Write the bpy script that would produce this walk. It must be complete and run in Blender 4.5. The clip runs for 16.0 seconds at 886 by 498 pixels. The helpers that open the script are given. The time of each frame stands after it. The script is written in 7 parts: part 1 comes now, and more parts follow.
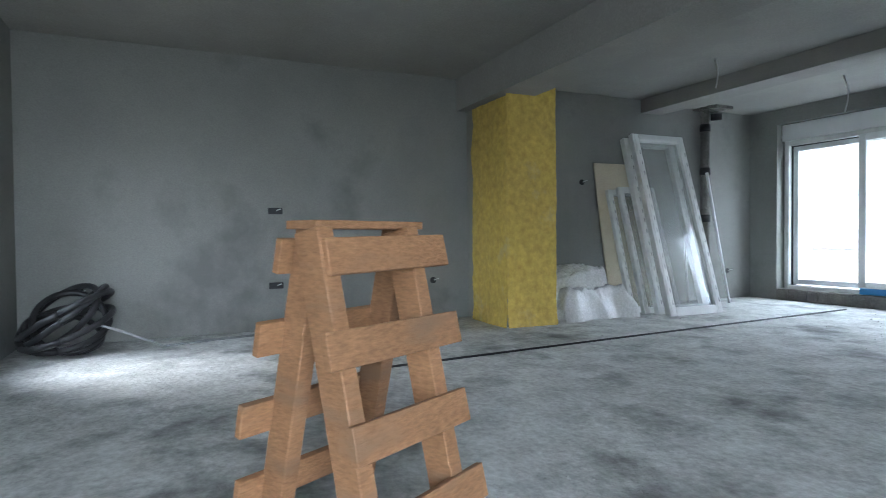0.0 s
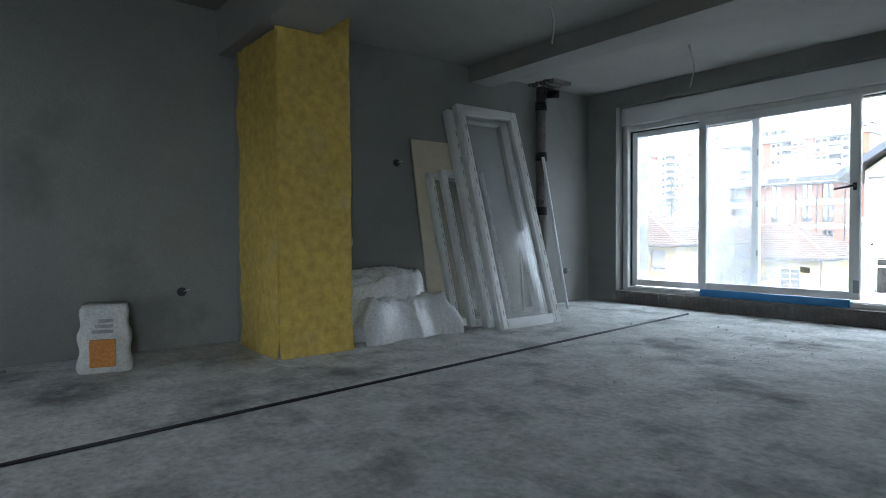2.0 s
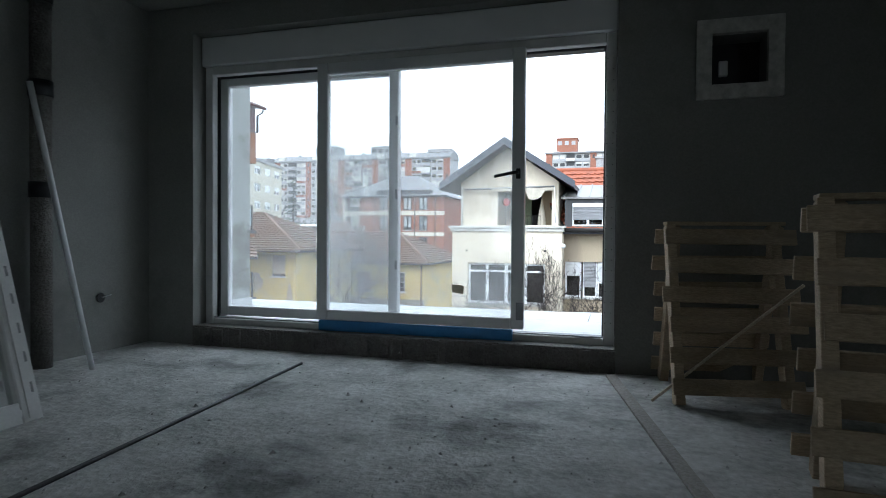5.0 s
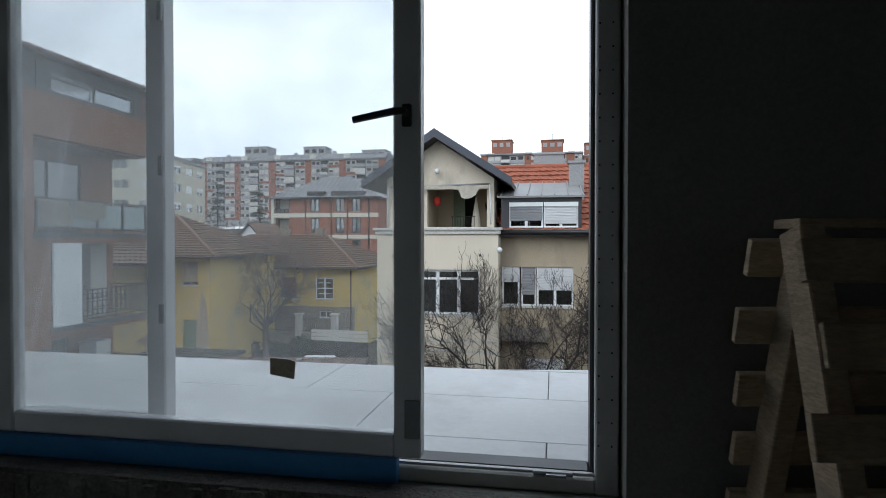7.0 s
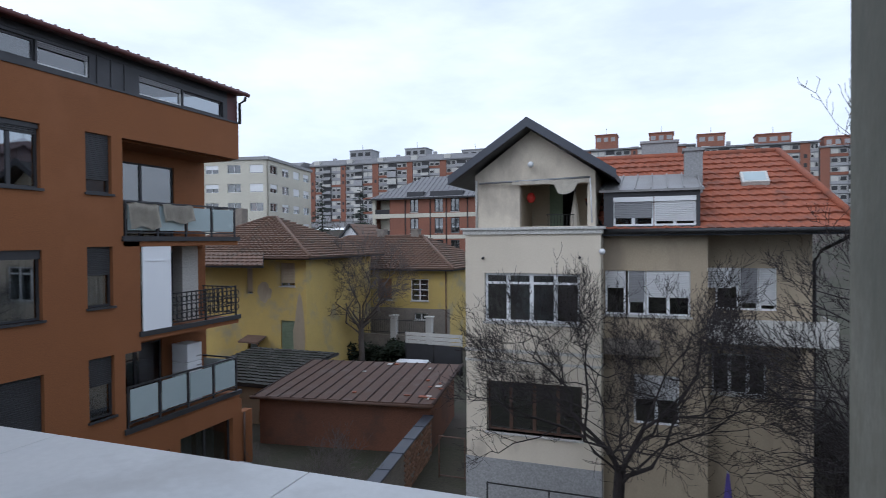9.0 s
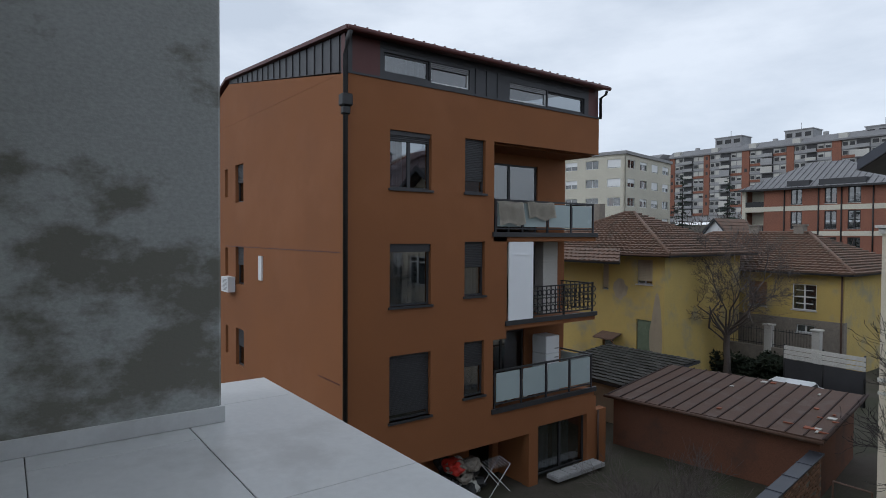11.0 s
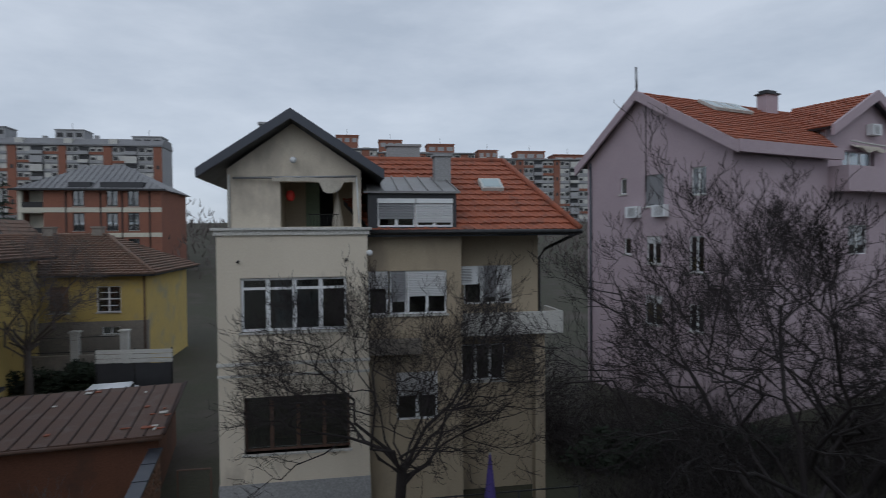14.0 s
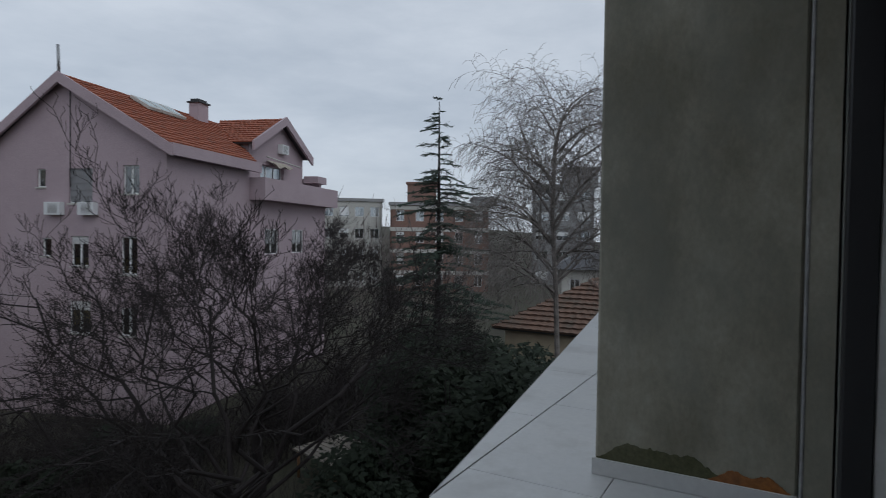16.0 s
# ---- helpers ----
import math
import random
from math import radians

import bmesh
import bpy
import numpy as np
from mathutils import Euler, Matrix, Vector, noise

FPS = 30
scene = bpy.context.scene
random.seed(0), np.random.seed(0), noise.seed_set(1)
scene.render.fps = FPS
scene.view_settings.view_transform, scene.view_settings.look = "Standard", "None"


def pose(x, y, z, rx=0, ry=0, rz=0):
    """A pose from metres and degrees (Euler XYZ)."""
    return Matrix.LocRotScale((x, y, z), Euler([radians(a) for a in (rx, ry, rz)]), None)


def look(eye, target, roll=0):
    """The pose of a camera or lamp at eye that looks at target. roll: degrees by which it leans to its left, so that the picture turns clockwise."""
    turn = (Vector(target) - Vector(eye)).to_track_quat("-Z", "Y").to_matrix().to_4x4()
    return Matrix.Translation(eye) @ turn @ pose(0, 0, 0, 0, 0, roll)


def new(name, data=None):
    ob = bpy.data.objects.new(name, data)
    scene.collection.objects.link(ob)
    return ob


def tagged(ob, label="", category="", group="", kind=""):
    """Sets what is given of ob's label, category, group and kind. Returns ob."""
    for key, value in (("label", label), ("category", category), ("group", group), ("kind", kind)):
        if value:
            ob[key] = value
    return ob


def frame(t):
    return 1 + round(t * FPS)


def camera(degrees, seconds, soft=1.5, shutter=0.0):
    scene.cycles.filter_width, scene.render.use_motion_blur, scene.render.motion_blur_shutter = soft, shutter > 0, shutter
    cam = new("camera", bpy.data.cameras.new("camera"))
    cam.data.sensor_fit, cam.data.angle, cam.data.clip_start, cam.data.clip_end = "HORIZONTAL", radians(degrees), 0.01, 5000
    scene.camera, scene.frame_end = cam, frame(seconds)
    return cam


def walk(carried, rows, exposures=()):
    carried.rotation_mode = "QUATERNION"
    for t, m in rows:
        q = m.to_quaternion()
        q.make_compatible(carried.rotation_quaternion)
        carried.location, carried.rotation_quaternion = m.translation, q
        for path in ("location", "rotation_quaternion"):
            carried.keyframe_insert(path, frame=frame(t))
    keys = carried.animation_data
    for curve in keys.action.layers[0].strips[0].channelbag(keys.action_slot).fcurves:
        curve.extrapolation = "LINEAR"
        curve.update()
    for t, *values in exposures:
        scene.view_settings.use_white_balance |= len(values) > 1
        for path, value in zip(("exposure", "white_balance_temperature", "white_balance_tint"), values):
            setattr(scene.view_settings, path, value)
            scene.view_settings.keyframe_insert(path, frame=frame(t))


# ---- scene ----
PATH = [
    (0, (3.311, -0.411, 0.933), (1.489, 0.413, 0.89), -0.5),
    (0.5, (3.02, -0.122, 0.901), (1.301, 0.899, 0.857), -0.4),
    (1, (2.775, 0.174, 0.886), (1.088, 1.248, 0.841), -0.3),
    (1.5, (2.466, 0.555, 0.894), (0.833, 1.707, 0.845), -0.4),
    (2, (2.156, 0.948, 0.891), (0.588, 2.188, 0.838), -0.4),
    (2.5, (1.889, 1.297, 0.897), (0.355, 2.579, 0.829), -0.1),
    (3, (1.629, 1.691, 0.935), (0.229, 3.118, 0.853), 0.1),
    (3.5, (1.38, 2.15, 0.893), (0.155, 3.729, 0.824), 0.3),
    (4, (1.152, 2.538, 0.877), (0.118, 4.249, 0.814), 0.6),
    (4.5, (1.0, 2.95, 0.832), (0.218, 4.79, 0.783), 0.7),
    (4.7, (0.933, 3.119, 0.84), (0.253, 5.0, 0.797), 0.7),
    (6.8, (0.62, 5.427, 0.93), (0.248, 7.392, 0.904), 0.0),
    (7, (0.619, 5.653, 0.918), (0.255, 7.619, 0.889), -0.0),
    (7.5, (0.648, 6.173, 0.934), (0.29, 8.141, 0.903), -0.2),
    (8, (0.649, 6.646, 0.923), (0.27, 8.61, 0.895), -0.1),
    (8.5, (0.607, 7.032, 0.919), (0.16, 8.981, 0.892), -0.2),
    (9, (0.533, 7.318, 0.966), (-0.159, 9.194, 0.936), -0.4),
    (9.5, (0.563, 7.414, 1.021), (-0.505, 9.105, 0.99), -0.6),
    (10, (0.425, 7.673, 0.986), (-0.988, 9.088, 0.96), -0.8),
    (10.2, (0.302, 7.683, 0.994), (-1.239, 8.957, 0.969), -0.8),
    (12.5, (-0.243, 8.172, 1.094), (-1.874, 9.327, 1.038), 0.7),
    (13, (-0.603, 8.203, 1.104), (-1.701, 9.874, 1.07), 0.0),
    (13.5, (-1.129, 8.069, 1.104), (-1.559, 10.022, 1.077), -0.3),
    (14, (-1.722, 7.938, 1.076), (-1.389, 9.91, 1.03), -0.5),
    (14.5, (-1.739, 8.066, 1.114), (-0.926, 9.892, 1.067), 0.0),
    (15, (-1.708, 7.946, 1.082), (-0.503, 9.542, 1.041), 0.1),
    (15.5, (-1.704, 7.86, 1.19), (-0.205, 9.184, 1.146), 0.6),
    (16, (-1.796, 7.854, 1.235), (-0.055, 8.836, 1.186), 0.8),
]

cam = camera(73.4, 16.0, soft=0.9, shutter=0.15)
walk(cam, [(t, look(e, g, r)) for t, e, g, r in PATH],
     exposures=[(0, 4.8, 5600, 7), (0.5, 4.3, 5600, 7), (1, 4.2, 5600, 7), (2, 3.8, 5650, 6), (3, 3.15, 5650, 5), (3.5, 2.85, 5700, 4), (4.5, 2.5, 5750, 5), (7, 1.02, 5950, 7),
                (8, 0.8, 5750, 10), (8.6, 0.68, 5750, 10), (9.2, 0.37, 5600, 13), (10.2, 0.05, 5950, 11), (12.3, 0.2, 5980, 9), (13, -0.1, 5900, 9), (13.5, -0.2, 5850, 9), (14.5, -0.42, 5850, 10), (16, -0.32, 5980, 9)])

# ---------------------------------------------------------------- light
SUN_EL, SUN_ROT = radians(38), radians(200)
world = bpy.data.worlds.new("overcast_sky")
scene.world = world
world.use_nodes = True
wn, wl = world.node_tree.nodes, world.node_tree.links
wn.clear()
w_out, w_bg = wn.new("ShaderNodeOutputWorld"), wn.new("ShaderNodeBackground")
w_sky = wn.new("ShaderNodeTexSky")
w_sky.sky_type, w_sky.sun_disc = "NISHITA", False
w_sky.sun_elevation, w_sky.sun_rotation = SUN_EL, SUN_ROT
w_tc, w_map, w_noise = wn.new("ShaderNodeTexCoord"), wn.new("ShaderNodeMapping"), wn.new("ShaderNodeTexNoise")
w_map.inputs["Scale"].default_value = (1.6, 1.6, 5.0)
w_noise.inputs["Scale"].default_value, w_noise.inputs["Detail"].default_value, w_noise.inputs["Roughness"].default_value = 1.7, 7, 0.58
w_ramp = wn.new("ShaderNodeValToRGB")
w_ramp.color_ramp.elements[0].position, w_ramp.color_ramp.elements[0].color = 0.33, (6.0, 6.4, 6.9, 1)
w_ramp.color_ramp.elements[1].position, w_ramp.color_ramp.elements[1].color = 0.66, (8.2, 8.45, 8.75, 1)
w_mix = wn.new("ShaderNodeMix")
w_mix.data_type = "RGBA"
w_mix.inputs[0].default_value = 0.9
wl.new(w_tc.outputs["Generated"], w_map.inputs["Vector"])
wl.new(w_map.outputs["Vector"], w_noise.inputs["Vector"])
wl.new(w_noise.outputs["Fac"], w_ramp.inputs["Fac"])
wl.new(w_sky.outputs["Color"], w_mix.inputs[6])
wl.new(w_ramp.outputs["Color"], w_mix.inputs[7])
wl.new(w_mix.outputs[2], w_bg.inputs["Color"])
wl.new(w_bg.outputs["Background"], w_out.inputs["Surface"])
w_bg.inputs["Strength"].default_value = 0.1

sun = new("sun", bpy.data.lights.new("sun", "SUN"))
sun.data.energy, sun.data.angle, sun.data.color = 0.5, radians(40), (1.0, 0.97, 0.93)
sun.rotation_euler = Euler((radians(52), 0, radians(-20)))

# daylight of an opening behind the start of the walk
sky_lamp = new("opening_daylight", bpy.data.lights.new("opening_daylight", "AREA"))
sky_lamp.data.shape, sky_lamp.data.size, sky_lamp.data.size_y, sky_lamp.data.energy, sky_lamp.data.color = "RECTANGLE", 1.35, 2.2, 2.5, (0.95, 0.98, 1.0)
sky_lamp.matrix_world = look((5.4, -0.82, 1.35), (0, -0.82, 1.0))


# ---------------------------------------------------------------- materials
def mat(name, c1, c2=None, scale=3.0, fine=60.0, rough=0.8, bump=0.15, metal=0.0, mid=0.5, width=0.25, stain=None, stain_scale=0.7, spec=0.4, stretch=(1, 1, 1), rand=0.0, grit=None, edge=(0.52, 0.66)):
    """A surface: two colours mixed by a broad noise, a fine grain on top, stains with a shape of their own, and fine relief."""
    m = bpy.data.materials.new(name)
    m.use_nodes = True
    n, l = m.node_tree.nodes, m.node_tree.links
    b = n["Principled BSDF"]
    c2 = c2 or tuple(v * 0.8 for v in c1)
    geo, mp = n.new("ShaderNodeNewGeometry"), n.new("ShaderNodeMapping")
    mp.inputs["Scale"].default_value = stretch
    l.new(geo.outputs["Position"], mp.inputs["Vector"])

    def noise_node(s, detail=5, ro=0.6):
        x = n.new("ShaderNodeTexNoise")
        x.inputs["Scale"].default_value, x.inputs["Detail"].default_value, x.inputs["Roughness"].default_value = s, detail, ro
        l.new(mp.outputs["Vector"], x.inputs["Vector"])
        return x

    big, small = noise_node(scale), noise_node(fine, 3)
    ramp = n.new("ShaderNodeValToRGB")
    ramp.color_ramp.elements[0].position, ramp.color_ramp.elements[1].position = mid - width, mid + width
    ramp.color_ramp.elements[0].color, ramp.color_ramp.elements[1].color = (*c2, 1), (*c1, 1)
    l.new(big.outputs["Fac"], ramp.inputs["Fac"])
    grain = n.new("ShaderNodeMix")
    grain.data_type, grain.blend_type = "RGBA", "OVERLAY"
    grain.inputs[0].default_value = grit if grit is not None else 0.55 if bump >= 0.1 else 0.12
    l.new(ramp.outputs["Color"], grain.inputs[6])
    l.new(small.outputs["Fac"], grain.inputs[7])
    colour = grain.outputs[2]
    if stain:
        st = noise_node(stain_scale, 8, 0.65)
        sr = n.new("ShaderNodeValToRGB")
        sr.color_ramp.elements[0].position, sr.color_ramp.elements[1].position = edge
        l.new(st.outputs["Fac"], sr.inputs["Fac"])
        sm = n.new("ShaderNodeMix")
        sm.data_type = "RGBA"
        l.new(sr.outputs["Color"], sm.inputs[0])
        l.new(colour, sm.inputs[6])
        sm.inputs[7].default_value = (*stain, 1)
        colour = sm.outputs[2]
    if rand:
        oi, hs = n.new("ShaderNodeObjectInfo"), n.new("ShaderNodeHueSaturation")
        mr = n.new("ShaderNodeMapRange")
        mr.inputs[3].default_value, mr.inputs[4].default_value = 1 - rand, 1 + rand
        l.new(oi.outputs["Random"], mr.inputs[0])
        l.new(mr.outputs[0], hs.inputs["Value"])
        l.new(colour, hs.inputs["Color"])
        colour = hs.outputs["Color"]
    l.new(colour, b.inputs["Base Color"])
    rr = n.new("ShaderNodeMapRange")
    rr.inputs[3].default_value, rr.inputs[4].default_value = max(0.05, rough - 0.1), min(1, rough + 0.1)
    l.new(big.outputs["Fac"], rr.inputs[0])
    l.new(rr.outputs[0], b.inputs["Roughness"])
    b.inputs["Metallic"].default_value = metal
    b.inputs["Specular IOR Level"].default_value = spec
    if bump:
        add = n.new("ShaderNodeMath")
        add.operation = "ADD"
        bp = n.new("ShaderNodeBump")
        bp.inputs["Strength"].default_value, bp.inputs["Distance"].default_value = bump, 0.02
        l.new(big.outputs["Fac"], add.inputs[0])
        l.new(small.outputs["Fac"], add.inputs[1])
        l.new(add.outputs[0], bp.inputs["Height"])
        l.new(bp.outputs["Normal"], b.inputs["Normal"])
    return m


def glass(name, tint=(0.95, 0.96, 0.96), dirt=0.0, rough=0.02, gloss=0.04):
    """Clear window glass, with a film of dust where dirt is given."""
    m = bpy.data.materials.new(name)
    m.use_nodes = True
    n, l = m.node_tree.nodes, m.node_tree.links
    n.remove(n["Principled BSDF"])
    out = n["Material Output"]
    tr, gl, mx, fr = n.new("ShaderNodeBsdfTransparent"), n.new("ShaderNodeBsdfGlossy"), n.new("ShaderNodeMixShader"), n.new("ShaderNodeLayerWeight")
    tr.inputs["Color"].default_value, gl.inputs["Roughness"].default_value = (*tint, 1), rough
    pw_, ma = n.new("ShaderNodeMath"), n.new("ShaderNodeMath")
    pw_.operation, ma.operation = "POWER", "MULTIPLY_ADD"
    pw_.inputs[1].default_value, ma.inputs[1].default_value, ma.inputs[2].default_value = 4.0, 0.75, gloss
    l.new(fr.outputs["Facing"], pw_.inputs[0])
    l.new(pw_.outputs[0], ma.inputs[0])
    l.new(ma.outputs[0], mx.inputs[0])
    l.new(tr.outputs["BSDF"], mx.inputs[1])
    l.new(gl.outputs["BSDF"], mx.inputs[2])
    end = mx
    if dirt:
        geo, ns, rp = n.new("ShaderNodeNewGeometry"), n.new("ShaderNodeTexNoise"), n.new("ShaderNodeMapRange")
        ns.inputs["Scale"].default_value, ns.inputs["Detail"].default_value = 1.4, 7
        l.new(geo.outputs["Position"], ns.inputs["Vector"])
        l.new(ns.outputs["Fac"], rp.inputs[0])
        rp.inputs[1].default_value, rp.inputs[2].default_value = 0.3, 0.75
        rp.inputs[3].default_value, rp.inputs[4].default_value = dirt * 0.5, dirt * 1.5
        df, tl, d2 = n.new("ShaderNodeBsdfDiffuse"), n.new("ShaderNodeBsdfTranslucent"), n.new("ShaderNodeMixShader")
        df.inputs["Color"].default_value = tl.inputs["Color"].default_value = (0.8, 0.81, 0.81, 1)
        l.new(df.outputs["BSDF"], d2.inputs[1])
        l.new(tl.outputs["BSDF"], d2.inputs[2])
        d2.inputs[0].default_value = 0.6
        end = n.new("ShaderNodeMixShader")
        l.new(rp.outputs[0], end.inputs[0])
        l.new(mx.outputs["Shader"], end.inputs[1])
        l.new(d2.outputs["Shader"], end.inputs[2])
    l.new(end.outputs["Shader"], out.inputs["Surface"])
    return m


M = {}
M["plaster"] = mat("grey_cement_plaster", (0.27, 0.27, 0.25), (0.20, 0.20, 0.187), 0.9, 90, 0.85, 0.14, stain=(0.17, 0.17, 0.158), stain_scale=0.9, grit=0.25)
M["ceiling"] = mat("ceiling_plaster", (0.32, 0.31, 0.285), (0.24, 0.23, 0.215), 1.2, 70, 0.9, 0.12, stain=(0.27, 0.26, 0.245), stain_scale=1.6, grit=0.25)
M["screed"] = mat("dusty_concrete_screed", (0.60, 0.60, 0.575), (0.40, 0.40, 0.38), 3.8, 26, 0.9, 0.5, width=0.15, stain=(0.17, 0.17, 0.16), stain_scale=1.3, grit=0.55, edge=(0.51, 0.66))
M["yellow"] = mat("yellow_insulating_foam", (0.60, 0.43, 0.09), (0.48, 0.34, 0.08), 1.6, 14, 0.75, 0.6, stain=(0.46, 0.40, 0.24), stain_scale=1.7, edge=(0.56, 0.74))
M["pvc"] = mat("white_pvc", (0.78, 0.79, 0.79), (0.7, 0.71, 0.71), 2, 120, 0.35, 0.02)
M["pvcdirty"] = mat("dusty_white_pvc", (0.72, 0.72, 0.70), (0.55, 0.55, 0.53), 5, 80, 0.5, 0.05)
M["rubber"] = mat("black_rubber", (0.02, 0.02, 0.022), (0.03, 0.03, 0.03), 8, 90, 0.5, 0.1)
M["dustyboard"] = mat("dusty_plank", (0.40, 0.38, 0.34), (0.30, 0.28, 0.25), 4, 60, 0.85, 0.3)
M["blue"] = mat("blue_film", (0.05, 0.22, 0.55), (0.07, 0.28, 0.6), 5, 60, 0.45, 0.05)
M["wood"] = mat("raw_pine_board", (0.27, 0.14, 0.065), (0.20, 0.10, 0.045), 3, 40, 0.75, 0.25, stretch=(1, 1, 4), stain=(0.19, 0.11, 0.06), stain_scale=2.5, rand=0.12)
# lighter copy of the pine, with the window's light put into its colour
M["paleboard"] = mat("window_lit_pine", (0.50, 0.40, 0.28), (0.38, 0.29, 0.19), 3, 40, 0.8, 0.25, stretch=(1, 1, 4), stain=(0.33, 0.27, 0.20), stain_scale=2.5, rand=0.14)
M["board"] = mat("pale_chipboard", (0.62, 0.55, 0.42), (0.55, 0.48, 0.36), 3, 90, 0.7, 0.1)
M["sheet"] = mat("translucent_plastic_sheet", (0.66, 0.66, 0.65), (0.54, 0.54, 0.53), 4, 50, 0.25, 0.1)
M["bag"] = mat("white_paper_sack", (0.66, 0.65, 0.6), (0.5, 0.5, 0.47), 9, 60, 0.75, 0.3)
M["orange_print"] = mat("orange_print", (0.6, 0.25, 0.05), (0.5, 0.2, 0.04), 9, 60, 0.6, 0.1)
M["dark"] = mat("dark_metal", (0.03, 0.03, 0.033), (0.05, 0.05, 0.05), 6, 80, 0.45, 0.05, metal=0.5)
M["rough_conc"] = mat("rough_dark_concrete", (0.22, 0.21, 0.19), (0.13, 0.12, 0.11), 7, 60, 0.95, 0.9)
M["tile"] = mat("pale_grey_terrace_tile", (0.60, 0.60, 0.59), (0.52, 0.53, 0.53), 2.3, 30, 0.35, 0.03, stain=(0.46, 0.46, 0.45), stain_scale=1.5, rand=0.03)
M["grout"] = mat("dark_grout", (0.3, 0.3, 0.29), (0.22, 0.22, 0.22), 8, 60, 0.9, 0.1)
M["render_out"] = mat("damp_grey_render", (0.35, 0.335, 0.275), (0.19, 0.18, 0.135), 1.7, 60, 0.9, 0.1, width=0.12, stain=(0.2, 0.2, 0.165), stain_scale=1.5, grit=0.25, edge=(0.47, 0.66), stretch=(1, 1, 0.6))
M["pier_grey"] = mat("blue_grey_render_with_dark_patches", (0.37, 0.38, 0.365), (0.31, 0.32, 0.305), 1.6, 60, 0.9, 0.1, stain=(0.165, 0.16, 0.135), stain_scale=1.35, grit=0.25, edge=(0.5, 0.575), stretch=(1, 0.8, 1.25))
M["glass"] = glass("window_glass", dirt=0.0)
M["dustglass"] = glass("dusty_window_glass", dirt=0.17)
M["farglass"] = glass("far_window_glass", tint=(0.5, 0.53, 0.55), gloss=0.18)
M["screen"] = mat("glossy_white_plastic", (0.86, 0.88, 0.9), (0.82, 0.84, 0.87), 1.0, 40, 0.18, 0.01)
M["lace"] = mat("patterned_lace", (0.5, 0.48, 0.42), (0.2, 0.19, 0.16), 9, 30, 0.9, 0.2)
M["orange"] = mat("orange_facade_render", (0.25, 0.098, 0.036), (0.215, 0.083, 0.031), 0.35, 45, 0.85, 0.15, stain=(0.26, 0.105, 0.043), stain_scale=0.25)
M["burg"] = mat("burgundy_metal_cladding", (0.10, 0.032, 0.03), (0.085, 0.028, 0.026), 1, 60, 0.5, 0.05)
M["anth"] = mat("anthracite_metal", (0.045, 0.046, 0.05), (0.06, 0.06, 0.065), 1.5, 60, 0.45, 0.05, metal=0.3)
M["cream"] = mat("cream_house_render", (0.66, 0.59, 0.48), (0.56, 0.50, 0.40), 0.5, 40, 0.9, 0.1, grit=0.2, stain=(0.42, 0.37, 0.30), stain_scale=0.6, stretch=(1, 1, 0.5))
M["ochre"] = mat("ochre_old_render", (0.42, 0.35, 0.25), (0.34, 0.28, 0.20), 0.7, 40, 0.9, 0.15, grit=0.25, stain=(0.29, 0.24, 0.18), stain_scale=0.9, stretch=(1, 1, 0.4))
M["yellowwall"] = mat("yellow_old_render", (0.58, 0.43, 0.14), (0.48, 0.36, 0.13), 0.7, 40, 0.9, 0.3, stain=(0.38, 0.33, 0.2), stain_scale=0.6)
M["pink"] = mat("mauve_house_render", (0.425, 0.340, 0.365), (0.374, 0.297, 0.323), 0.4, 40, 0.9, 0.15, stain=(0.42, 0.34, 0.37), stain_scale=0.4)
M["redtile"] = mat("red_clay_roof_tile", (0.33, 0.10, 0.05), (0.22, 0.07, 0.04), 3.0, 30, 0.75, 0.2, stain=(0.18, 0.07, 0.045), stain_scale=1.8)
M["oldtile"] = mat("weathered_clay_roof_tile", (0.205, 0.125, 0.09), (0.125, 0.085, 0.066), 2.5, 25, 0.85, 0.3, stain=(0.12, 0.095, 0.075), stain_scale=1.2)
M["tin"] = mat("grey_sheet_metal_roof", (0.30, 0.30, 0.30), (0.22, 0.21, 0.2), 1.5, 40, 0.5, 0.1, metal=0.3)
M["rusttin"] = mat("rusty_brown_sheet_roof", (0.108, 0.06, 0.041), (0.08, 0.045, 0.032), 1.2, 40, 0.7, 0.15, stain=(0.11, 0.075, 0.06), stain_scale=1.4, grit=0.3)
M["brick"] = mat("red_brick_wall", (0.25, 0.125, 0.09), (0.20, 0.105, 0.08), 1.2, 30, 0.9, 0.2)
M["brickfar"] = mat("muted_far_brick", (0.24, 0.145, 0.115), (0.19, 0.12, 0.10), 0.4, 10, 0.9, 0.1)
M["shedwall"] = mat("brown_shed_render", (0.17, 0.075, 0.045), (0.13, 0.06, 0.038), 0.8, 30, 0.9, 0.2, stain=(0.10, 0.055, 0.04), stain_scale=0.7)
M["farwhite"] = mat("pale_concrete", (0.55, 0.54, 0.5), (0.46, 0.45, 0.42), 0.3, 20, 0.9, 0.1)
M["palewall"] = mat("weathered_cream_concrete", (0.60, 0.57, 0.47), (0.50, 0.475, 0.40), 0.25, 20, 0.9, 0.1)
M["blackpvc"] = mat("anthracite_window_profile", (0.022, 0.023, 0.025), (0.03, 0.03, 0.032), 3, 90, 0.4, 0.03)
M["rust"] = mat("rusty_orange_primer", (0.30, 0.12, 0.03), (0.19, 0.09, 0.04), 9, 40, 0.9, 0.3)
M["algae"] = mat("damp_green_render", (0.065, 0.068, 0.03), (0.10, 0.10, 0.06), 9, 60, 0.9, 0.15)
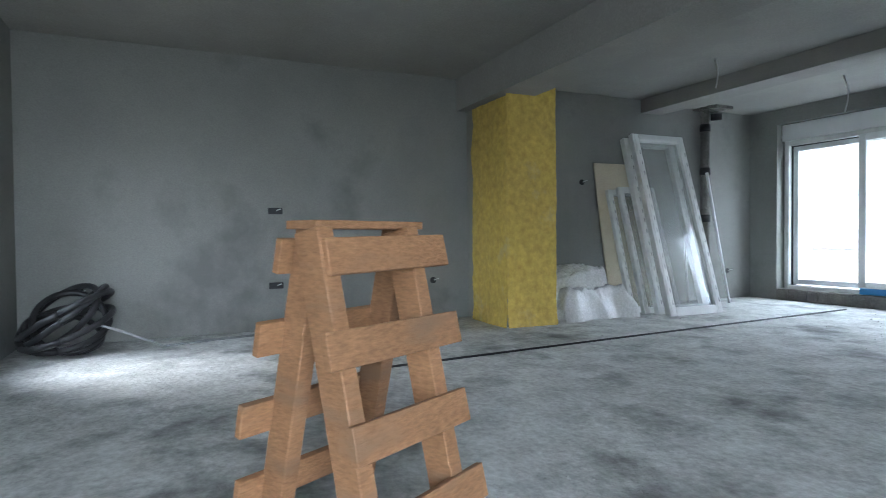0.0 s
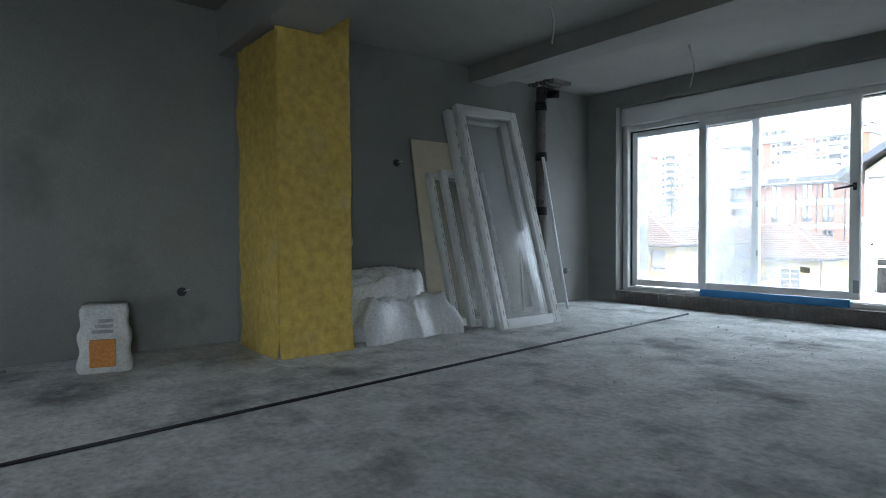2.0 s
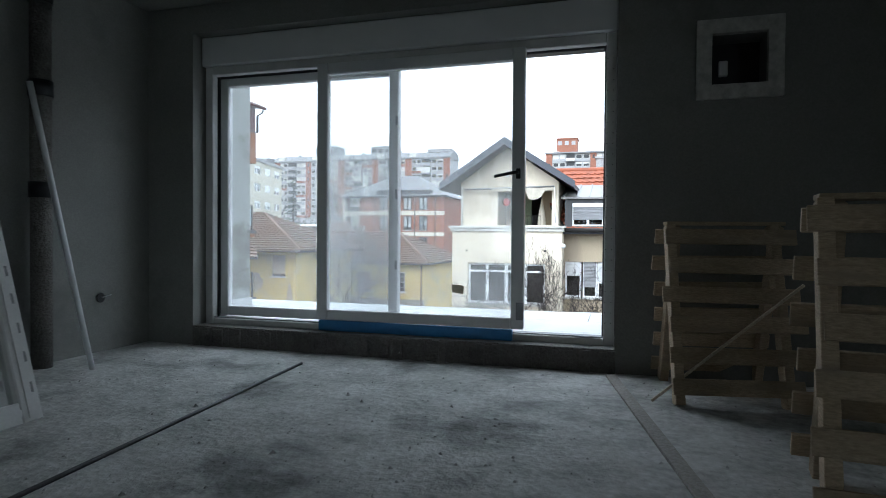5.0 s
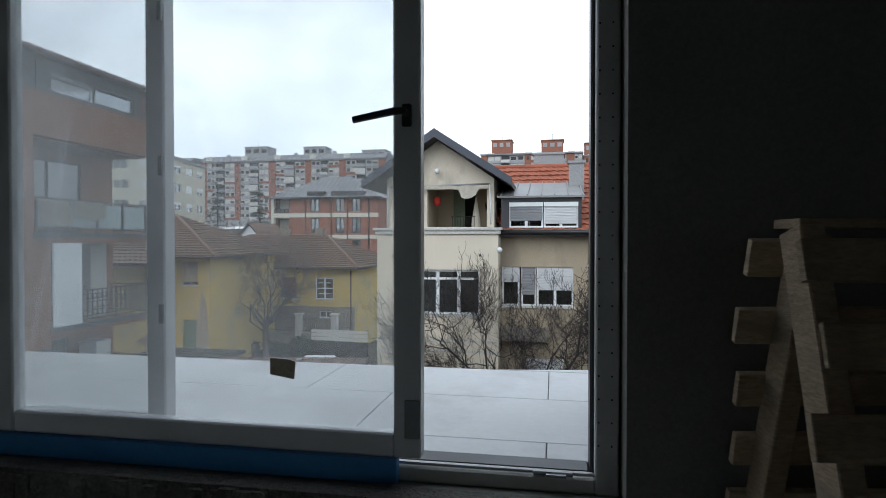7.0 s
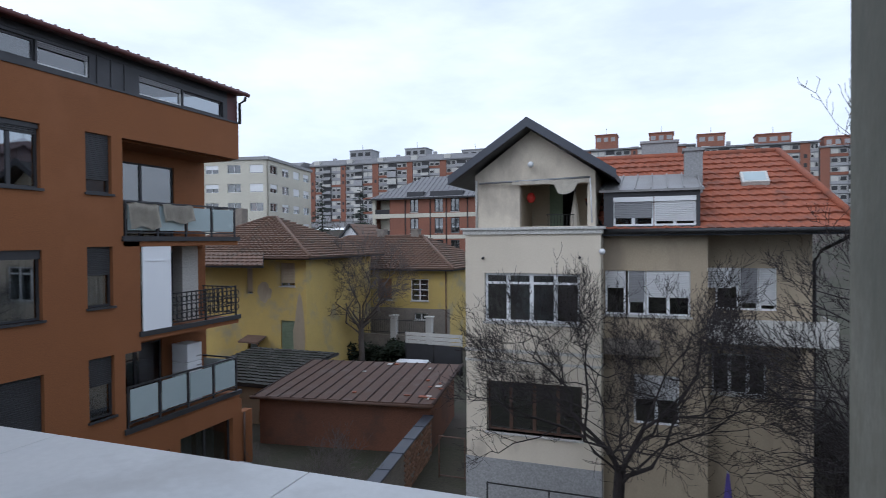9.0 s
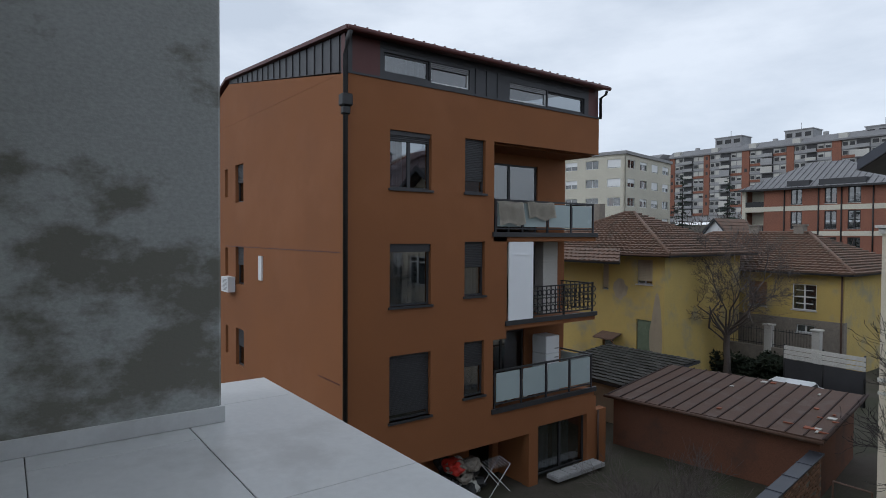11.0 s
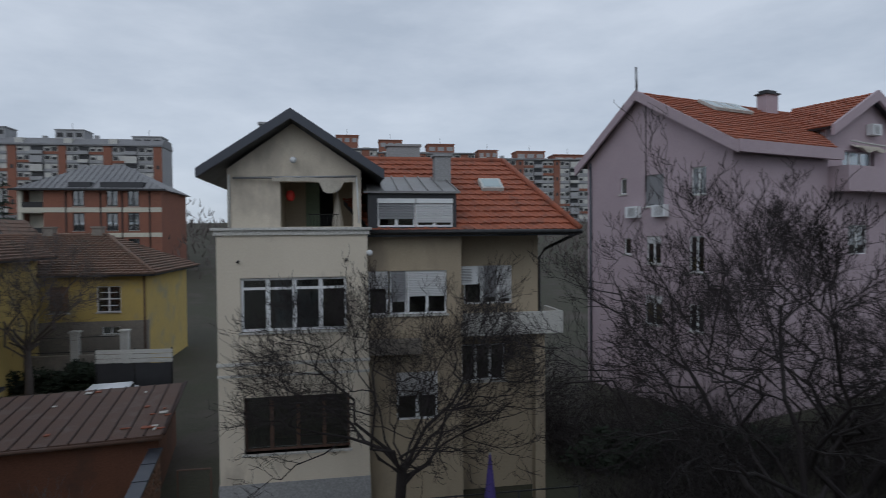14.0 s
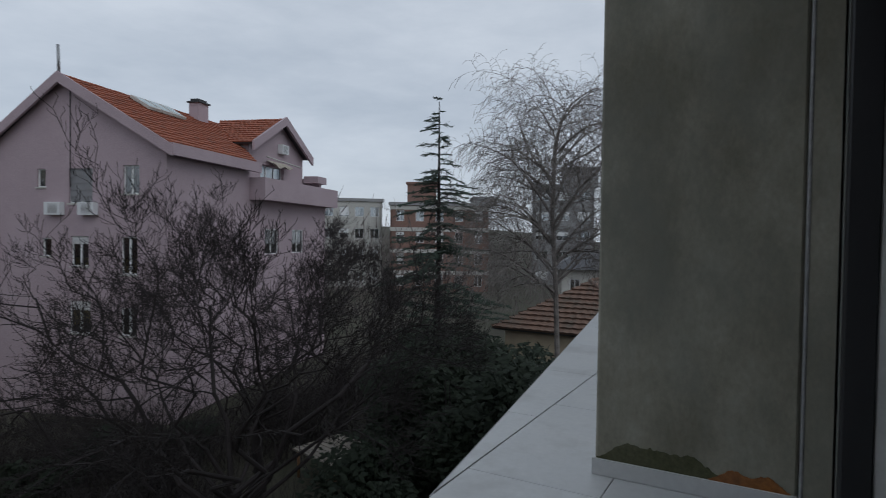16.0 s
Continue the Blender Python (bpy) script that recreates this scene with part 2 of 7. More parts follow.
M["mossy"] = mat("mossy_dark_roof_sheet", (0.06, 0.058, 0.05), (0.035, 0.035, 0.03), 2, 30, 0.9, 0.3, stain=(0.09, 0.085, 0.075), stain_scale=1.5)
M["greyconc"] = mat("grey_concrete", (0.33, 0.33, 0.33), (0.26, 0.26, 0.26), 0.3, 20, 0.9, 0.1)
M["bark"] = mat("dark_wet_bark", (0.028, 0.022, 0.021), (0.018, 0.014, 0.014), 4, 40, 0.85, 0.4)
M["birch"] = mat("pale_birch_bark", (0.27, 0.245, 0.225), (0.11, 0.095, 0.09), 5, 30, 0.85, 0.3)
M["twig"] = mat("greyish_twig", (0.13, 0.11, 0.10), (0.09, 0.075, 0.07), 4, 40, 0.85, 0.2)
M["fir"] = mat("dark_green_needles", (0.035, 0.055, 0.035), (0.022, 0.036, 0.026), 3, 30, 0.7, 0.2)
M["ivy"] = mat("evergreen_leaf", (0.018, 0.028, 0.013), (0.011, 0.018, 0.009), 3, 30, 0.75, 0.2)
M["ground"] = mat("winter_soil_and_grass", (0.05, 0.053, 0.031), (0.046, 0.038, 0.027), 0.35, 12, 0.95, 0.6, stain=(0.068, 0.057, 0.046), stain_scale=0.2)
M["asphalt"] = mat("asphalt", (0.06, 0.06, 0.06), (0.045, 0.045, 0.045), 1, 40, 0.9, 0.2)
M["white"] = mat("white_paint", (0.72, 0.73, 0.74), (0.66, 0.67, 0.68), 1.5, 60, 0.5, 0.05)
M["red"] = mat("red_plastic", (0.5, 0.03, 0.02), (0.45, 0.03, 0.02), 3, 60, 0.5, 0.05)
M["green"] = mat("green_paint", (0.10, 0.2, 0.06), (0.08, 0.17, 0.05), 2, 60, 0.7, 0.1)
M["cloth"] = mat("beige_cloth", (0.52, 0.48, 0.40), (0.42, 0.38, 0.32), 6, 90, 0.95, 0.4)
M["curtain"] = mat("white_curtain", (0.6, 0.6, 0.58), (0.5, 0.5, 0.48), 5, 60, 0.9, 0.3)
M["frost"] = mat("frosted_glass_panel", (0.40, 0.47, 0.47), (0.34, 0.41, 0.42), 0.8, 60, 0.25, 0.02)
M["shutter"] = mat("anthracite_roller_shutter", (0.05, 0.05, 0.053), (0.04, 0.04, 0.043), 2, 60, 0.5, 0.05)
M["shutterw"] = mat("pale_roller_shutter", (0.62, 0.62, 0.62), (0.55, 0.55, 0.55), 2, 60, 0.5, 0.05)
M["shutterg"] = mat("grey_roller_shutter", (0.27, 0.27, 0.28), (0.22, 0.22, 0.23), 2, 60, 0.5, 0.05)
M["steel"] = mat("galvanised_steel", (0.35, 0.36, 0.37), (0.28, 0.29, 0.3), 3, 60, 0.45, 0.08, metal=0.6)
M["stone"] = mat("rough_stone", (0.27, 0.24, 0.20), (0.18, 0.16, 0.14), 3, 30, 0.9, 0.5)
M["bluemetal"] = mat("dark_blue_grey_metal", (0.065, 0.072, 0.09), (0.055, 0.06, 0.075), 2, 60, 0.5, 0.05)
M["carpaint"] = mat("dark_blue_car_paint", (0.03, 0.09, 0.14), (0.03, 0.08, 0.12), 1, 60, 0.25, 0.0)
M["darkrust"] = mat("dark_rusted_steel", (0.05, 0.028, 0.022), (0.035, 0.02, 0.017), 2, 40, 0.8, 0.15)
M["oldgreen"] = mat("faded_green_shutter", (0.20, 0.25, 0.17), (0.14, 0.18, 0.12), 3, 40, 0.8, 0.2)
M["farbrick"] = mat("far_red_brick", (0.27, 0.115, 0.075), (0.21, 0.095, 0.066), 0.4, 8, 0.9, 0.1)
M["fargrey"] = mat("weathered_grey_far_facade", (0.36, 0.36, 0.36), (0.27, 0.27, 0.28), 0.2, 8, 0.9, 0.1)
M["roofgrey"] = mat("grey_far_roofing", (0.23, 0.23, 0.23), (0.17, 0.17, 0.18), 0.3, 8, 0.8, 0.1)
M["purple"] = mat("purple_cloth", (0.10, 0.07, 0.28), (0.08, 0.06, 0.22), 4, 60, 0.9, 0.3)


# ---------------------------------------------------------------- mesh helpers
def box(bm, x0, x1, y0, y1, z0, z1, m=None, bevel=0.0):
    vs = [bm.verts.new((x, y, z)) for z in (z0, z1) for x, y in ((x0, y0), (x1, y0), (x1, y1), (x0, y1))]
    fs = [bm.faces.new([vs[i] for i in q]) for q in ((3, 2, 1, 0), (4, 5, 6, 7), (0, 1, 5, 4), (1, 2, 6, 5), (2, 3, 7, 6), (3, 0, 4, 7))]
    if bevel:
        es = list({e for f in fs for e in f.edges})
        r = bmesh.ops.bevel(bm, geom=es, offset=bevel, segments=1, affect="EDGES")
        vs = list({v for f in r["faces"] for v in f.verts} | {v for v in vs if v.is_valid})
    if m is not None:
        for v in vs:
            v.co = m @ v.co
    return bm


def prism(bm, pts, axis, a, b):
    """The polygon pts, of two coordinates, drawn out along axis from a to b."""
    def at(p, w):
        return (w, *p) if axis == "x" else ((p[0], w, p[1]) if axis == "y" else (*p, w))
    lo, hi = [bm.verts.new(at(p, a)) for p in pts], [bm.verts.new(at(p, b)) for p in pts]
    n = len(pts)
    bm.faces.new(lo), bm.faces.new(hi[::-1])
    for i in range(n):
        bm.faces.new((lo[i], hi[i], hi[(i + 1) % n], lo[(i + 1) % n]))
    return bm


def tube(bm, path, r, sides=8, closed=False):
    """A round bar along the points of path; r is one radius or one for each point."""
    rings = []
    n = len(path)
    for i, p in enumerate(path):
        p = Vector(p)
        d = Vector(path[min(i + 1, n - 1)]) - Vector(path[max(i - 1, 0)])
        d = d.normalized() if d.length > 1e-6 else Vector((0, 0, 1))
        u = d.orthogonal().normalized() if abs(d.z) > 0.95 else d.cross(Vector((0, 0, 1))).normalized()
        v = d.cross(u)
        rr = r[i] if isinstance(r, (list, tuple)) else r
        rings.append([bm.verts.new(p + (u * math.cos(a) + v * math.sin(a)) * rr) for a in (math.tau * k / sides for k in range(sides))])
    for a, b in zip(rings, rings[1:]):
        for k in range(sides):
            bm.faces.new((a[k], a[(k + 1) % sides], b[(k + 1) % sides], b[k]))
    bm.faces.new(rings[0][::-1]), bm.faces.new(rings[-1])
    return bm


def finish(name, bm, material, smooth=False):
    bmesh.ops.recalc_face_normals(bm, faces=bm.faces)
    me = bpy.data.meshes.new(name)
    bm.to_mesh(me)
    bm.free()
    if smooth:
        for p in me.polygons:
            p.use_smooth = True
    me.materials.append(material)
    return new(name, me)


def part(name, bm, material, parent, label="", smooth=False):
    ob = finish(name, bm, material, smooth)
    ob.parent = parent
    if label:
        ob["label"] = label
    return ob


def thing(name, label, category, m=None, group="", kind=""):
    ob = new(name)
    if m is not None:
        ob.matrix_world = m
    return tagged(ob, label, category, group, kind)


def struct(name, bm, material, label="", category=""):
    return tagged(finish(name, bm, material), label, category or name.split("_")[0], kind="structure")


def B():
    return bmesh.new()


def panel(bm, u0, u1, v0, v1, holes, place, thick):
    """A wall from u0 to u1 and v0 to v1 with oblong holes (u0, u1, v0, v1). place(u, v, w) gives the corner; w runs from 0 to thick inward."""
    us = sorted({u0, u1, *[h[i] for h in holes for i in (0, 1) if u0 < h[i] < u1]})
    vs = sorted({v0, v1, *[h[i] for h in holes for i in (2, 3) if v0 < h[i] < v1]})
    nu, nv = len(us) - 1, len(vs) - 1
    solid = {(i, j) for i in range(nu) for j in range(nv)
             if not any(h[0] < (us[i] + us[i + 1]) / 2 < h[1] and h[2] < (vs[j] + vs[j + 1]) / 2 < h[3] for h in holes)}
    made = {}

    def vert(i, j, k):
        if (i, j, k) not in made:
            made[i, j, k] = bm.verts.new(place(us[i], vs[j], thick * k))
        return made[i, j, k]

    for i, j in solid:
        a, b, c, d = (i, j), (i + 1, j), (i + 1, j + 1), (i, j + 1)
        bm.faces.new([vert(*p, 0) for p in (a, b, c, d)])
        bm.faces.new([vert(*p, 1) for p in (d, c, b, a)])
        for n, p, q in (((i, j - 1), a, b), ((i + 1, j), b, c), ((i, j + 1), c, d), ((i - 1, j), d, a)):
            if n not in solid:
                bm.faces.new((vert(*p, 0), vert(*p, 1), vert(*q, 1), vert(*q, 0)))
    return bm


# ---------------------------------------------------------------- the room
CEIL, WX, WY, GZ, TZ = 2.72, -2.83, 7.35, -7.0, 0.175
RX, BY = 5.2, -1.65

bm = B()
box(bm, WX - 0.3, RX + 0.3, BY - 0.3, WY + 0.3, -0.25, 0)
floor = struct("floor", bm, M["screed"], "dusty grey bare concrete screed floor with dark damp stains", "floor")
bm = B()
box(bm, WX - 0.3, RX + 0.3, BY - 0.3, 5.45, CEIL, CEIL + 0.25)
box(bm, WX - 0.3, RX + 0.3, 5.45, WY + 0.3, CEIL - 0.05, CEIL + 0.25)
struct("ceiling", bm, M["ceiling"], "unpainted grey plastered ceiling", "ceiling")
bm = B()
box(bm, WX - 0.3, WX, BY - 0.3, WY + 0.3, 0, CEIL)
struct("wall_west", bm, M["plaster"], "bare grey cement plastered wall", "wall")
bm = B()
panel(bm, WX, RX, 0, CEIL, [(-2.4, 0.82, 0.15, 2.46), (1.36, 1.68, 1.79, 2.12)], lambda u, v, w: (u, WY + w, v), 0.3)
struct("wall_north", bm, M["plaster"], "bare grey plastered wall round a wide balcony window", "wall")
bm = B()
panel(bm, BY - 0.3, WY + 0.3, 0, CEIL, [(-1.55, -0.1, 0.1, 2.5)], lambda u, v, w: (RX + w, u, v), 0.3)
struct("wall_east", bm, M["plaster"], "bare grey plastered wall with an unglazed window opening", "wall")
bm = B()
# narrow opening out of view, added so that sky light brightens the west wall
panel(bm, WX, RX, 0, CEIL, [(-2.0, -1.45, 0.5, 1.8)], lambda u, v, w: (u, BY - w, v), 0.3)
struct("wall_south", bm, M["plaster"], "bare grey plastered wall with a narrow opening added to let light in", "wall")
bm = B()
box(bm, WX, RX, 5.27, 5.62, 2.545, CEIL)
struct("trim_beam", bm, M["ceiling"], "plastered ceiling beam running across the room", "beam")
bm = B()
box(bm, WX, RX, 2.55, 2.98, 2.36, CEIL)
struct("trim_deep_beam", bm, M["ceiling"], "deep plastered ceiling beam resting on a column", "beam")

# ---- column, window and what is built in
col = thing("column", "plastered concrete column coated in patchy yellow insulating foam", "column", pose(0, 0, 0))
bm = B()
box(bm, WX, -1.9, 2.68, 3.2, 0, CEIL)
part("core", bm, M["plaster"], col)
bm = B()
rng = random.Random(3)
# uneven sprayed skin on the two free faces
def skin(bm, p0, du, n, h, seed):
    r = random.Random(seed)
    nu, nv = n * 2, 90
    out = Vector((du[1], -du[0], 0)).normalized()
    grid = []
    for j in range(nv + 1):
        row = []
        for i in range(nu + 1):
            u, z = i / nu, h * j / nv
            p = Vector(p0) + Vector(du) * u + Vector((0, 0, z))
            k = 0.02 + 0.02 * noise.noise(p * 3.0) + 0.009 * noise.noise(p * 11) + 0.006 * noise.noise(p * 27) + (0.02 * max(0, 1 - z / 0.12))
            row.append(bm.verts.new(p + out * max(0.004, k)))
        grid.append(row)
    for j in range(nv):
        for i in range(nu):
            bm.faces.new((grid[j][i], grid[j][i + 1], grid[j + 1][i + 1], grid[j + 1][i]))
skin(bm, (-2.62, 2.66, 0), (0.765, 0, 0), 20, 2.34, 1)
skin(bm, (-1.885, 2.64, 0), (0, 0.59, 0), 18, 2.7, 2)
skin(bm, (-1.885, 3.22, 0), (-0.5, 0, 0), 10, 2.55, 4)
part("foam", bm, M["yellow"], col, "lumpy yellow sprayed foam coat", True)

win = thing("window_1", "wide white plastic balcony window with its sliding door leaf open", "window", kind="structure")
def frame_ring(bm, x0, x1, z0, z1, y0, y1, w, wb=None):
    wb = wb or w
    box(bm, x0, x0 + w, y0, y1, z0, z1, bevel=0.006)
    box(bm, x1 - w, x1, y0, y1, z0, z1, bevel=0.006)
    box(bm, x0 + w, x1 - w, y0 + 0.002, y1 - 0.002, z1 - w, z1, bevel=0.006)
    box(bm, x0 + w, x1 - w, y0 + 0.002, y1 - 0.002, z0, z0 + wb, bevel=0.006)
bm = B()
frame_ring(bm, -2.385, 0.815, 0.15, 2.225, 7.48, 7.545, 0.07, 0.05)
part("window_frame", bm, M["pvcdirty"], win)
bm = B()
frame_ring(bm, -2.387, 0.817, 0.148, 2.227, 7.546, 7.645, 0.084, 0.05)
part("outer_frame", bm, M["blackpvc"], win, "anthracite outer face of the frame")
bm = B()
box(bm, -2.315, 0.745, 7.5, 7.51, 0.2, 0.208)
part("track", bm, M["steel"], win)
bm = B()
box(bm, -2.4, 0.82, 7.45, 7.66, 2.226, 2.452, bevel=0.008)
part("roller_shutter_box", bm, M["pvc"], win, "white roller shutter box above the window")
# fixed leaf, half hidden behind the sliding one
leaf = part("fixed_leaf", frame_ring(b0 := B(), -2.31, -0.75, 0.215, 2.155, 7.565, 7.63, 0.075) or b0, M["pvc"], win)
bm = B()
box(bm, -2.24, -0.82, 7.594, 7.601, 0.285, 2.085)
g = part("pane", bm, M["dustglass"], leaf)
g.visible_shadow = False
bm = B()
for z in (0.62, 1.15, 1.7):
    box(bm, -0.77, -0.752, 7.556, 7.566, z, z + 0.07, bevel=0.002)
part("striker", bm, M["steel"], leaf)
# sliding leaf, pushed to the middle
leaf = part("sliding_leaf", frame_ring(b0 := B(), -1.365, 0.215, 0.235, 2.17, 7.452, 7.51, 0.088, 0.075) or b0, M["pvc"], win)
bm = B()
box(bm, -1.28, 0.13, 7.478, 7.485, 0.305, 2.085)
g = part("pane", bm, M["dustglass"], leaf, "dusty glass pane")
g.visible_shadow = False
bm = B()
prism(bm, [(-0.3, 0.475), (-0.215, 0.462), (-0.21, 0.52), (-0.235, 0.527), (-0.3, 0.53)], "y", 7.4755, 7.477)
part("sticker", bm, M["board"], leaf, "torn paper sticker on the pane")
bm = B()
box(bm, 0.158, 0.188, 7.438, 7.453, 1.27, 1.34, bevel=0.004)
tube(bm, [(0.173, 7.44, 1.31), (0.173, 7.4, 1.31), (0.15, 7.388, 1.307), (0.02, 7.385, 1.284)], [0.011, 0.011, 0.012, 0.011])
part("handle", bm, M["dark"], leaf, "dark window handle")
bm = B()
box(bm, 0.165, 0.215, 7.444, 7.451, 0.3, 0.42, bevel=0.002)
part("latch_plate", bm, M["steel"], leaf)
bm = B()
box(bm, -1.34, 0.14, 7.44, 7.478, 0.155, 0.232, bevel=0.003)
part("bottom_profile", bm, M["blue"], win, "blue film on the bottom profile")
bm = B()
for k in range(26):
    for xx in (0.752, 0.79):
        box(bm, xx, xx + 0.005, 7.4785, 7.482, 0.3 + k * 0.07, 0.305 + k * 0.07)
part("profile_holes", bm, M["rubber"], win)
bm = B()
box(bm, 0.56, 0.68, 7.482, 7.5, 0.2, 0.212, bevel=0.003)
box(bm, 0.6, 0.66, 7.47, 7.49, 0.2, 0.208)
part("floor_hinge", bm, M["steel"], win)
bm = B()
box(bm, -2.4, 0.82, 7.345, 7.44, 0.0, 0.152)
for k in range(60):
    x = -2.38 + k * 0.0535
    h = 0.02 * rng.random()
    box(bm, x, x + 0.05, 7.325 + 0.02 * rng.random(), 7.46, 0.0, 0.13 + h)
struct("window_sill", bm, M["rough_conc"], "rough broken concrete sill under the window", "sill")

vent = thing("wall_hatch", "small grey framed square opening in the plastered wall", "vent", kind="structure")
frame_ring(bm := B(), 0, 1, 0, 1, 0, 1, 0.18)
bmesh.ops.scale(bm, vec=(0.48, 0.05, 0.48), verts=bm.verts)
bmesh.ops.translate(bm, vec=(1.28, 7.325, 1.715), verts=bm.verts)
part("frame", bm, M["farwhite"], vent)
bm = B()
box(bm, 1.41, 1.46, 7.36, 7.4, 1.86, 1.95, bevel=0.004)
part("switch", bm, M["pvc"], vent)
bm = B()
box(bm, 1.3, 1.75, 7.6, 7.66, 1.73, 2.19)
part("back", bm, M["dark"], vent)

# ---- things in the room
def sawhorse(m, length, base=0.47, height=0.95, rungs=6, seed=1, group="raw pine sawhorses", label="raw pine sawhorse of nailed boards on splayed legs", wood="wood"):
    r = random.Random(seed)
    t = thing("sawhorse", label, "sawhorse", m, group)
    for sx in (0, 1):
        for sy in (-1, 1):
            x = 0.06 + sx * (length - 0.12)
            top, bot = Vector((x + (sy * 0.024), sy * 0.025, height)), Vector((x + (sy * 0.024), sy * base / 2, 0))
            bm = B()
            d = (top - bot)
            ang = math.atan2(d.y, d.z)
            box(bm, -0.024, 0.024, -0.04, 0.04, 0, d.length, Matrix.Translation(bot) @ Matrix.Rotation(-ang, 4, "X"), bevel=0.003)
            part("leg", bm, M[wood], t)
    for sy in (-1, 1):
        for k in range(rungs):
            z = height - 0.06 - k * (height - 0.16) / (rungs - 1)
            y = sy * (0.025 + (base / 2 - 0.025) * (1 - z / height) + 0.045)
            ang = math.atan2((base / 2 - 0.025), height) * sy
            bm = B()
            o0, o1 = r.uniform(-0.03, 0.02), r.uniform(-0.02, 0.03)
            tilt = r.uniform(-0.012, 0.012)
            box(bm, o0, length + o1, -0.011, 0.011, -0.042, 0.042, Matrix.Translation((0, y, z)) @ Matrix.Rotation(ang, 4, "X") @ Matrix.Rotation(tilt, 4, "Y"), bevel=0.002)
            part("rung", bm, M[wood], t)
    bm = B()
    box(bm, 0.02, length - 0.02, -0.05, 0.05, 0, 0.02, Matrix.Translation((0, 0, height + 0.002)), bevel=0.002)
    part("top_board", bm, M[wood], t)
    return t

sawhorse(Matrix.Translation((1.97, -0.17, 0)) @ Matrix.Rotation(radians(119), 4, "Z"), 0.42, 0.48, 0.95, 5, 2)
# these two take the lighter pine, coloured as lit by the window
sawhorse(Matrix.Translation((1.07, 6.98, 0)) @ Matrix.Rotation(radians(9), 4, "Z"), 0.66, 0.58, 0.94, 6, 5, label="pine sawhorse beside the balcony window, coloured paler for the light there", wood="paleboard")
sawhorse(Matrix.Translation((1.44, 5.62, 0)) @ Matrix.Rotation(radians(-6), 4, "Z"), 0.68, 0.5, 0.99, 6, 8, label="pine sawhorse beside the balcony window, coloured paler for the light there", wood="paleboard")
lath = thing("wooden_lath", "thin pale wooden lath leaning across a sawhorse", "lath")
bm = B()
box(bm, 0, 0.95, -0.008, 0.008, 0, 0.014, Matrix.Translation((1.02, 6.72, 0.0)) @ Matrix.Rotation(radians(-42), 4, "Y"), bevel=0.002)
part("strip", bm, M["board"], lath)

def plain(name, bm, material, label, category, smooth=False, group=""):
    return tagged(finish(name, bm, material, smooth), label, category, group)

bm = B()
box(bm, -0.032, 0.032, 0, 2.3, 0.0, 0.016, Matrix.Translation((0.80, 7.25, 0)) @ Matrix.Rotation(radians(190.5), 4, "Z"), bevel=0.003)
plain("floor_plank", bm, M["dustyboard"], "dusty pale plank lying flat on the concrete floor", "plank")
bm = B()
tube(bm, [(-1.205, 6.96, 0.008), (-1.05, 5.1, 0.008), (-0.92, 3.6, 0.008), (-0.79, 2.1, 0.008), (-0.665, 0.79, 0.008)], 0.009, 6)
plain("steel_rod", bm, M["rubber"], "long thin dark rod lying on the concrete floor", "rod", True)

coil = thing("hose_coil", "coil of black corrugated hose lying in a corner", "hose")
rc = random.Random(4)
for k in range(7):
    bm = B()
    r0, cx, cy = rc.uniform(0.27, 0.36), -2.44 + rc.uniform(-0.05, 0.05), -1.25 + rc.uniform(-0.05, 0.05)
    tl = rc.uniform(0.45, 1.0)
    pts = []
    for i in range(41):
        a = math.tau * i / 40
        pts.append((cx + r0 * math.cos(a), cy + r0 * 0.95 * math.sin(a), 0.03 + k * 0.012 + tl * 0.48 * (0.5 + 0.5 * math.cos(a + 2.6 + 0.4 * k))))
    tube(bm, pts, 0.026, 8)
    part("loop", bm, M["rubber"], coil, "", True)
bm = B()
tube(bm, [(-2.2, -1.0, 0.25), (-2.15, -0.8, 0.18), (-2.2, -0.5, 0.03), (-2.45, -0.1, 0.012), (-2.6, 0.5, 0.012), (-2.62, 1.1, 0.012)], 0.011, 6)
plain("grey_cable", bm, M["greyconc"], "pale grey cable trailing along the foot of the wall", "cable", True)

sack = thing("cement_sack", "half-used white paper cement sack with an orange print", "sack", Matrix.Translation((-2.3, 1.62, 0)) @ Matrix.Rotation(radians(-18), 4, "Z"))
bm = B()
nz, na = 14, 24
rings = []
for j in range(nz + 1):
    z = 0.44 * j / nz
    row = []
    for i in range(na):
        a = math.tau * i / na
        w = 0.155 * (1 + 0.05 * math.sin(j * 1.1)) * (1 - 0.15 * (j / nz) ** 3)
        dpt = 0.09 * (1 - 0.45 * (j / nz) ** 2)
        sx, sy = math.cos(a), math.sin(a)
        p = Vector((math.copysign(abs(sx) ** 0.5, sx) * dpt, math.copysign(abs(sy) ** 0.5, sy) * w, z))
        p += p.normalized() * 0.012 * noise.noise(p * 18) if p.length else Vector()
        p.z += 0.02 * noise.noise(Vector((sx * 2, sy * 2, 5))) * (j / nz)
        row.append(bm.verts.new(p))
    rings.append(row)
for a_, b_ in zip(rings, rings[1:]):
    for i in range(na):
        bm.faces.new((a_[i], a_[(i + 1) % na], b_[(i + 1) % na], b_[i]))
bm.faces.new(rings[0][::-1]), bm.faces.new(rings[-1])
part("paper_bag", bm, M["bag"], sack, "", True)
bm = B()
for j in range(5):
    z0 = 0.04 + j * 0.036
    box(bm, 0.091, 0.1, -0.075, 0.075, z0, z0 + 0.036)
part("print", bm, M["orange_print"], sack, "orange printed block")
bm = B()
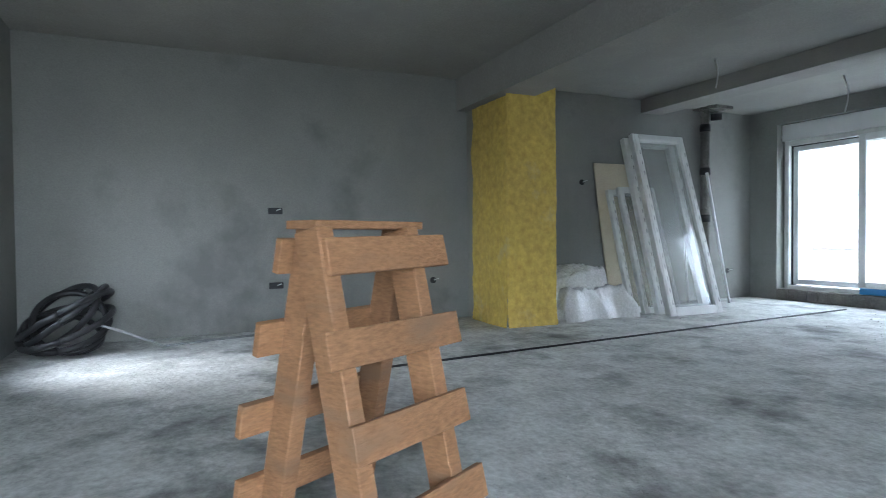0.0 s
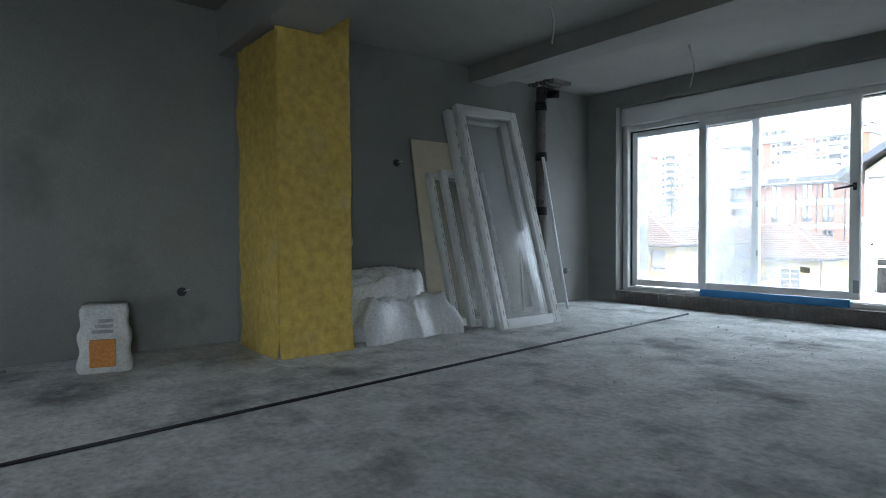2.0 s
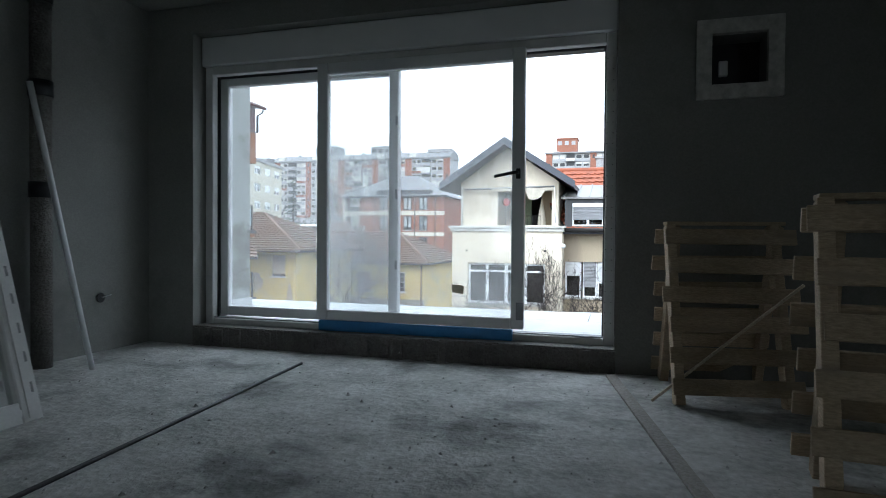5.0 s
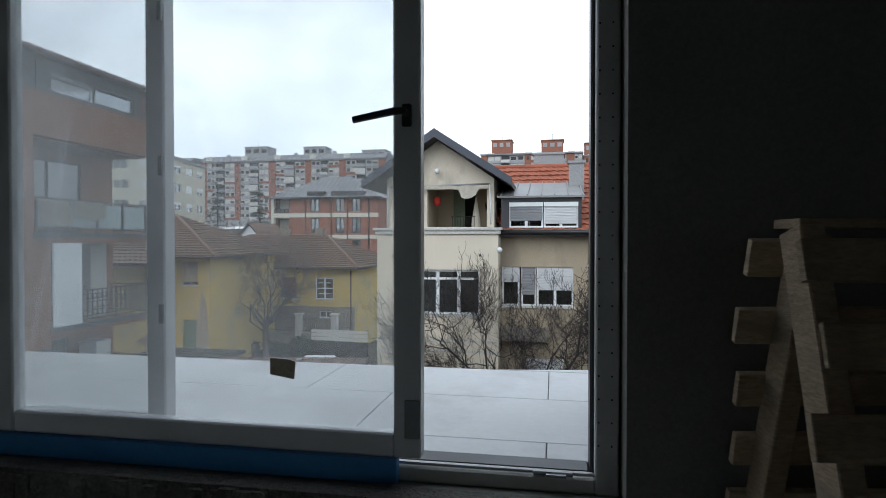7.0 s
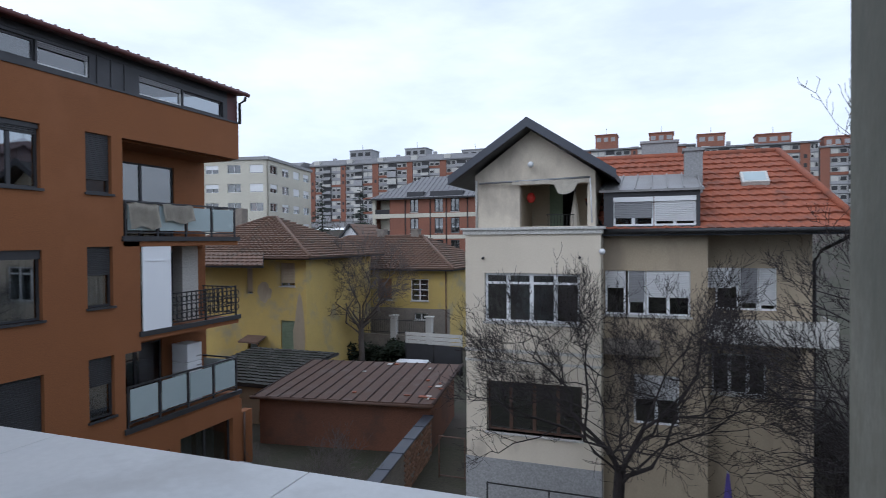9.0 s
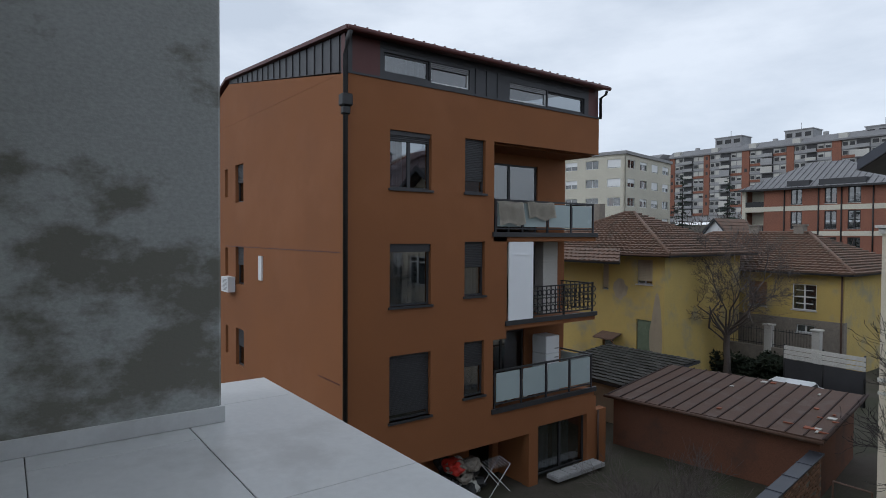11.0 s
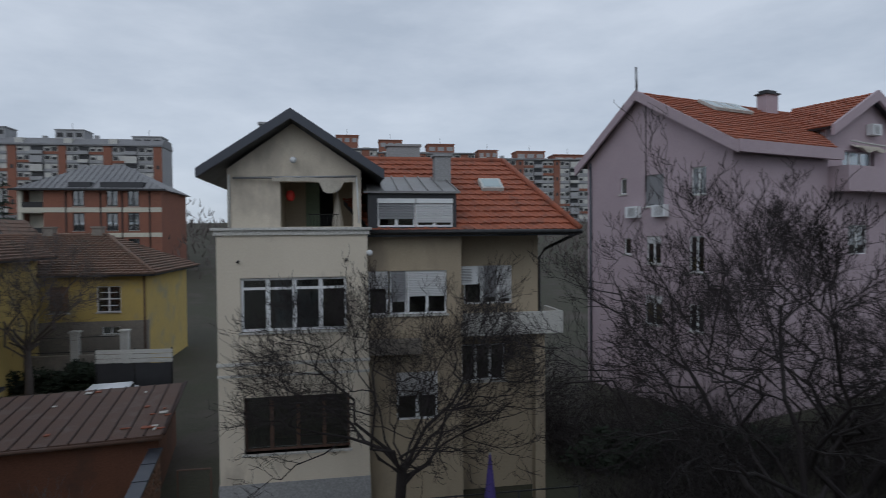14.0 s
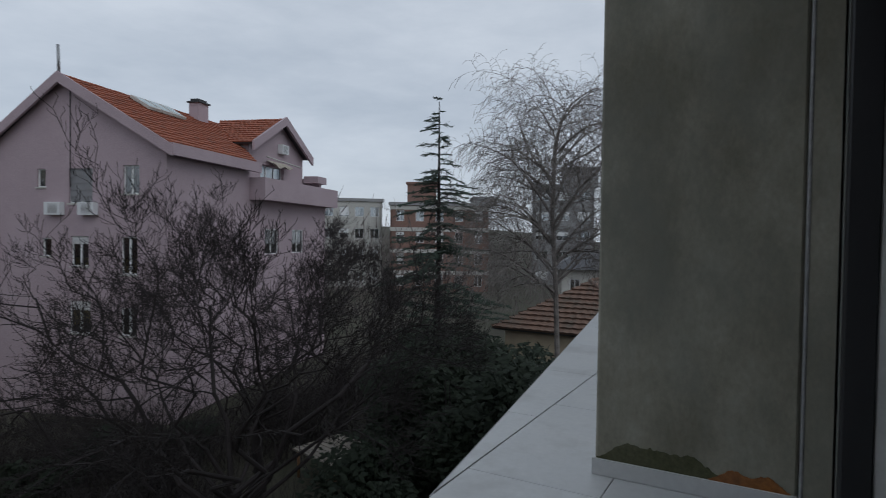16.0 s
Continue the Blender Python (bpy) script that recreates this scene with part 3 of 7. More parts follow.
for j in range(3):
    box(bm, 0.093, 0.099, -0.06 + 0.02 * j, 0.06, 0.26 + 0.035 * j, 0.28 + 0.035 * j)
part("writing", bm, M["greyconc"], sack)

# wrapped bundle
bundle = thing("wrapped_bundle", "bundle under a crumpled translucent plastic sheet against the wall", "bundle")
def heap(x0, x1, y0, y1, h, seed, n=40, sharp=0.05, z0=0.0):
    """A crumpled sheet over a bundle: rounded block with ridged folds and a ruffled hem."""
    bm = B()
    grid = []
    for j in range(n + 1):
        row = []
        for i in range(n + 1):
            u, v = i / n, j / n
            e = min(1, 6.5 * min(u + 0.25, 1 - u, v + 0.03, 1 - v + 0.03))
            p = Vector((x0 + (x1 - x0) * u, y0 + (y1 - y0) * v, 0))
            q = Vector((p.x * 2.2, p.y * 1.6, seed))
            fold = 1 - abs(noise.noise(Vector((p.x * 3.2 + p.y * 2.4, p.y * 2.6 - p.x * 2.5, seed * 2.0)))) * 2.4
            fine = 1 - abs(noise.noise(Vector((p.x * 11, p.y * 13, seed + 4.0)))) * 2.2
            z = h * max(0.0, e) ** 0.55 * (0.88 + 0.16 * noise.noise(q)) + e * (sharp * fold + 0.5 * sharp * fine) + 0.012 * noise.noise(q * 9)
            p.x += (0.07 * noise.noise(q * 2 + Vector((3, 1, 0))) + 0.03 * fold) * (0.3 + u)
            p.y += 0.04 * noise.noise(q * 2.3 + Vector((1, 6, 0)))
            row.append(bm.verts.new((max(WX + 0.01, p.x), p.y, max(0.004, z) + z0)))
        grid.append(row)
    for j in range(n):
        for i in range(n):
            bm.faces.new((grid[j][i], grid[j][i + 1], grid[j + 1][i + 1], grid[j + 1][i]))
    return bm
part("lower_sheet", heap(-2.8, -1.9, 3.36, 4.36, 0.34, 7, 64, 0.05), M["sheet"], bundle, "", True)
part("upper_sheet", heap(-2.8, -2.05, 3.3, 4.2, 0.55, 2, 60, 0.045), M["sheet"], bundle, "", True)

def leaning(name, label, category, y0, y1, xb, xt, h, depth=0.06, w=0.085, pane=None, group="", material="pvcdirty", sheetmat=None):
    """A frame that leans back on the wall: its foot at xb, its head at xt."""
    L = math.hypot(h, xb - xt)
    m = Matrix.Translation((xb, y0, 0)) @ Matrix.Rotation(-math.atan2(xb - xt, h), 4, "Y")
    t = thing(name, label, category, m, group)
    W = y1 - y0
    if sheetmat:
        bm = B()
        box(bm, -depth, 0, 0, W, 0, L, bevel=0.003)
        part("sheet", bm, M[sheetmat], t)
        return t
    for a in ((0, w, 0, L), (W - w, W, 0, L)):
        bm = B()
        box(bm, -depth, 0, a[0], a[1], a[2], a[3], bevel=0.006)
        box(bm, -depth * 0.6, 0.006, a[0] + w * 0.3, a[1] - w * 0.42, 0.02, L - 0.02)
        part("stile", bm, M[material], t)
    for a in ((0, w), (L - w, L)):
        bm = B()
        box(bm, -depth + 0.002, -0.002, w, W - w, a[0], a[1], bevel=0.004)
        box(bm, -depth * 0.6, 0.005, w, W - w, a[0] + w * 0.35, a[1] - w * 0.35)
        part("rail", bm, M[material], t)
    if pane:
        bm = B()
        box(bm, -depth * 0.55, -depth * 0.45, w, W - w, w, L - w)
        part("pane", bm, M[pane], t)
    bm = B()
    r = random.Random(int(h * 100 + y0 * 10))
    for k in range(14):
        z = 0.1 + k * (L - 0.25) / 14 + r.uniform(0, 0.05)
        for yy in (w * 0.62, W - w * 0.34):
            box(bm, 0.0005, 0.0015, yy, yy + 0.012, z, z + 0.05)
    part("print_marks", bm, M["greyconc"], t)["kind"] = "stuff"
    return t
leaning("chipboard_panel", "pale chipboard panel leaning against the plastered wall", "board", 4.42, 5.1, -2.42, -2.74, 1.84, 0.02, sheetmat="board")
leaning("sash_frame", "narrow white plastic sash frame leaning against the wall", "window frame", 4.52, 5.0, -2.18, -2.6, 1.5, 0.06, 0.075, "dustglass", "spare window frames")
leaning("sash_frame", "narrow white plastic sash frame leaning against the wall", "window frame", 4.62, 5.2, -2.06, -2.52, 1.53, 0.06, 0.075, "dustglass", "spare window frames")
leaning("door_frame", "tall white plastic door frame leaning behind another one", "window frame", 4.70, 5.52, -1.92, -2.52, 2.14, 0.075, 0.1, None, "spare window frames")
leaning("door_frame", "tall glazed white plastic door frame leaning against the wall", "window frame", 4.70, 5.53, -1.74, -2.37, 2.17, 0.075, 0.1, "dustglass", "spare window frames")
bm = B()
tube(bm, [(-2.385, 6.395, 0.0), (-2.404, 5.995, 1.74)], 0.017, 6)
plain("white_pipe", bm, M["pvc"], "thin white plastic pipe leaning by the wall", "pipe", True)
bm = B()
tube(bm, [(-2.62, 5.9, 0.0), (-2.66, 5.82, 1.66)], 0.014, 6)
plain("white_pipe", bm, M["pvcdirty"], "thin white plastic pipe leaning by the wall", "pipe", True)

dp = thing("drain_pipe", "dark vertical drain pipe with couplings in the room corner", "pipe")
bm = B()
tube(bm, [(-2.74, 6.34, 0), (-2.74, 6.34, 2.66)], 0.062, 16)
part("pipe", bm, M["rough_conc"], dp, "", True)
for z in (1.1, 1.75, 2.35):
    bm = B()
    tube(bm, [(-2.74, 6.34, z), (-2.74, 6.34, z + 0.1)], 0.072, 16)
    part("coupling", bm, M["dark"], dp, "", True)
bm = B()
tube(bm, [(-2.7, 6.4, 2.55), (-2.6, 6.5, 2.55)], 0.05, 12)
part("branch", bm, M["dark"], dp, "", True)
bm = B()
for k in range(9):
    box(bm, -2.83 + 0.04 * k, -2.78 + 0.04 * k, 6.2 + 0.02 * (k % 3), 6.55 - 0.03 * (k % 2), 2.645 - 0.008 * (k % 3), 2.69)
plain("ceiling_patch", bm, M["rough_conc"], "rough broken plaster round the pipe at the ceiling", "patch")

def cable(name, pts, r, material, label):
    bm = B()
    tube(bm, pts, r, 6)
    return plain(name, bm, M[material], label, "cable", True)
def sag(a, b, n=10, bow=(0, 0, 0)):
    return [Vector(a).lerp(Vector(b), i / n) + Vector(bow) * math.sin(math.pi * i / n) for i in range(n + 1)]
cable("ceiling_cable", sag((-1.1, 4.65, 2.72), (-1.1, 4.66, 2.42), 8, (0.03, 0, 0)), 0.007, "pvcdirty", "short pale cable end hanging from the ceiling")
cable("ceiling_cable", sag((-0.87, 6.35, 2.67), (-0.86, 6.36, 2.27), 8, (0.03, 0.02, 0)), 0.007, "pvcdirty", "short pale cable end hanging from the ceiling")
cable("hanging_conduit", [(-2.78, 3.35, 1.75), (-2.74, 3.5, 1.5), (-2.7, 3.66, 1.1), (-2.68, 3.7, 0.8), (-2.7, 3.6, 0.58), (-2.72, 3.45, 0.5)], 0.011, "pvcdirty", "pale loop of conduit hanging on the wall")
for y, z, w in ((0.52, 1.2, 0.15), (0.52, 0.45, 0.15), (-1.18, 0.46, 0.08), (2.24, 0.44, 0.07), (6.88, 0.40, 0.07), (4.3, 1.6, 0.08)):
    s = thing("socket_box", "empty dark socket box set in the plaster", "socket", Matrix.Translation((WX, y, z)), "socket boxes")
    bm = B()
    tube(bm, [(-0.02, 0, 0), (0.006, 0, 0)], 0.036, 14) if w < 0.1 else box(bm, -0.02, 0.006, -w / 2, w / 2, -0.036, 0.036, bevel=0.01)
    part("cup", bm, M["rubber"], s)
    bm = B()
    tube(bm, [(0, 0.01, 0), (0.03, 0.02, 0.01), (0.05, 0.05, 0.02)], 0.004, 5)
    part("wire", bm, M["pvcdirty"], s)
# crumbs of mortar
rd = random.Random(11)
bm = B()
for k in range(1100):
    x, y = rd.uniform(-2.4, 2.2), rd.uniform(0.2, 7.2)
    if rd.random() < 0.22:
        x, y = rd.gauss(0.5, 0.9), rd.gauss(6.0, 0.9)
    s = rd.uniform(0.003, 0.011) * (1.9 if rd.random() < 0.06 else 1)
    if not (WX + 0.1 < x < 4 and y < 7.3):
        continue
    vs = [bm.verts.new((x + s * rd.uniform(0.5, 1.2) * math.cos(a), y + s * rd.uniform(0.5, 1.2) * math.sin(a), 0.001)) for a in (0.3, 1.6, 2.9, 4.2, 5.4)]
    tp = bm.verts.new((x, y, s * rd.uniform(0.5, 1.1)))
    for i in range(5):
        bm.faces.new((vs[i], vs[(i + 1) % 5], tp))
tagged(finish("mortar_crumbs", bm, M["screed"]), "crumbs of dry mortar scattered over the floor", "debris", kind="stuff")


# ---------------------------------------------------------------- outside: terrace and own facade
bm = B()
box(bm, -420, 420, -300, 700, GZ - 0.4, GZ + 0.12)
struct("ground", bm, M["ground"], "winter ground of bare soil and thin grass", "ground")
bm = B()
box(bm, -3.44, 9.0, 7.66, 9.05, -0.15, TZ - 0.016)
terrace = struct("terrace", bm, M["grout"], "narrow terrace paved with large pale grey tiles", "terrace")
TW, TL = 0.6, 1.2
sizes = {}
for j in range(3):
    y0, y1 = max(7.665, 9.06 - (j + 1) * TW), 9.06 - j * TW - 0.004
    x = -3.45 - (0.3 if j % 2 else 0.75)
    while x < 9.0:
        x0, x1 = max(x, -3.45), min(x + TL - 0.004, 9.0)
        if x1 - x0 > 0.05:
            key = (round(x1 - x0, 3), round(y1 - y0, 3))
            if key not in sizes:
                bm = B()
                box(bm, 0, key[0], 0, key[1], 0, 0.016, bevel=0.0015)
                me = bpy.data.meshes.new("tile")
                bm.to_mesh(me)
                bm.free()
                me.materials.append(M["tile"])
                sizes[key] = me
            o = new("tile", sizes[key])
            o.parent = terrace
            o.location = (x0, y0, TZ - 0.016)
        x += TL
EDGE = lambda x: 9.06 + max(0.0, x - 0.3) * 0.155
bm = B()
prism(bm, [(0.3, 9.05), (9.0, 9.05), (9.0, EDGE(9.0) - 0.01)], "z", -0.15, TZ - 0.016)
part("bed", bm, M["grout"], terrace)
for k in range(8):
    x0, x1 = 0.3 + 1.2 * k, min(9.0, 1.496 + 1.2 * k)
    if x1 > x0:
        bm = B()
        prism(bm, [(x0, 9.064), (x1, 9.064), (x1, EDGE(x1)), (x0, EDGE(x0) + 0.002)], "z", TZ - 0.016, TZ)
        part("tile", bm, M["tile"], terrace)
bm = B()
box(bm, -3.46, 0.3, 9.05, 9.075, -0.15, TZ - 0.02)
prism(bm, [(0.3, 9.065), (9.0, EDGE(9.0)), (9.0, EDGE(9.0) + 0.02), (0.3, 9.085)], "z", -0.15, TZ - 0.02)
struct("trim_terrace_edge", bm, M["tin"], "grey metal edge of the terrace", "trim")
# piers of the facade on both sides of the window
for nm, a in (("wall_pier_west", (-3.3, -2.73, 7.655, 8.6)), ("wall_pier_east", (0.84, 1.5, 7.766, 8.546))):
    bm = B()
    box(bm, a[0], a[1], a[2], a[3], TZ + 0.001, 3.6, bevel=0.012)
    struct(nm, bm, M["pier_grey" if nm.endswith("west") else "render_out"], "damp grey rendered facade pier with dark patches and green algae", "wall")
    bm = B()
    box(bm, a[0] - 0.012, a[1] + 0.012, a[2] + 0.003, a[3] + 0.012, TZ + 0.001, TZ + 0.075, bevel=0.002)
    struct("baseboard_" + nm, bm, M["tile"], "pale tile skirting round the foot of the pier", "baseboard")
for nm, (a, b, z0, z1, d) in (("east_jamb", (0.818, 1.5, TZ, 3.6, 0.09)), ("west_jamb", (-2.73, -2.41, TZ, 3.6, 0.06)), ("lintel", (-2.41, 0.83, 2.47, 3.6, 0.06)), ("east", (1.5, 9.0, TZ, 3.6, 0.3)), ("west", (-3.45, -3.3, GZ, 3.6, 0.3)), ("below", (-3.3, 9.0, GZ, -0.15, 0.3))):
    bm = B()
    panel(bm, a, b, z0, z1, [], lambda u, v, w: (u, 7.66 + w, v), d)
    struct("wall_facade_" + nm, bm, M["render_out"], "damp grey rendered outer wall of the building", "wall")
# bead on the step; its paler grey paints the light on the north-facing edge
for x0 in (0.814,):
    bm = B()
    box(bm, x0, x0 + 0.03, 7.751, 7.764, TZ, 3.5, bevel=0.004)
    struct("trim_corner_bead", bm, M["greyconc"], "corner bead in the render, coloured paler as the lit step", "trim")
rr = random.Random(6)
def foot_stain(name, y0, y1, h, seed, material, label, x=0.836):
    """A thin stained patch with an uneven upper edge, at the foot of the pier."""
    bm = B()
    n = 40
    top = [(y0 + (y1 - y0) * q / n, TZ + 0.076 + h * max(0.05, min(1, 4 * min(q / n, 1 - q / n)) * (0.7 + 0.5 * noise.noise(Vector((q * 0.08, seed, 0))) + 0.15 * noise.noise(Vector((q * 0.9, seed, 2)))))) for q in range(n + 1)]
    for (ya, za), (yb, zb) in zip(top, top[1:]):
        prism(bm, [(ya, TZ + 0.07), (yb, TZ + 0.07), (yb, zb), (ya, za)], "x", x, 0.842)
    struct(name, bm, M[material], label, "stain")
foot_stain("trim_rust_stain", 7.79, 8.08, 0.07, 3, "rust", "rusty orange stain at the foot of the pier", 0.834)
foot_stain("trim_algae_stain", 8.0, 8.54, 0.11, 8, "algae", "green algae stain at the foot of the pier")


# ---------------------------------------------------------------- building kit
def pbox(bm, place, u0, u1, v0, v1, w0, w1):
    q = [bm.verts.new(place(u, v, w)) for w in (w0, w1) for u, v in ((u0, v0), (u1, v0), (u1, v1), (u0, v1))]
    for f in ((0, 1, 2, 3), (7, 6, 5, 4), (0, 4, 5, 1), (1, 5, 6, 2), (2, 6, 7, 3), (3, 7, 4, 0)):
        bm.faces.new([q[i] for i in f])


def window(t, place, u0, u1, v0, v1, lights=1, fmat="pvc", shut=0.0, shutmat="shutter", inset=0.1, bar=0.055, sill=None, transom=0.0, curtain=None, glassmat="farglass", name="window", box_h=0.0, boxmat="pvc", slat=0.05):
    """One window in an opening: frame with mullions, panes, roller shutter, sill and curtain, as parts of t."""
    bm = B()
    cuts = [u0 + (u1 - u0) * k / lights for k in range(lights + 1)]
    lo_hi = [(v0 + bar, transom - bar / 2), (transom + bar / 2, v1 - bar)] if transom else [(v0 + bar, v1 - bar)]
    holes = [(a + (bar if k == 0 else bar * 0.8), b - (bar if k == lights - 1 else bar * 0.8), p, q) for k, (a, b) in enumerate(zip(cuts, cuts[1:])) for p, q in lo_hi]
    panel(bm, u0, u1, v0, v1, holes, lambda u, v, w: place(u, v, w + inset), 0.07)
    w = part(name, bm, M[fmat], t)
    bm = B()
    pbox(bm, place, u0 + bar * 0.6, u1 - bar * 0.6, v0 + bar * 0.6, v1 - bar * 0.6, inset + 0.03, inset + 0.036)
    part("pane", bm, M[glassmat], w)
    if shut > 0:
        bm = B()
        z = v1 - box_h
        n = max(3, int((v1 - v0) * shut / slat))
        prof = []
        for k in range(n):
            prof += [(z - slat * k, inset - 0.014), (z - slat * k - 0.008, inset - 0.03), (z - slat * (k + 1) + 0.008, inset - 0.03)]
        prof.append((z - slat * n, inset - 0.014))
        ra = [bm.verts.new(place(u0 + 0.03, a, b)) for a, b in prof]
        rb_ = [bm.verts.new(place(u1 - 0.03, a, b)) for a, b in prof]
        for k in range(len(prof) - 1):
            bm.faces.new((ra[k], rb_[k], rb_[k + 1], ra[k + 1]))
        part("shutter", bm, M[shutmat], w)
    if box_h:
        bm = B()
        pbox(bm, place, u0, u1, v1 - box_h, v1, inset - 0.06, inset - 0.004)
        part("shutter_box", bm, M[boxmat], w)
    if sill:
        bm = B()
        pbox(bm, place, u0 - 0.05, u1 + 0.05, v0 - 0.06, v0, -0.06, inset)
        part("sill", bm, M[sill], w)
    if curtain:
        bm = B()
        n = 18
        a, b = curtain
        lo, hi = [], []
        for i in range(n + 1):
            u = u0 + (u1 - u0) * (a + (b - a) * i / n)
            ww = inset + 0.2 + 0.03 * math.sin(i * 2.4)
            lo.append(bm.verts.new(place(u, v0, ww))), hi.append(bm.verts.new(place(u, v1, ww)))
        for i in range(n):
            bm.faces.new((lo[i], lo[i + 1], hi[i + 1], hi[i]))
        part("curtain", bm, M["curtain"], w)
    return w


def tiles(t, c00, c10, c01, c11, material, row=0.33, col=0.3, lift=0.045, wave=0.03, under=0.12, name="roof"):
    """A tiled roof slope from its eave (c00 to c10) to its head (c01 to c11): lapped rows of curved tiles over a solid deck."""
    c00, c10, c01, c11 = map(Vector, (c00, c10, c01, c11))
    nrm = (c10 - c00).cross(c01 - c00).normalized()
    if nrm.z < 0:
        nrm = -nrm
    nr = max(2, int((c01 - c00).length / row + (c11 - c10).length / row) // 2)
    verts, faces = [], []
    for r in range(nr):
        a0, b0, a1, b1 = (c00.lerp(c01, r / nr), c10.lerp(c11, r / nr), c00.lerp(c01, (r + 1) / nr), c10.lerp(c11, (r + 1) / nr))
        nc = max(2, int((b0 - a0).length / col)) * 4
        base = len(verts)
        for i in range(nc + 1):
            u = i / nc
            wv = wave * (0.5 + 0.5 * math.cos(math.tau * i / 4)) + 0.008 * math.sin(i * 12.9 + r * 7.7)
            p, q = a0.lerp(b0, u), a1.lerp(b1, u)
            verts += [p + nrm * (lift + wv), q + nrm * wv * 0.8, p]
        for i in range(nc):
            k = base + 3 * i
            faces += [(k, k + 3, k + 4, k + 1), (k + 2, k + 5, k + 3, k)]
    me = bpy.data.meshes.new("roof_tiles")
    me.from_pydata([tuple(v) for v in verts], [], faces)
    me.materials.append(M[material])
    bm = B()
    q = [bm.verts.new(p) for p in (c00, c10, c11, c01)] + [bm.verts.new(p - nrm * under) for p in (c00, c10, c11, c01)]
    for f in ((0, 1, 2, 3), (7, 6, 5, 4), (0, 4, 5, 1), (1, 5, 6, 2), (2, 6, 7, 3), (3, 7, 4, 0)):
        bm.faces.new([q[i] for i in f])
    bmesh.ops.remove_doubles(bm, verts=bm.verts, dist=0.0005)
    deck = part(name, bm, M["anth"], t)
    o = new("roof_tiles", me)
    o.parent = deck
    o["kind"] = "stuff"
    return deck


def slab(t, name, pts, thick, material, label=""):
    """A flat plate over the points pts (3D, one plane), thick downwards."""
    bm = B()
    hi, lo = [bm.verts.new(p) for p in pts], [bm.verts.new((p[0], p[1], p[2] - thick)) for p in pts]
    n = len(pts)
    bm.faces.new(hi), bm.faces.new(lo[::-1])
    for i in range(n):
        bm.faces.new((hi[i], lo[i], lo[(i + 1) % n], hi[(i + 1) % n]))
    return part(name, bm, M[material], t, label)


def pole(t, name, pts, r, material, sides=8):
    bm = B()
    tube(bm, pts, r, sides)
    return part(name, bm, M[material], t, "", True)


def air_unit(t, place, u, v, w=-0.3):
    bm = B()
    pbox(bm, place, u - 0.4, u + 0.4, v, v + 0.55, w, -0.03)
    o = part("air_conditioner", bm, M["white"], t, "white air conditioner unit")
    bm = B()
    for k in range(9):
        pbox(bm, place, u - 0.28, u + 0.2, v + 0.07 + 0.047 * k, v + 0.09 + 0.047 * k, w - 0.012, w - 0.002)
    part("grille", bm, M["greyconc"], o)


# ---------------------------------------------------------------- orange apartment house
ob_ = thing("apartment_house", "orange rendered apartment house with an anthracite metal attic and glazed balconies", "house", Matrix.Translation((-13.2, 14.6, GZ + 0.12)) @ Matrix.Rotation(radians(90), 4, "Z"))
F = lambda u, v, w: (u, w, v - GZ)                 # street face: u along, v world height, w inward
E = lambda u, v, w: (w, u, v - GZ)                 # end face: u inward from the corner
bigs = [(1.28, 2.6, 2.13, 3.65), (1.28, 2.6, -0.98, 0.68), (1.28, 2.6, -4.02, -2.27)]
nar = [(3.77, 4.53, 2.13, 3.67), (3.77, 4.53, -0.84, 0.73), (3.77, 4.53, -3.76, -2.16)]
for a in ((0, 4.87, -5.3, 4.92, bigs + nar), (0, 1.4, GZ, -5.3, []), (4.87, 9.6, 3.68, 4.92, []), (4.87, 5.4, -2.2, 0.9, []), (4.87, 6.4, -5.3, -4.6, []), (6.4, 6.8, GZ, -4.6, []),
          (6.8, 9.15, -5.15, -4.6, []), (9.15, 9.6, GZ, -4.6, []), (9.6, 10.15, GZ, -5.1, [])):
    part("wall", panel(B(), *a, F, 0.3), M["orange"], ob_)
bm = B()
endw = []
for r in range(4):
    dz = -2.95 * r
    endw += [(10.85, 11.18, 2.3 + dz, 3.25 + dz), (9.55, 9.9, 2.3 + dz, 3.35 + dz), (7.75, 8.65, 2.05 + dz, 3.4 + dz)]
endw = [h for h in endw if h[2] > GZ + 0.3]
panel(bm, 0.302, 15.2, GZ, 4.92, endw, E, 0.3)
prism(bm, [(0.302, 11.925), (15.2, 11.925), (15.2, 11.95), (9.4, 13.48)], "x", 0, 0.3)
part("end_wall", bm, M["orange"], ob_)
bm = B()
for a in ((1.5, 15.2, GZ, 4.92), (0.302, 1.5, 3.68, 4.92), (0.302, 1.5, GZ, -4.6)):
    panel(bm, *a, [], lambda u, v, w: (9.6 - w, u, v - GZ), 0.3)
panel(bm, 0.3, 9.3, GZ, 4.92, [], lambda u, v, w: (u, 15.2 - w, v - GZ), 0.3)
part("rear_wall", bm, M["orange"], ob_)
# loggias
back = lambda u, v, w: (u, 1.5 + w, v - GZ)
doors = [(5.6, 8.2, 0.97, 3.3), (6.2, 8.6, -1.9, 0.55), (5.6, 7.6, -4.6, -2.3), (5.2, 6.2, GZ, -5.2), (6.5, 8.9, GZ + 0.1, -5.1)]
bm = B()
panel(bm, 4.87, 9.3, GZ, 3.64, doors, back, 0.2)
panel(bm, 1.2, 4.87, GZ, -5.1, [], back, 0.2)
pbox(bm, F, 1.2, 1.4, GZ, -5.2, 0.3, 1.5)
pbox(bm, F, 6.45, 6.6, GZ, -4.6, 0.3, 1.5)
pbox(bm, F, 1.2, 4.87, -5.2, -5.1, 0.3, 1.5)
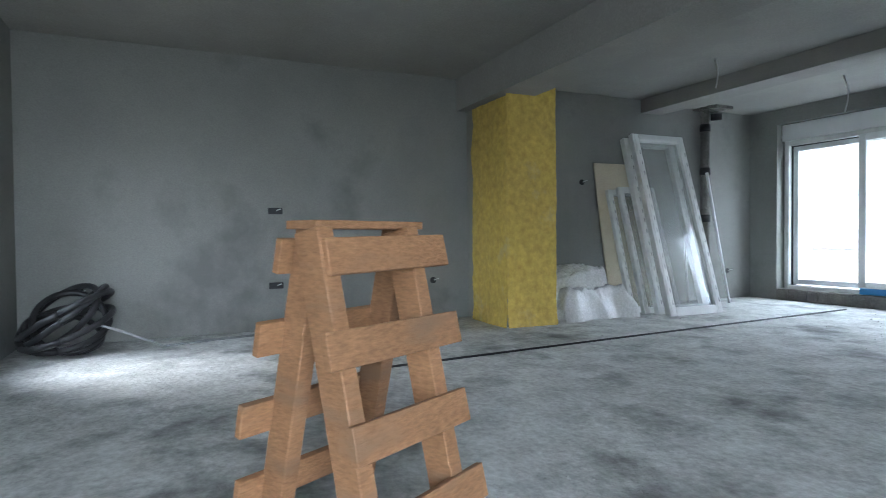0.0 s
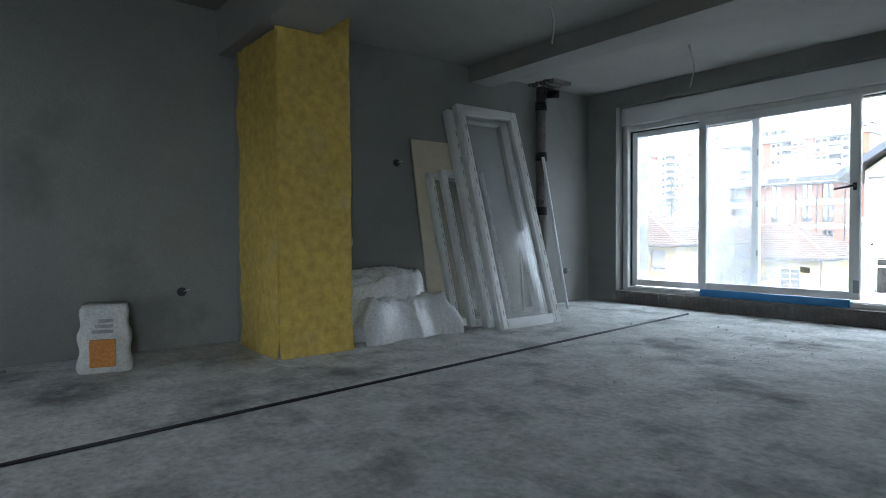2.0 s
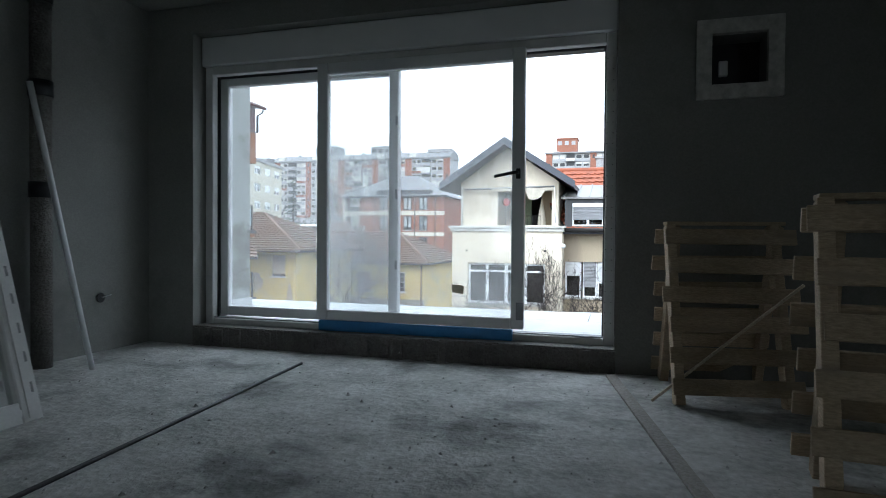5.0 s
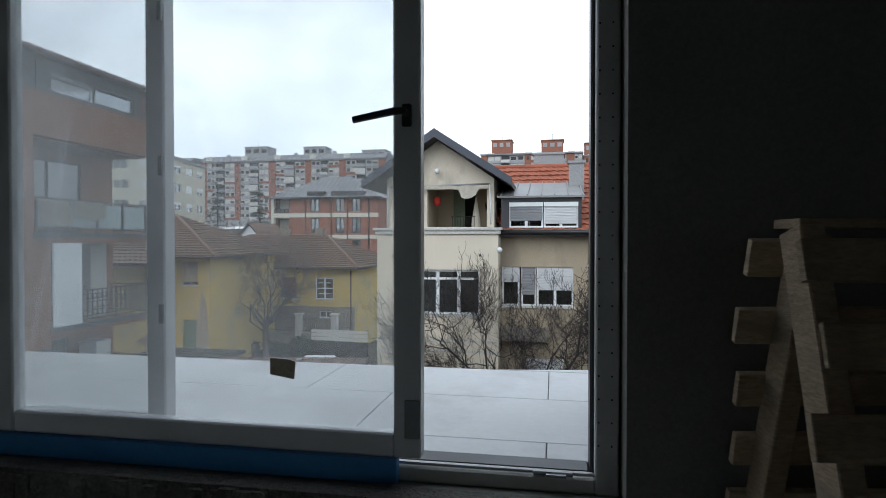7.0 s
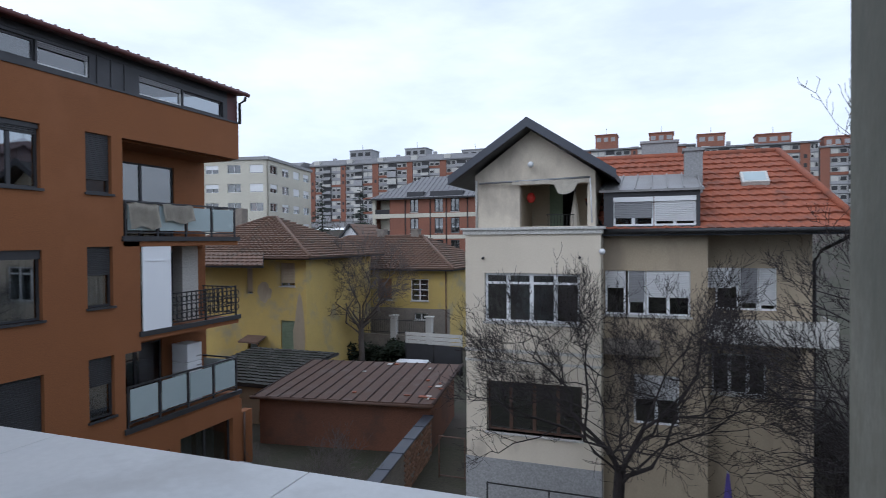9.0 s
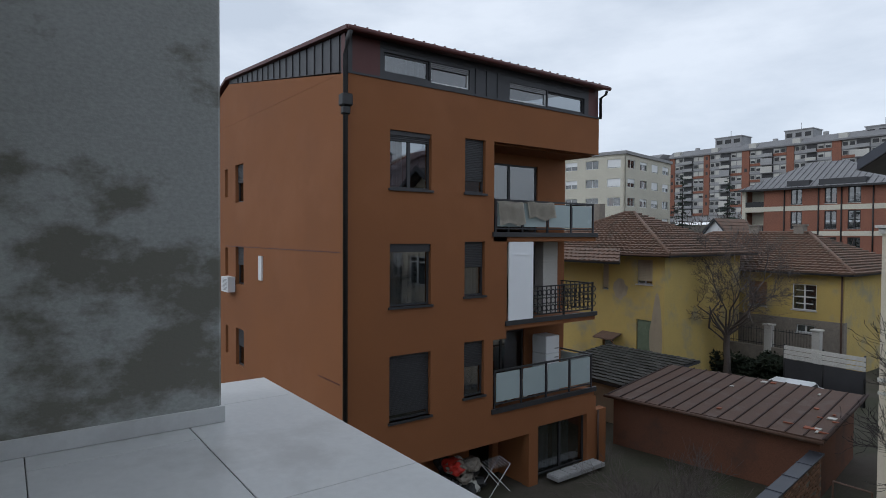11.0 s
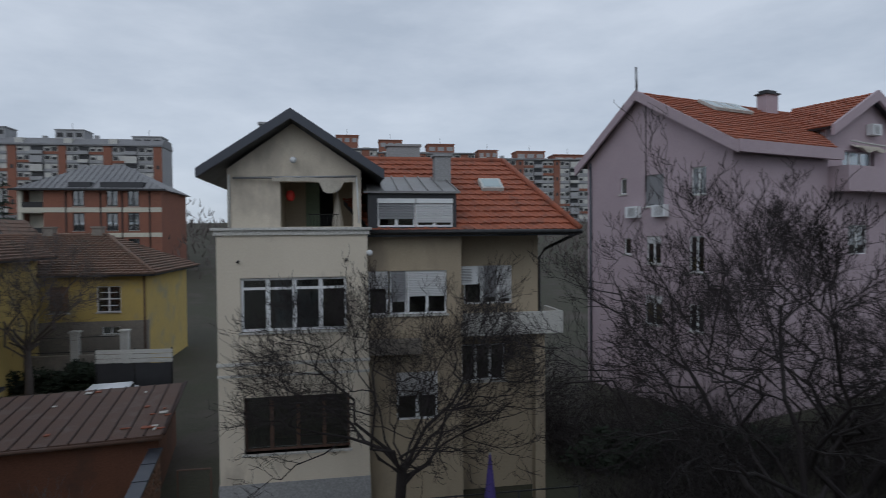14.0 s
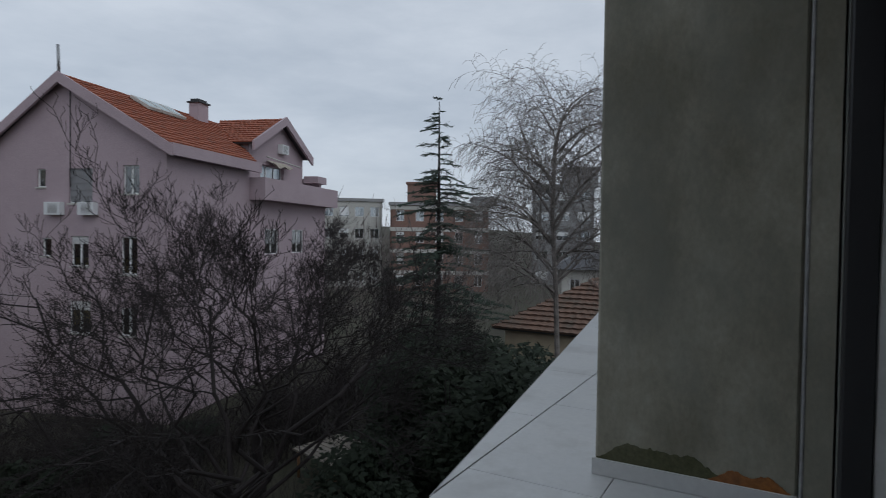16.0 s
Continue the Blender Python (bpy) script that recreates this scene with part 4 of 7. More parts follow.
part("loggia_wall", bm, M["orange"], ob_, "recessed balcony walls")
for z, u0, th in ((0.93, 4.87, 0.2), (-1.75, 5.4, 0.2), (-4.35, 4.87, 0.25)):
    bm = B()
    pbox(bm, F, u0, 9.5, z - th, z, 0.0, 1.5)
    part("balcony_slab", bm, M["orange"], ob_)
    bm = B()
    pbox(bm, F, u0 - 0.06, 9.56, z - 0.06, z + 0.08, -0.06, 0.04)
    part("slab_edge", bm, M["anth"], ob_)
bm = B()
pbox(bm, F, 4.87, 9.6, 3.64, 3.68, 0.3, 1.5)
part("soffit", bm, M["orange"], ob_)
for h in bigs[:1]:
    window(ob_, F, *h, lights=2, fmat="anth", curtain=(0.02, 0.42), sill="anth", inset=0.12, shut=0.1, box_h=0.12, boxmat="anth")
window(ob_, F, *bigs[1], lights=1, fmat="anth", shut=0.0, sill="anth", inset=0.12, curtain=(0.0, 1.0), box_h=0.22, boxmat="anth", glassmat="farglass")
window(ob_, F, *bigs[2], lights=1, fmat="anth", shut=0.93, sill="anth", inset=0.12)
window(ob_, F, *nar[0], lights=1, fmat="anth", shut=0.8, sill="anth", inset=0.12)
window(ob_, F, *nar[1], lights=1, fmat="anth", shut=0.5, sill="anth", inset=0.12, curtain=(0.1, 0.9))
window(ob_, F, *nar[2], lights=1, fmat="anth", shut=0.5, sill="anth", inset=0.12, curtain=(0.0, 1))
for h in endw:
    window(ob_, E, *h, lights=1, fmat="anth" if h[1] - h[0] > 0.5 else "pvc", shut=0.5 if h[1] - h[0] > 0.8 else 0, inset=0.12)
window(ob_, back, *doors[0], lights=2, fmat="anth", inset=0.05, name="balcony_door")
window(ob_, back, *doors[1], lights=2, fmat="anth", inset=0.05, name="balcony_door", curtain=(0.5, 1))
window(ob_, back, *doors[2], lights=2, fmat="anth", inset=0.05, name="balcony_door", curtain=(0, 0.4))
window(ob_, F, 6.8, 9.15, GZ + 0.2, -5.15, lights=2, fmat="anth", inset=0.16, name="terrace_door", curtain=(0.03, 0.34))
bm = B()
lo, hi = [], []
for i in range(23):
    u, w = 7.8 + 0.035 * i, 0.34 + 0.035 * math.sin(i * 1.9)
    lo.append(bm.verts.new(F(u, GZ + 0.22, w))), hi.append(bm.verts.new(F(u, -5.2, w)))
for i in range(22):
    bm.faces.new((lo[i], lo[i + 1], hi[i + 1], hi[i]))
part("curtain", bm, M["lace"], ob_, "patterned lace curtain behind the terrace door")
bm = B()
pbox(bm, F, 7.2, 9.5, GZ + 0.12, GZ + 0.24, -0.5, -0.01)
for k in range(4):
    pbox(bm, F, 7.25 + 0.56 * k, 7.77 + 0.56 * k, GZ + 0.24, GZ + 0.26, -0.48, -0.02)
part("doorstep", bm, M["greyconc"], ob_, "pale tiled doorstep")
pole(ob_, "downpipe", [(9.66, -0.06, 1.9), (9.66, -0.06, 0.12)], 0.04, "rusttin", 6)
# railings
def railing(z, u0, u1, n, h=1.05):
    bm = B()
    pbox(bm, F, u0, u1, z + h - 0.05, z + h, 0.0, 0.06)
    pbox(bm, F, u0, u1, z + 0.1, z + 0.14, 0.01, 0.05)
    pbox(bm, F, u1 - 0.06, u1, z + h - 0.05, z + h, 0.061, 1.45)
    rl = part("railing", bm, M["anth"], ob_, "anthracite steel railing")
    for k in range(n + 1):
        u = u0 + (u1 - u0 - 0.05) * k / n
        bm = B()
        pbox(bm, F, u, u + 0.05, z, z + h - 0.05, 0.005, 0.055)
        part("post", bm, M["anth"], rl)
        if k < n:
            bm = B()
            pbox(bm, F, u + 0.1, u + (u1 - u0) / n - 0.06, z + 0.18, z + h - 0.1, 0.02, 0.035)
            part("glass_panel", bm, M["frost"], rl, "frosted glass balcony panel")
    bm = B()
    pbox(bm, F, u1 - 0.05, u1 - 0.03, z + 0.18, z + h - 0.1, 0.15, 1.4)
    part("glass_panel", bm, M["frost"], rl, "frosted glass balcony panel")
railing(1.0, 4.93, 9.4, 4, 1.0)
railing(-4.27, 4.93, 9.4, 4, 1.15)
# wrought railing and white screen of the middle balcony
bm = B()
pbox(bm, F, 5.48, 6.5, -1.7, 0.72, -0.02, 0.03)
pbox(bm, F, 5.5, 6.48, 0.3, 0.34, -0.035, -0.021)
part("white_screen", bm, M["screen"], ob_, "white plastic balcony screen")
bm = B()
for z in (-1.6, -0.72):
    pbox(bm, F, 6.5, 9.4, z, z + 0.04, 0.0, 0.04)
    pbox(bm, F, 9.36, 9.4, z, z + 0.04, 0.041, 1.45)
for i in range(15):
    u = 6.55 + i * 0.2
    tube(bm, [(u, 0.02, -1.6 - GZ), (u, 0.02, -0.7 - GZ)], 0.02, 5)
    for c, rad in ((-1.4, 0.09), (-1.16, 0.1), (-0.9, 0.085)):
        pts = [(u + 0.1 + rad * math.cos(a), 0.02, c - GZ + rad * math.sin(a)) for a in (math.tau * k / 10 for k in range(11))]
        tube(bm, pts, 0.019, 4)
for i in range(7):
    tube(bm, [(9.38, 0.2 + 0.2 * i, -1.6 - GZ), (9.38, 0.2 + 0.2 * i, -0.7 - GZ)], 0.02, 5)
    pts = [(9.38, 0.1 + 0.2 * i + 0.09 * math.cos(a), -1.16 - GZ + 0.1 * math.sin(a)) for a in (math.tau * k / 10 for k in range(11))]
    tube(bm, pts, 0.019, 4)
for u in (6.53, 7.95, 9.38):
    pbox(bm, F, u - 0.03, u + 0.03, -1.68, -0.66, -0.005, 0.045)
part("wrought_railing", bm, M["dark"], ob_, "black wrought iron scroll railing")
bm = B()
pbox(bm, F, 8.0, 8.7, -1.75, 0.7, 1.0, 1.4)
part("pillar", bm, M["farwhite"], ob_)
# attic
A_ = lambda u, v, w: (u, 0.04 + w, v - GZ)
aw = [(1.12, 2.55, 5.1, 5.62), (2.6, 3.95, 5.06, 5.62), (5.5, 7.1, 5.0, 5.52), (7.15, 8.9, 5.0, 5.5)]
for a in ((0.001, 1.0), (9.1, 9.6)):
    part("attic_corner", panel(B(), *a, 4.922, 5.88, [], A_, 0.2), M["burg"], ob_, "burgundy metal corner cladding")
bm = B()
panel(bm, 1.0, 9.1, 4.922, 5.88, aw, A_, 0.2)
for k in range(3):
    pbox(bm, A_, 4.15 + 0.42 * k, 4.18 + 0.42 * k, 4.93, 5.75, -0.025, 0)
pbox(bm, A_, 1.0, 9.1, 5.7, 5.73, -0.02, 0)
pbox(bm, F, 0.0, 9.62, 4.90, 4.955, -0.03, 0.05)
part("attic_cladding", bm, M["anth"], ob_, "anthracite standing seam cladding")
for i, h in enumerate(aw):
    window(ob_, A_, *h, lights=1, fmat="pvc" if i in (1, 2) else "anth", inset=0.06, bar=0.05, curtain=(0, 1) if i == 0 else None, shut=0.35 if i in (1, 2) else 0, shutmat="shutterg")
bm = B()
prism(bm, [(0.03, 11.93), (0.03, 12.88), (9.4, 13.6), (9.4, 13.5)], "x", 0.02, 0.2)
for k in range(22):
    d = 0.35 + 0.5 * k
    z0, z1 = 11.94 + 1.57 * d / 9.37, 12.88 + 0.7 * d / 9.37
    if z1 - z0 > 0.12:
        box(bm, -0.008, 0.02, d, d + 0.025, z0, z1)
part("gable_cladding", bm, M["anth"], ob_, "anthracite seamed gable cladding")
bm = B()
prism(bm, [(-0.28, 12.88), (-0.28, 12.98), (9.4, 13.72), (15.45, 12.1), (15.45, 12.0), (9.4, 13.62)], "x", -0.12, 9.75)
for k in range(28):
    box(bm, 0.1 + 0.34 * k, 0.14 + 0.34 * k, -0.28, -0.1, 12.98, 13.015)
part("roof", bm, M["burg"], ob_, "burgundy sheet metal roof")
pole(ob_, "gutter", [(-0.1, -0.33, 12.9), (9.75, -0.33, 12.88)], 0.07, "burg")
pole(ob_, "downpipe", [(-0.03, -0.33, 12.85), (-0.05, -0.2, 12.65), (-0.05, -0.09, 12.3), (-0.05, -0.09, 0.0)], 0.065, "dark")
bm = B()
box(bm, -0.19, 0.09, -0.24, 0.03, 11.05, 11.35, bevel=0.03)
box(bm, -0.15, 0.05, -0.19, 0.0, 10.85, 11.06, bevel=0.03)
part("hopper", bm, M["dark"], ob_)
pole(ob_, "downpipe", [(9.62, -0.3, 12.8), (9.65, -0.25, 12.7), (9.62, -0.05, 12.6), (9.62, -0.05, 11.9)], 0.05, "dark")
pole(ob_, "downpipe", [(-0.06, 15.15, 12.1), (-0.06, 15.15, 0.0)], 0.06, "dark")
for u, v in ((9.0, -1.2), (14.6, -0.3), (14.6, -3.2), (14.6, -6.0)):
    air_unit(ob_, E, u, v)
bm = B()
pbox(bm, E, 5.8, 6.1, -0.6, 0.2, -0.06, -0.002)
part("vent_cover", bm, M["white"], ob_)
bm = B()
for z, a, b in ((0.0 + 0.45, 0.3, 9.8), (-2.9, 0.3, 1.6)):
    pbox(bm, E, a, b, z, z + 0.025, -0.006, -0.001)
part("render_joint", bm, M["burg"], ob_)

# things on the balconies
def on(name, label, category, bm, material, group="", smooth=False):
    o = tagged(finish(name, bm, material, smooth), label, category, group)
    o.matrix_world = ob_.matrix_basis
    return o
def cloth(u0, u1, z, drop):
    bm = B()
    n = 14
    rows = []
    for j in range(9):
        s = (j / 8 - 0.4) * drop * 1.6
        row = []
        for i in range(n + 1):
            u = u0 + (u1 - u0) * i / n
            w = 0.03 * math.sin(i * 1.1 + j * 0.25) * (j / 8) + 0.01 * math.sin(i * 2.9)
            y, zz = (-0.085 + w, z - max(0, s)) if s > 0 else (0.09 + w, z - max(0, -s))
            row.append(bm.verts.new((u + 0.02 * math.sin(j) + 0.1 * (j / 8 - 0.4), y, zz + 0.012 - GZ + (0.05 * math.sin(i * 0.6 + u0) * j / 8))))
        rows.append(row)
    for a, b in zip(rows, rows[1:]):
        for i in range(n):
            bm.faces.new((a[i], a[i + 1], b[i + 1], b[i]))
    bmesh.ops.solidify(bm, geom=bm.faces[:], thickness=0.012)
    return bm
on("rug", "beige rug hung over the balcony railing to air", "rug", cloth(5.0, 6.0, 2.0, 0.8), M["cloth"], "airing rugs", True)
on("rug", "folded pale rug hung over the balcony railing", "rug", cloth(6.2, 7.35, 2.0, 0.6), M["cloth"], "airing rugs", True)
fr_ = thing("refrigerator", "white fridge freezer standing on the balcony", "refrigerator", ob_.matrix_basis)
for z0, z1 in ((-4.33, -3.05), (-3.04, -2.45)):
    bm = B()
    box(bm, 7.7, 8.35, 0.55, 1.2, z0 - GZ, z1 - GZ, bevel=0.02)
    part("door" if z0 < -4 else "freezer_door", bm, M["white"], fr_)
for z in (-3.2, -2.9):
    bm = B()
    box(bm, 8.1, 8.3, 0.53, 0.55, z - GZ, z + 0.04 - GZ, bevel=0.006)
    part("handle", bm, M["greyconc"], fr_)
rb = random.Random(9)
for k in range(9):
    bm = B()
    u, s = 5.2 + 0.28 * k, rb.uniform(0.12, 0.25)
    box(bm, u, u + s, 0.3 + rb.random() * 0.5, 0.8 + rb.random() * 0.3, -4.34 - GZ, -4.34 - GZ + rb.uniform(0.3, 0.95), Matrix.Rotation(rb.uniform(-0.03, 0.03), 4, "Z"), bevel=0.01)
    on("storage_box", "cardboard box among the clutter on the balcony", "box", bm, M["board" if k % 2 else "wood"], "balcony clutter")
for k in range(30):
    bm = B()
    bmesh.ops.create_icosphere(bm, subdivisions=3, radius=1.0)
    size = Vector((rb.uniform(0.2, 0.34), rb.uniform(0.18, 0.3), rb.uniform(0.16, 0.26)))
    for v in bm.verts:
        p = v.co * 1.0 + Vector((3.1 * k, 0, 0))
        f = 1 + 0.35 * noise.noise(p * 1.6) + 0.3 * (0.4 - abs(noise.noise(p * 3.2))) + 0.12 * noise.noise(p * 7)
        v.co = Vector((v.co.x * size.x, v.co.y * size.y, max(v.co.z, -0.7) * size.z)) * f
    lvl = 0 if k < 14 else 1 if k < 24 else 2
    bmesh.ops.transform(bm, matrix=Matrix.Translation((3.2 + rb.uniform(0.35 * lvl, 2.0 - 0.3 * lvl), 0.9 + rb.uniform(-0.4, 0.35), 0.27 + 0.36 * lvl)) @ Matrix.Rotation(rb.uniform(0, 6.2), 4, "Z"), verts=bm.verts)
    on("bin_bag", "crumpled full plastic bag in a heap under the balcony", "bag", bm, M["red" if k in (25, 28, 16) else ("rubber", "bag", "rubber", "rubber", "stone")[k % 5]], "heap of bags")
rack = thing("drying_rack", "folding white clothes drying rack beside the bags", "rack", ob_.matrix_basis)
bm = B()
for k in range(8):
    tube(bm, [(4.9 + 0.12 * k, 0.15, 0.85), (4.9 + 0.12 * k, 0.65, 0.95)], 0.01, 4)
for a in ((4.9, 5.74), (5.74, 4.9)):
    tube(bm, [(a[0], 0.15, 0.85), (a[1], 0.15, 0.0)], 0.012, 4), tube(bm, [(a[0], 0.65, 0.95), (a[1], 0.65, 0.0)], 0.012, 4)
part("rods", bm, M["white"], rack)


# ---------------------------------------------------------------- cream house with a gabled loggia
HX, HY = -4.95, 24.2
hs = thing("family_house", "cream rendered house with a gabled loggia and red tiled roof", "house", Matrix.Translation((HX - 0.03, HY, GZ + 0.12)))
L = lambda x, y, z: (x - HX, y - HY, z - GZ)
G = lambda u, v, w: L(u, HY + w, v)
hw = [(-4.36, -1.6, -1.56, -0.13), (-4.32, -1.55, -4.8, -3.3)]
bm = B()
panel(bm, -4.95, -1.03, -5.6, 1.0, hw, G, 0.3)
panel(bm, 0.3, 7.8, GZ, 1.0, [], lambda u, v, w: L(-4.95 + w, HY + u, v), 0.3)
panel(bm, 0.3, 7.8, GZ, 1.0, [], lambda u, v, w: L(-1.03 - w, HY + u, v), 0.3)
part("wall", bm, M["cream"], hs)
bm = B()
panel(bm, -4.97, -1.01, GZ, -5.6, [], lambda u, v, w: G(u, v, w - 0.02), 0.3)
part("plinth", bm, M["greyconc"], hs)
for z0, z1, o in ((1.0, 1.13, 0.06), (1.13, 1.2, 0.12), (-2.45, -2.36, 0.03), (-2.75, -2.68, 0.02)):
    bm = B()
    pbox(bm, G, -4.95 - o, -1.03 + o, z0, z1, -o, 0.28)
    part("cornice", bm, M["farwhite"], hs)
G2 = lambda u, v, w: L(u, HY + 0.12 + w, v)
bm = B()
panel(bm, -4.67, -1.18, 1.2, 2.75, [(-3.32, -1.4, 1.22, 2.42)], G2, 0.2)
q = [(-4.67, 2.75), (-1.18, 2.75), (-2.98, 3.98)]
prism(bm, [(x - HX, z - GZ) for x, z in q], "y", 0.12, 0.32)
panel(bm, 0.33, 7.5, 1.2, 2.75, [], lambda u, v, w: L(-4.67 + w, HY + u, v), 0.2)
panel(bm, 0.33, 7.5, 1.2, 2.75, [], lambda u, v, w: L(-1.18 - w, HY + u, v), 0.2)
part("loggia_wall", bm, M["cream"], hs)
bm = B()
panel(bm, -4.4, -1.4, 1.2, 2.75, [(-2.75, -1.95, 1.25, 2.6)], lambda u, v, w: L(u, HY + 1.9 + w, v), 0.15)
pbox(bm, G2, -3.36, -3.32, 1.2, 2.7, 0.2, 1.75)
pbox(bm, G2, -4.4, -1.4, 1.0, 1.19, 0.21, 1.8)
part("loggia_back", bm, M["ochre"], hs)
bm = B()
pbox(bm, G2, -2.75, -2.35, 1.2, 2.6, 1.7, 1.76)
part("loggia_door", bm, M["oldgreen"], hs, "green painted loggia door")
for x0, x1 in ((-5.3, -2.98), (-2.98, -0.6)):
    s = 1 if x0 < -4 else -1
    e, r = (x0, 2.62) if s > 0 else (x1, 2.62), (-2.98, 4.16)
    slab(hs, "roof", [L(e[0], HY - 0.42, e[1]), L(r[0], HY - 0.42, r[1]), L(r[0], HY + 5.5, r[1]), L(e[0], HY + 5.5, e[1])][::s], 0.16, "anth", "anthracite metal gable roof")
bm = B()
for s, xe in ((1, -5.32), (-1, -0.58)):
    pts = [(xe - HX, 2.46 - GZ), (xe - HX, 2.7 - GZ), (-2.98 - HX, 4.27 - GZ), (-2.98 - HX, 4.0 - GZ)]
    prism(bm, pts, "y", -0.5, -0.43)
part("barge_board", bm, M["bluemetal"], hs, "dark blue-grey barge boards")
window(hs, G, *hw[0], lights=4, fmat="pvc", sill="farwhite", transom=-0.42, inset=0.1, bar=0.07, curtain=(0.3, 0.75))
window(hs, G, *hw[1], lights=4, fmat="rusttin", sill="farwhite", inset=0.2, bar=0.06)
# awning, umbrella, lantern and railing of the loggia
pole(hs, "awning_bar", [L(-4.5, HY - 0.02, 2.5), L(-1.3, HY - 0.06, 2.56)], 0.03, "steel")
pole(hs, "awning_arm", [L(-1.3, HY - 0.05, 2.55), L(-1.25, HY - 0.1, 1.3)], 0.02, "white")
bm = B()
n = 20
rows = []
for j in range(6):
    row = []
    for i in range(n + 1):
        x = -3.5 + 2.2 * i / n
        dr = 0.1 + (0.32 if 11 < i < 17 else 0.05) * math.sin(math.pi * max(0, min(1, (i - 9) / 9)))
        row.append(bm.verts.new(L(x, HY - 0.08 + 0.03 * math.sin(i * 1.3), 2.52 - dr * j / 5)))
    rows.append(row)
for a, b in zip(rows, rows[1:]):
    for i in range(n):
        bm.faces.new((a[i], a[i + 1], b[i + 1], b[i]))
part("awning_cloth", bm, M["cloth"], hs, "sagging beige awning cloth", True)
um = thing("parasol", "closed cream parasol standing in the loggia", "parasol", Matrix.Translation((-1.85, HY + 0.7, 1.2)))
bm = B()
tube(bm, [(0, 0, 0), (0, 0, 1.15)], 0.02, 6)
part("pole", bm, M["steel"], um)
bm = B()
tube(bm, [(0, 0, 0.12), (0, 0, 0.3), (0, 0, 1.1)], [0.16, 0.15, 0.02], 10)
part("canopy", bm, M["cloth"], um)
ln = thing("lantern", "round red paper lantern hanging in the loggia", "lantern", Matrix.Translation((-3.12, HY + 0.6, 2.05)))
bm = B()
tube(bm, [(0, 0, 0.62 * 0), (0, 0, 0.03), (0, 0, 0.15), (0, 0, 0.27), (0, 0, 0.3)], [0.03, 0.09, 0.13, 0.09, 0.03], 12)
part("shade", bm, M["red"], ln, "", True)
bm = B()
tube(bm, [(0, 0, 0.3), (0, 0, 0.65)], 0.006, 4)
part("cord", bm, M["dark"], ln)
bm = B()
for k in range(9):
    tube(bm, [L(-2.55 + 0.09 * k, HY + 0.4, 1.2), L(-2.55 + 0.09 * k, HY + 0.4, 1.55)], 0.008, 4)
tube(bm, [L(-2.6, HY + 0.4, 1.56), L(-1.8, HY + 0.4, 1.56)], 0.012, 4)
part("inner_rail", bm, M["dark"], hs)["kind"] = "stuff"
for x, z in ((-2.95, 2.98), (-0.98, 0.5)):
    bm = B()
    bmesh.ops.create_icosphere(bm, subdivisions=2, radius=0.09)
    bmesh.ops.translate(bm, vec=L(x, HY - 0.1, z), verts=bm.verts)
    part("globe_lamp", bm, M["white"], hs, "white globe wall lamp", True)
for x, z in ((-4.4, 0.32), (-1.6, 0.34)):
    pole(hs, "spout", [L(x, HY + 0.02, z), L(x, HY - 0.09, z - 0.02)], 0.035, "dark")
pole(hs, "downpipe", [L(-4.62, HY + 0.08, 2.6), L(-4.62, HY + 0.08, 1.2)], 0.035, "farwhite")

# right wing
R1 = lambda u, v, w: L(u, 25.0 + w, v)
R2 = lambda u, v, w: L(u, 26.0 + w, v)
rw = [(-0.98, 1.29, -1.32, -0.06), (-0.2, 1.0, -4.4, -3.0)]
rv = [(2.0, 3.55, -1.2, 0.0), (1.9, 3.3, -3.6, -2.45)]
bm = B()
panel(bm, -1.03, 1.73, GZ, 1.0, rw, R1, 0.3)
part("wing_wall", bm, M["ochre"], hs, "ochre weathered wing wall")
bm = B()
panel(bm, 1.73, 4.4, GZ, 1.0, rv, R2, 0.3)
part("recessed_wall", bm, M["ochre"], hs)
bm = B()
panel(bm, 0.3, 1.0, GZ, 1.0, [], lambda u, v, w: L(1.43 + w, 25.0 + u, v), 0.3)
part("return_wall", bm, M["ochre"], hs)
bm = B()
panel(bm, 0.0, 6.8, GZ, 1.0, [], lambda u, v, w: L(4.4 - w, 26.3 + u, v), 0.3)
part("side_wall", bm, M["ochre"], hs)
bm = B()
panel(bm, -4.65, 4.1, GZ, 1.0, [], lambda u, v, w: L(u, 32.0 + w, v), 0.3)
part("rear_wall", bm, M["ochre"], hs)
bm = B()
panel(bm, 1.7, 2.0, GZ, -1.9, [], lambda u, v, w: L(u + 2.2, 24.8 + w, v), 0.3)
part("buttress", bm, M["ochre"], hs)
bm = B()
pbox(bm, R1, 1.7, 4.7, -1.95, -1.75, -0.4, 1.0)
pbox(bm, R1, 1.7, 4.7, -1.75, -1.3, -0.4, -0.3)
pbox(bm, R1, 4.6, 4.7, -1.75, -1.3, -0.3, 1.0)
part("balcony", bm, M["farwhite"], hs, "pale concrete balcony")
window(hs, R1, -0.98, -0.42, -1.32, -0.06, fmat="pvc", shut=0.4, shutmat="shutterw", inset=0.06, sill="farwhite")
window(hs, R1, -0.36, 0.12, -1.32, -0.06, fmat="pvc", shut=0.75, shutmat="shutterg", inset=0.06, sill="farwhite")
window(hs, R1, 0.14, 1.29, -1.32, -0.06, lights=2, fmat="pvc", shut=0.6, shutmat="shutterw", inset=0.06, sill="farwhite")
window(hs, R1, *rw[1], lights=2, fmat="pvc", shut=0.5, shutmat="shutterw", inset=0.06)
window(hs, R2, 2.0, 2.6, -1.2, 0.0, fmat="pvc", shut=0.5, shutmat="shutterw", inset=0.06)
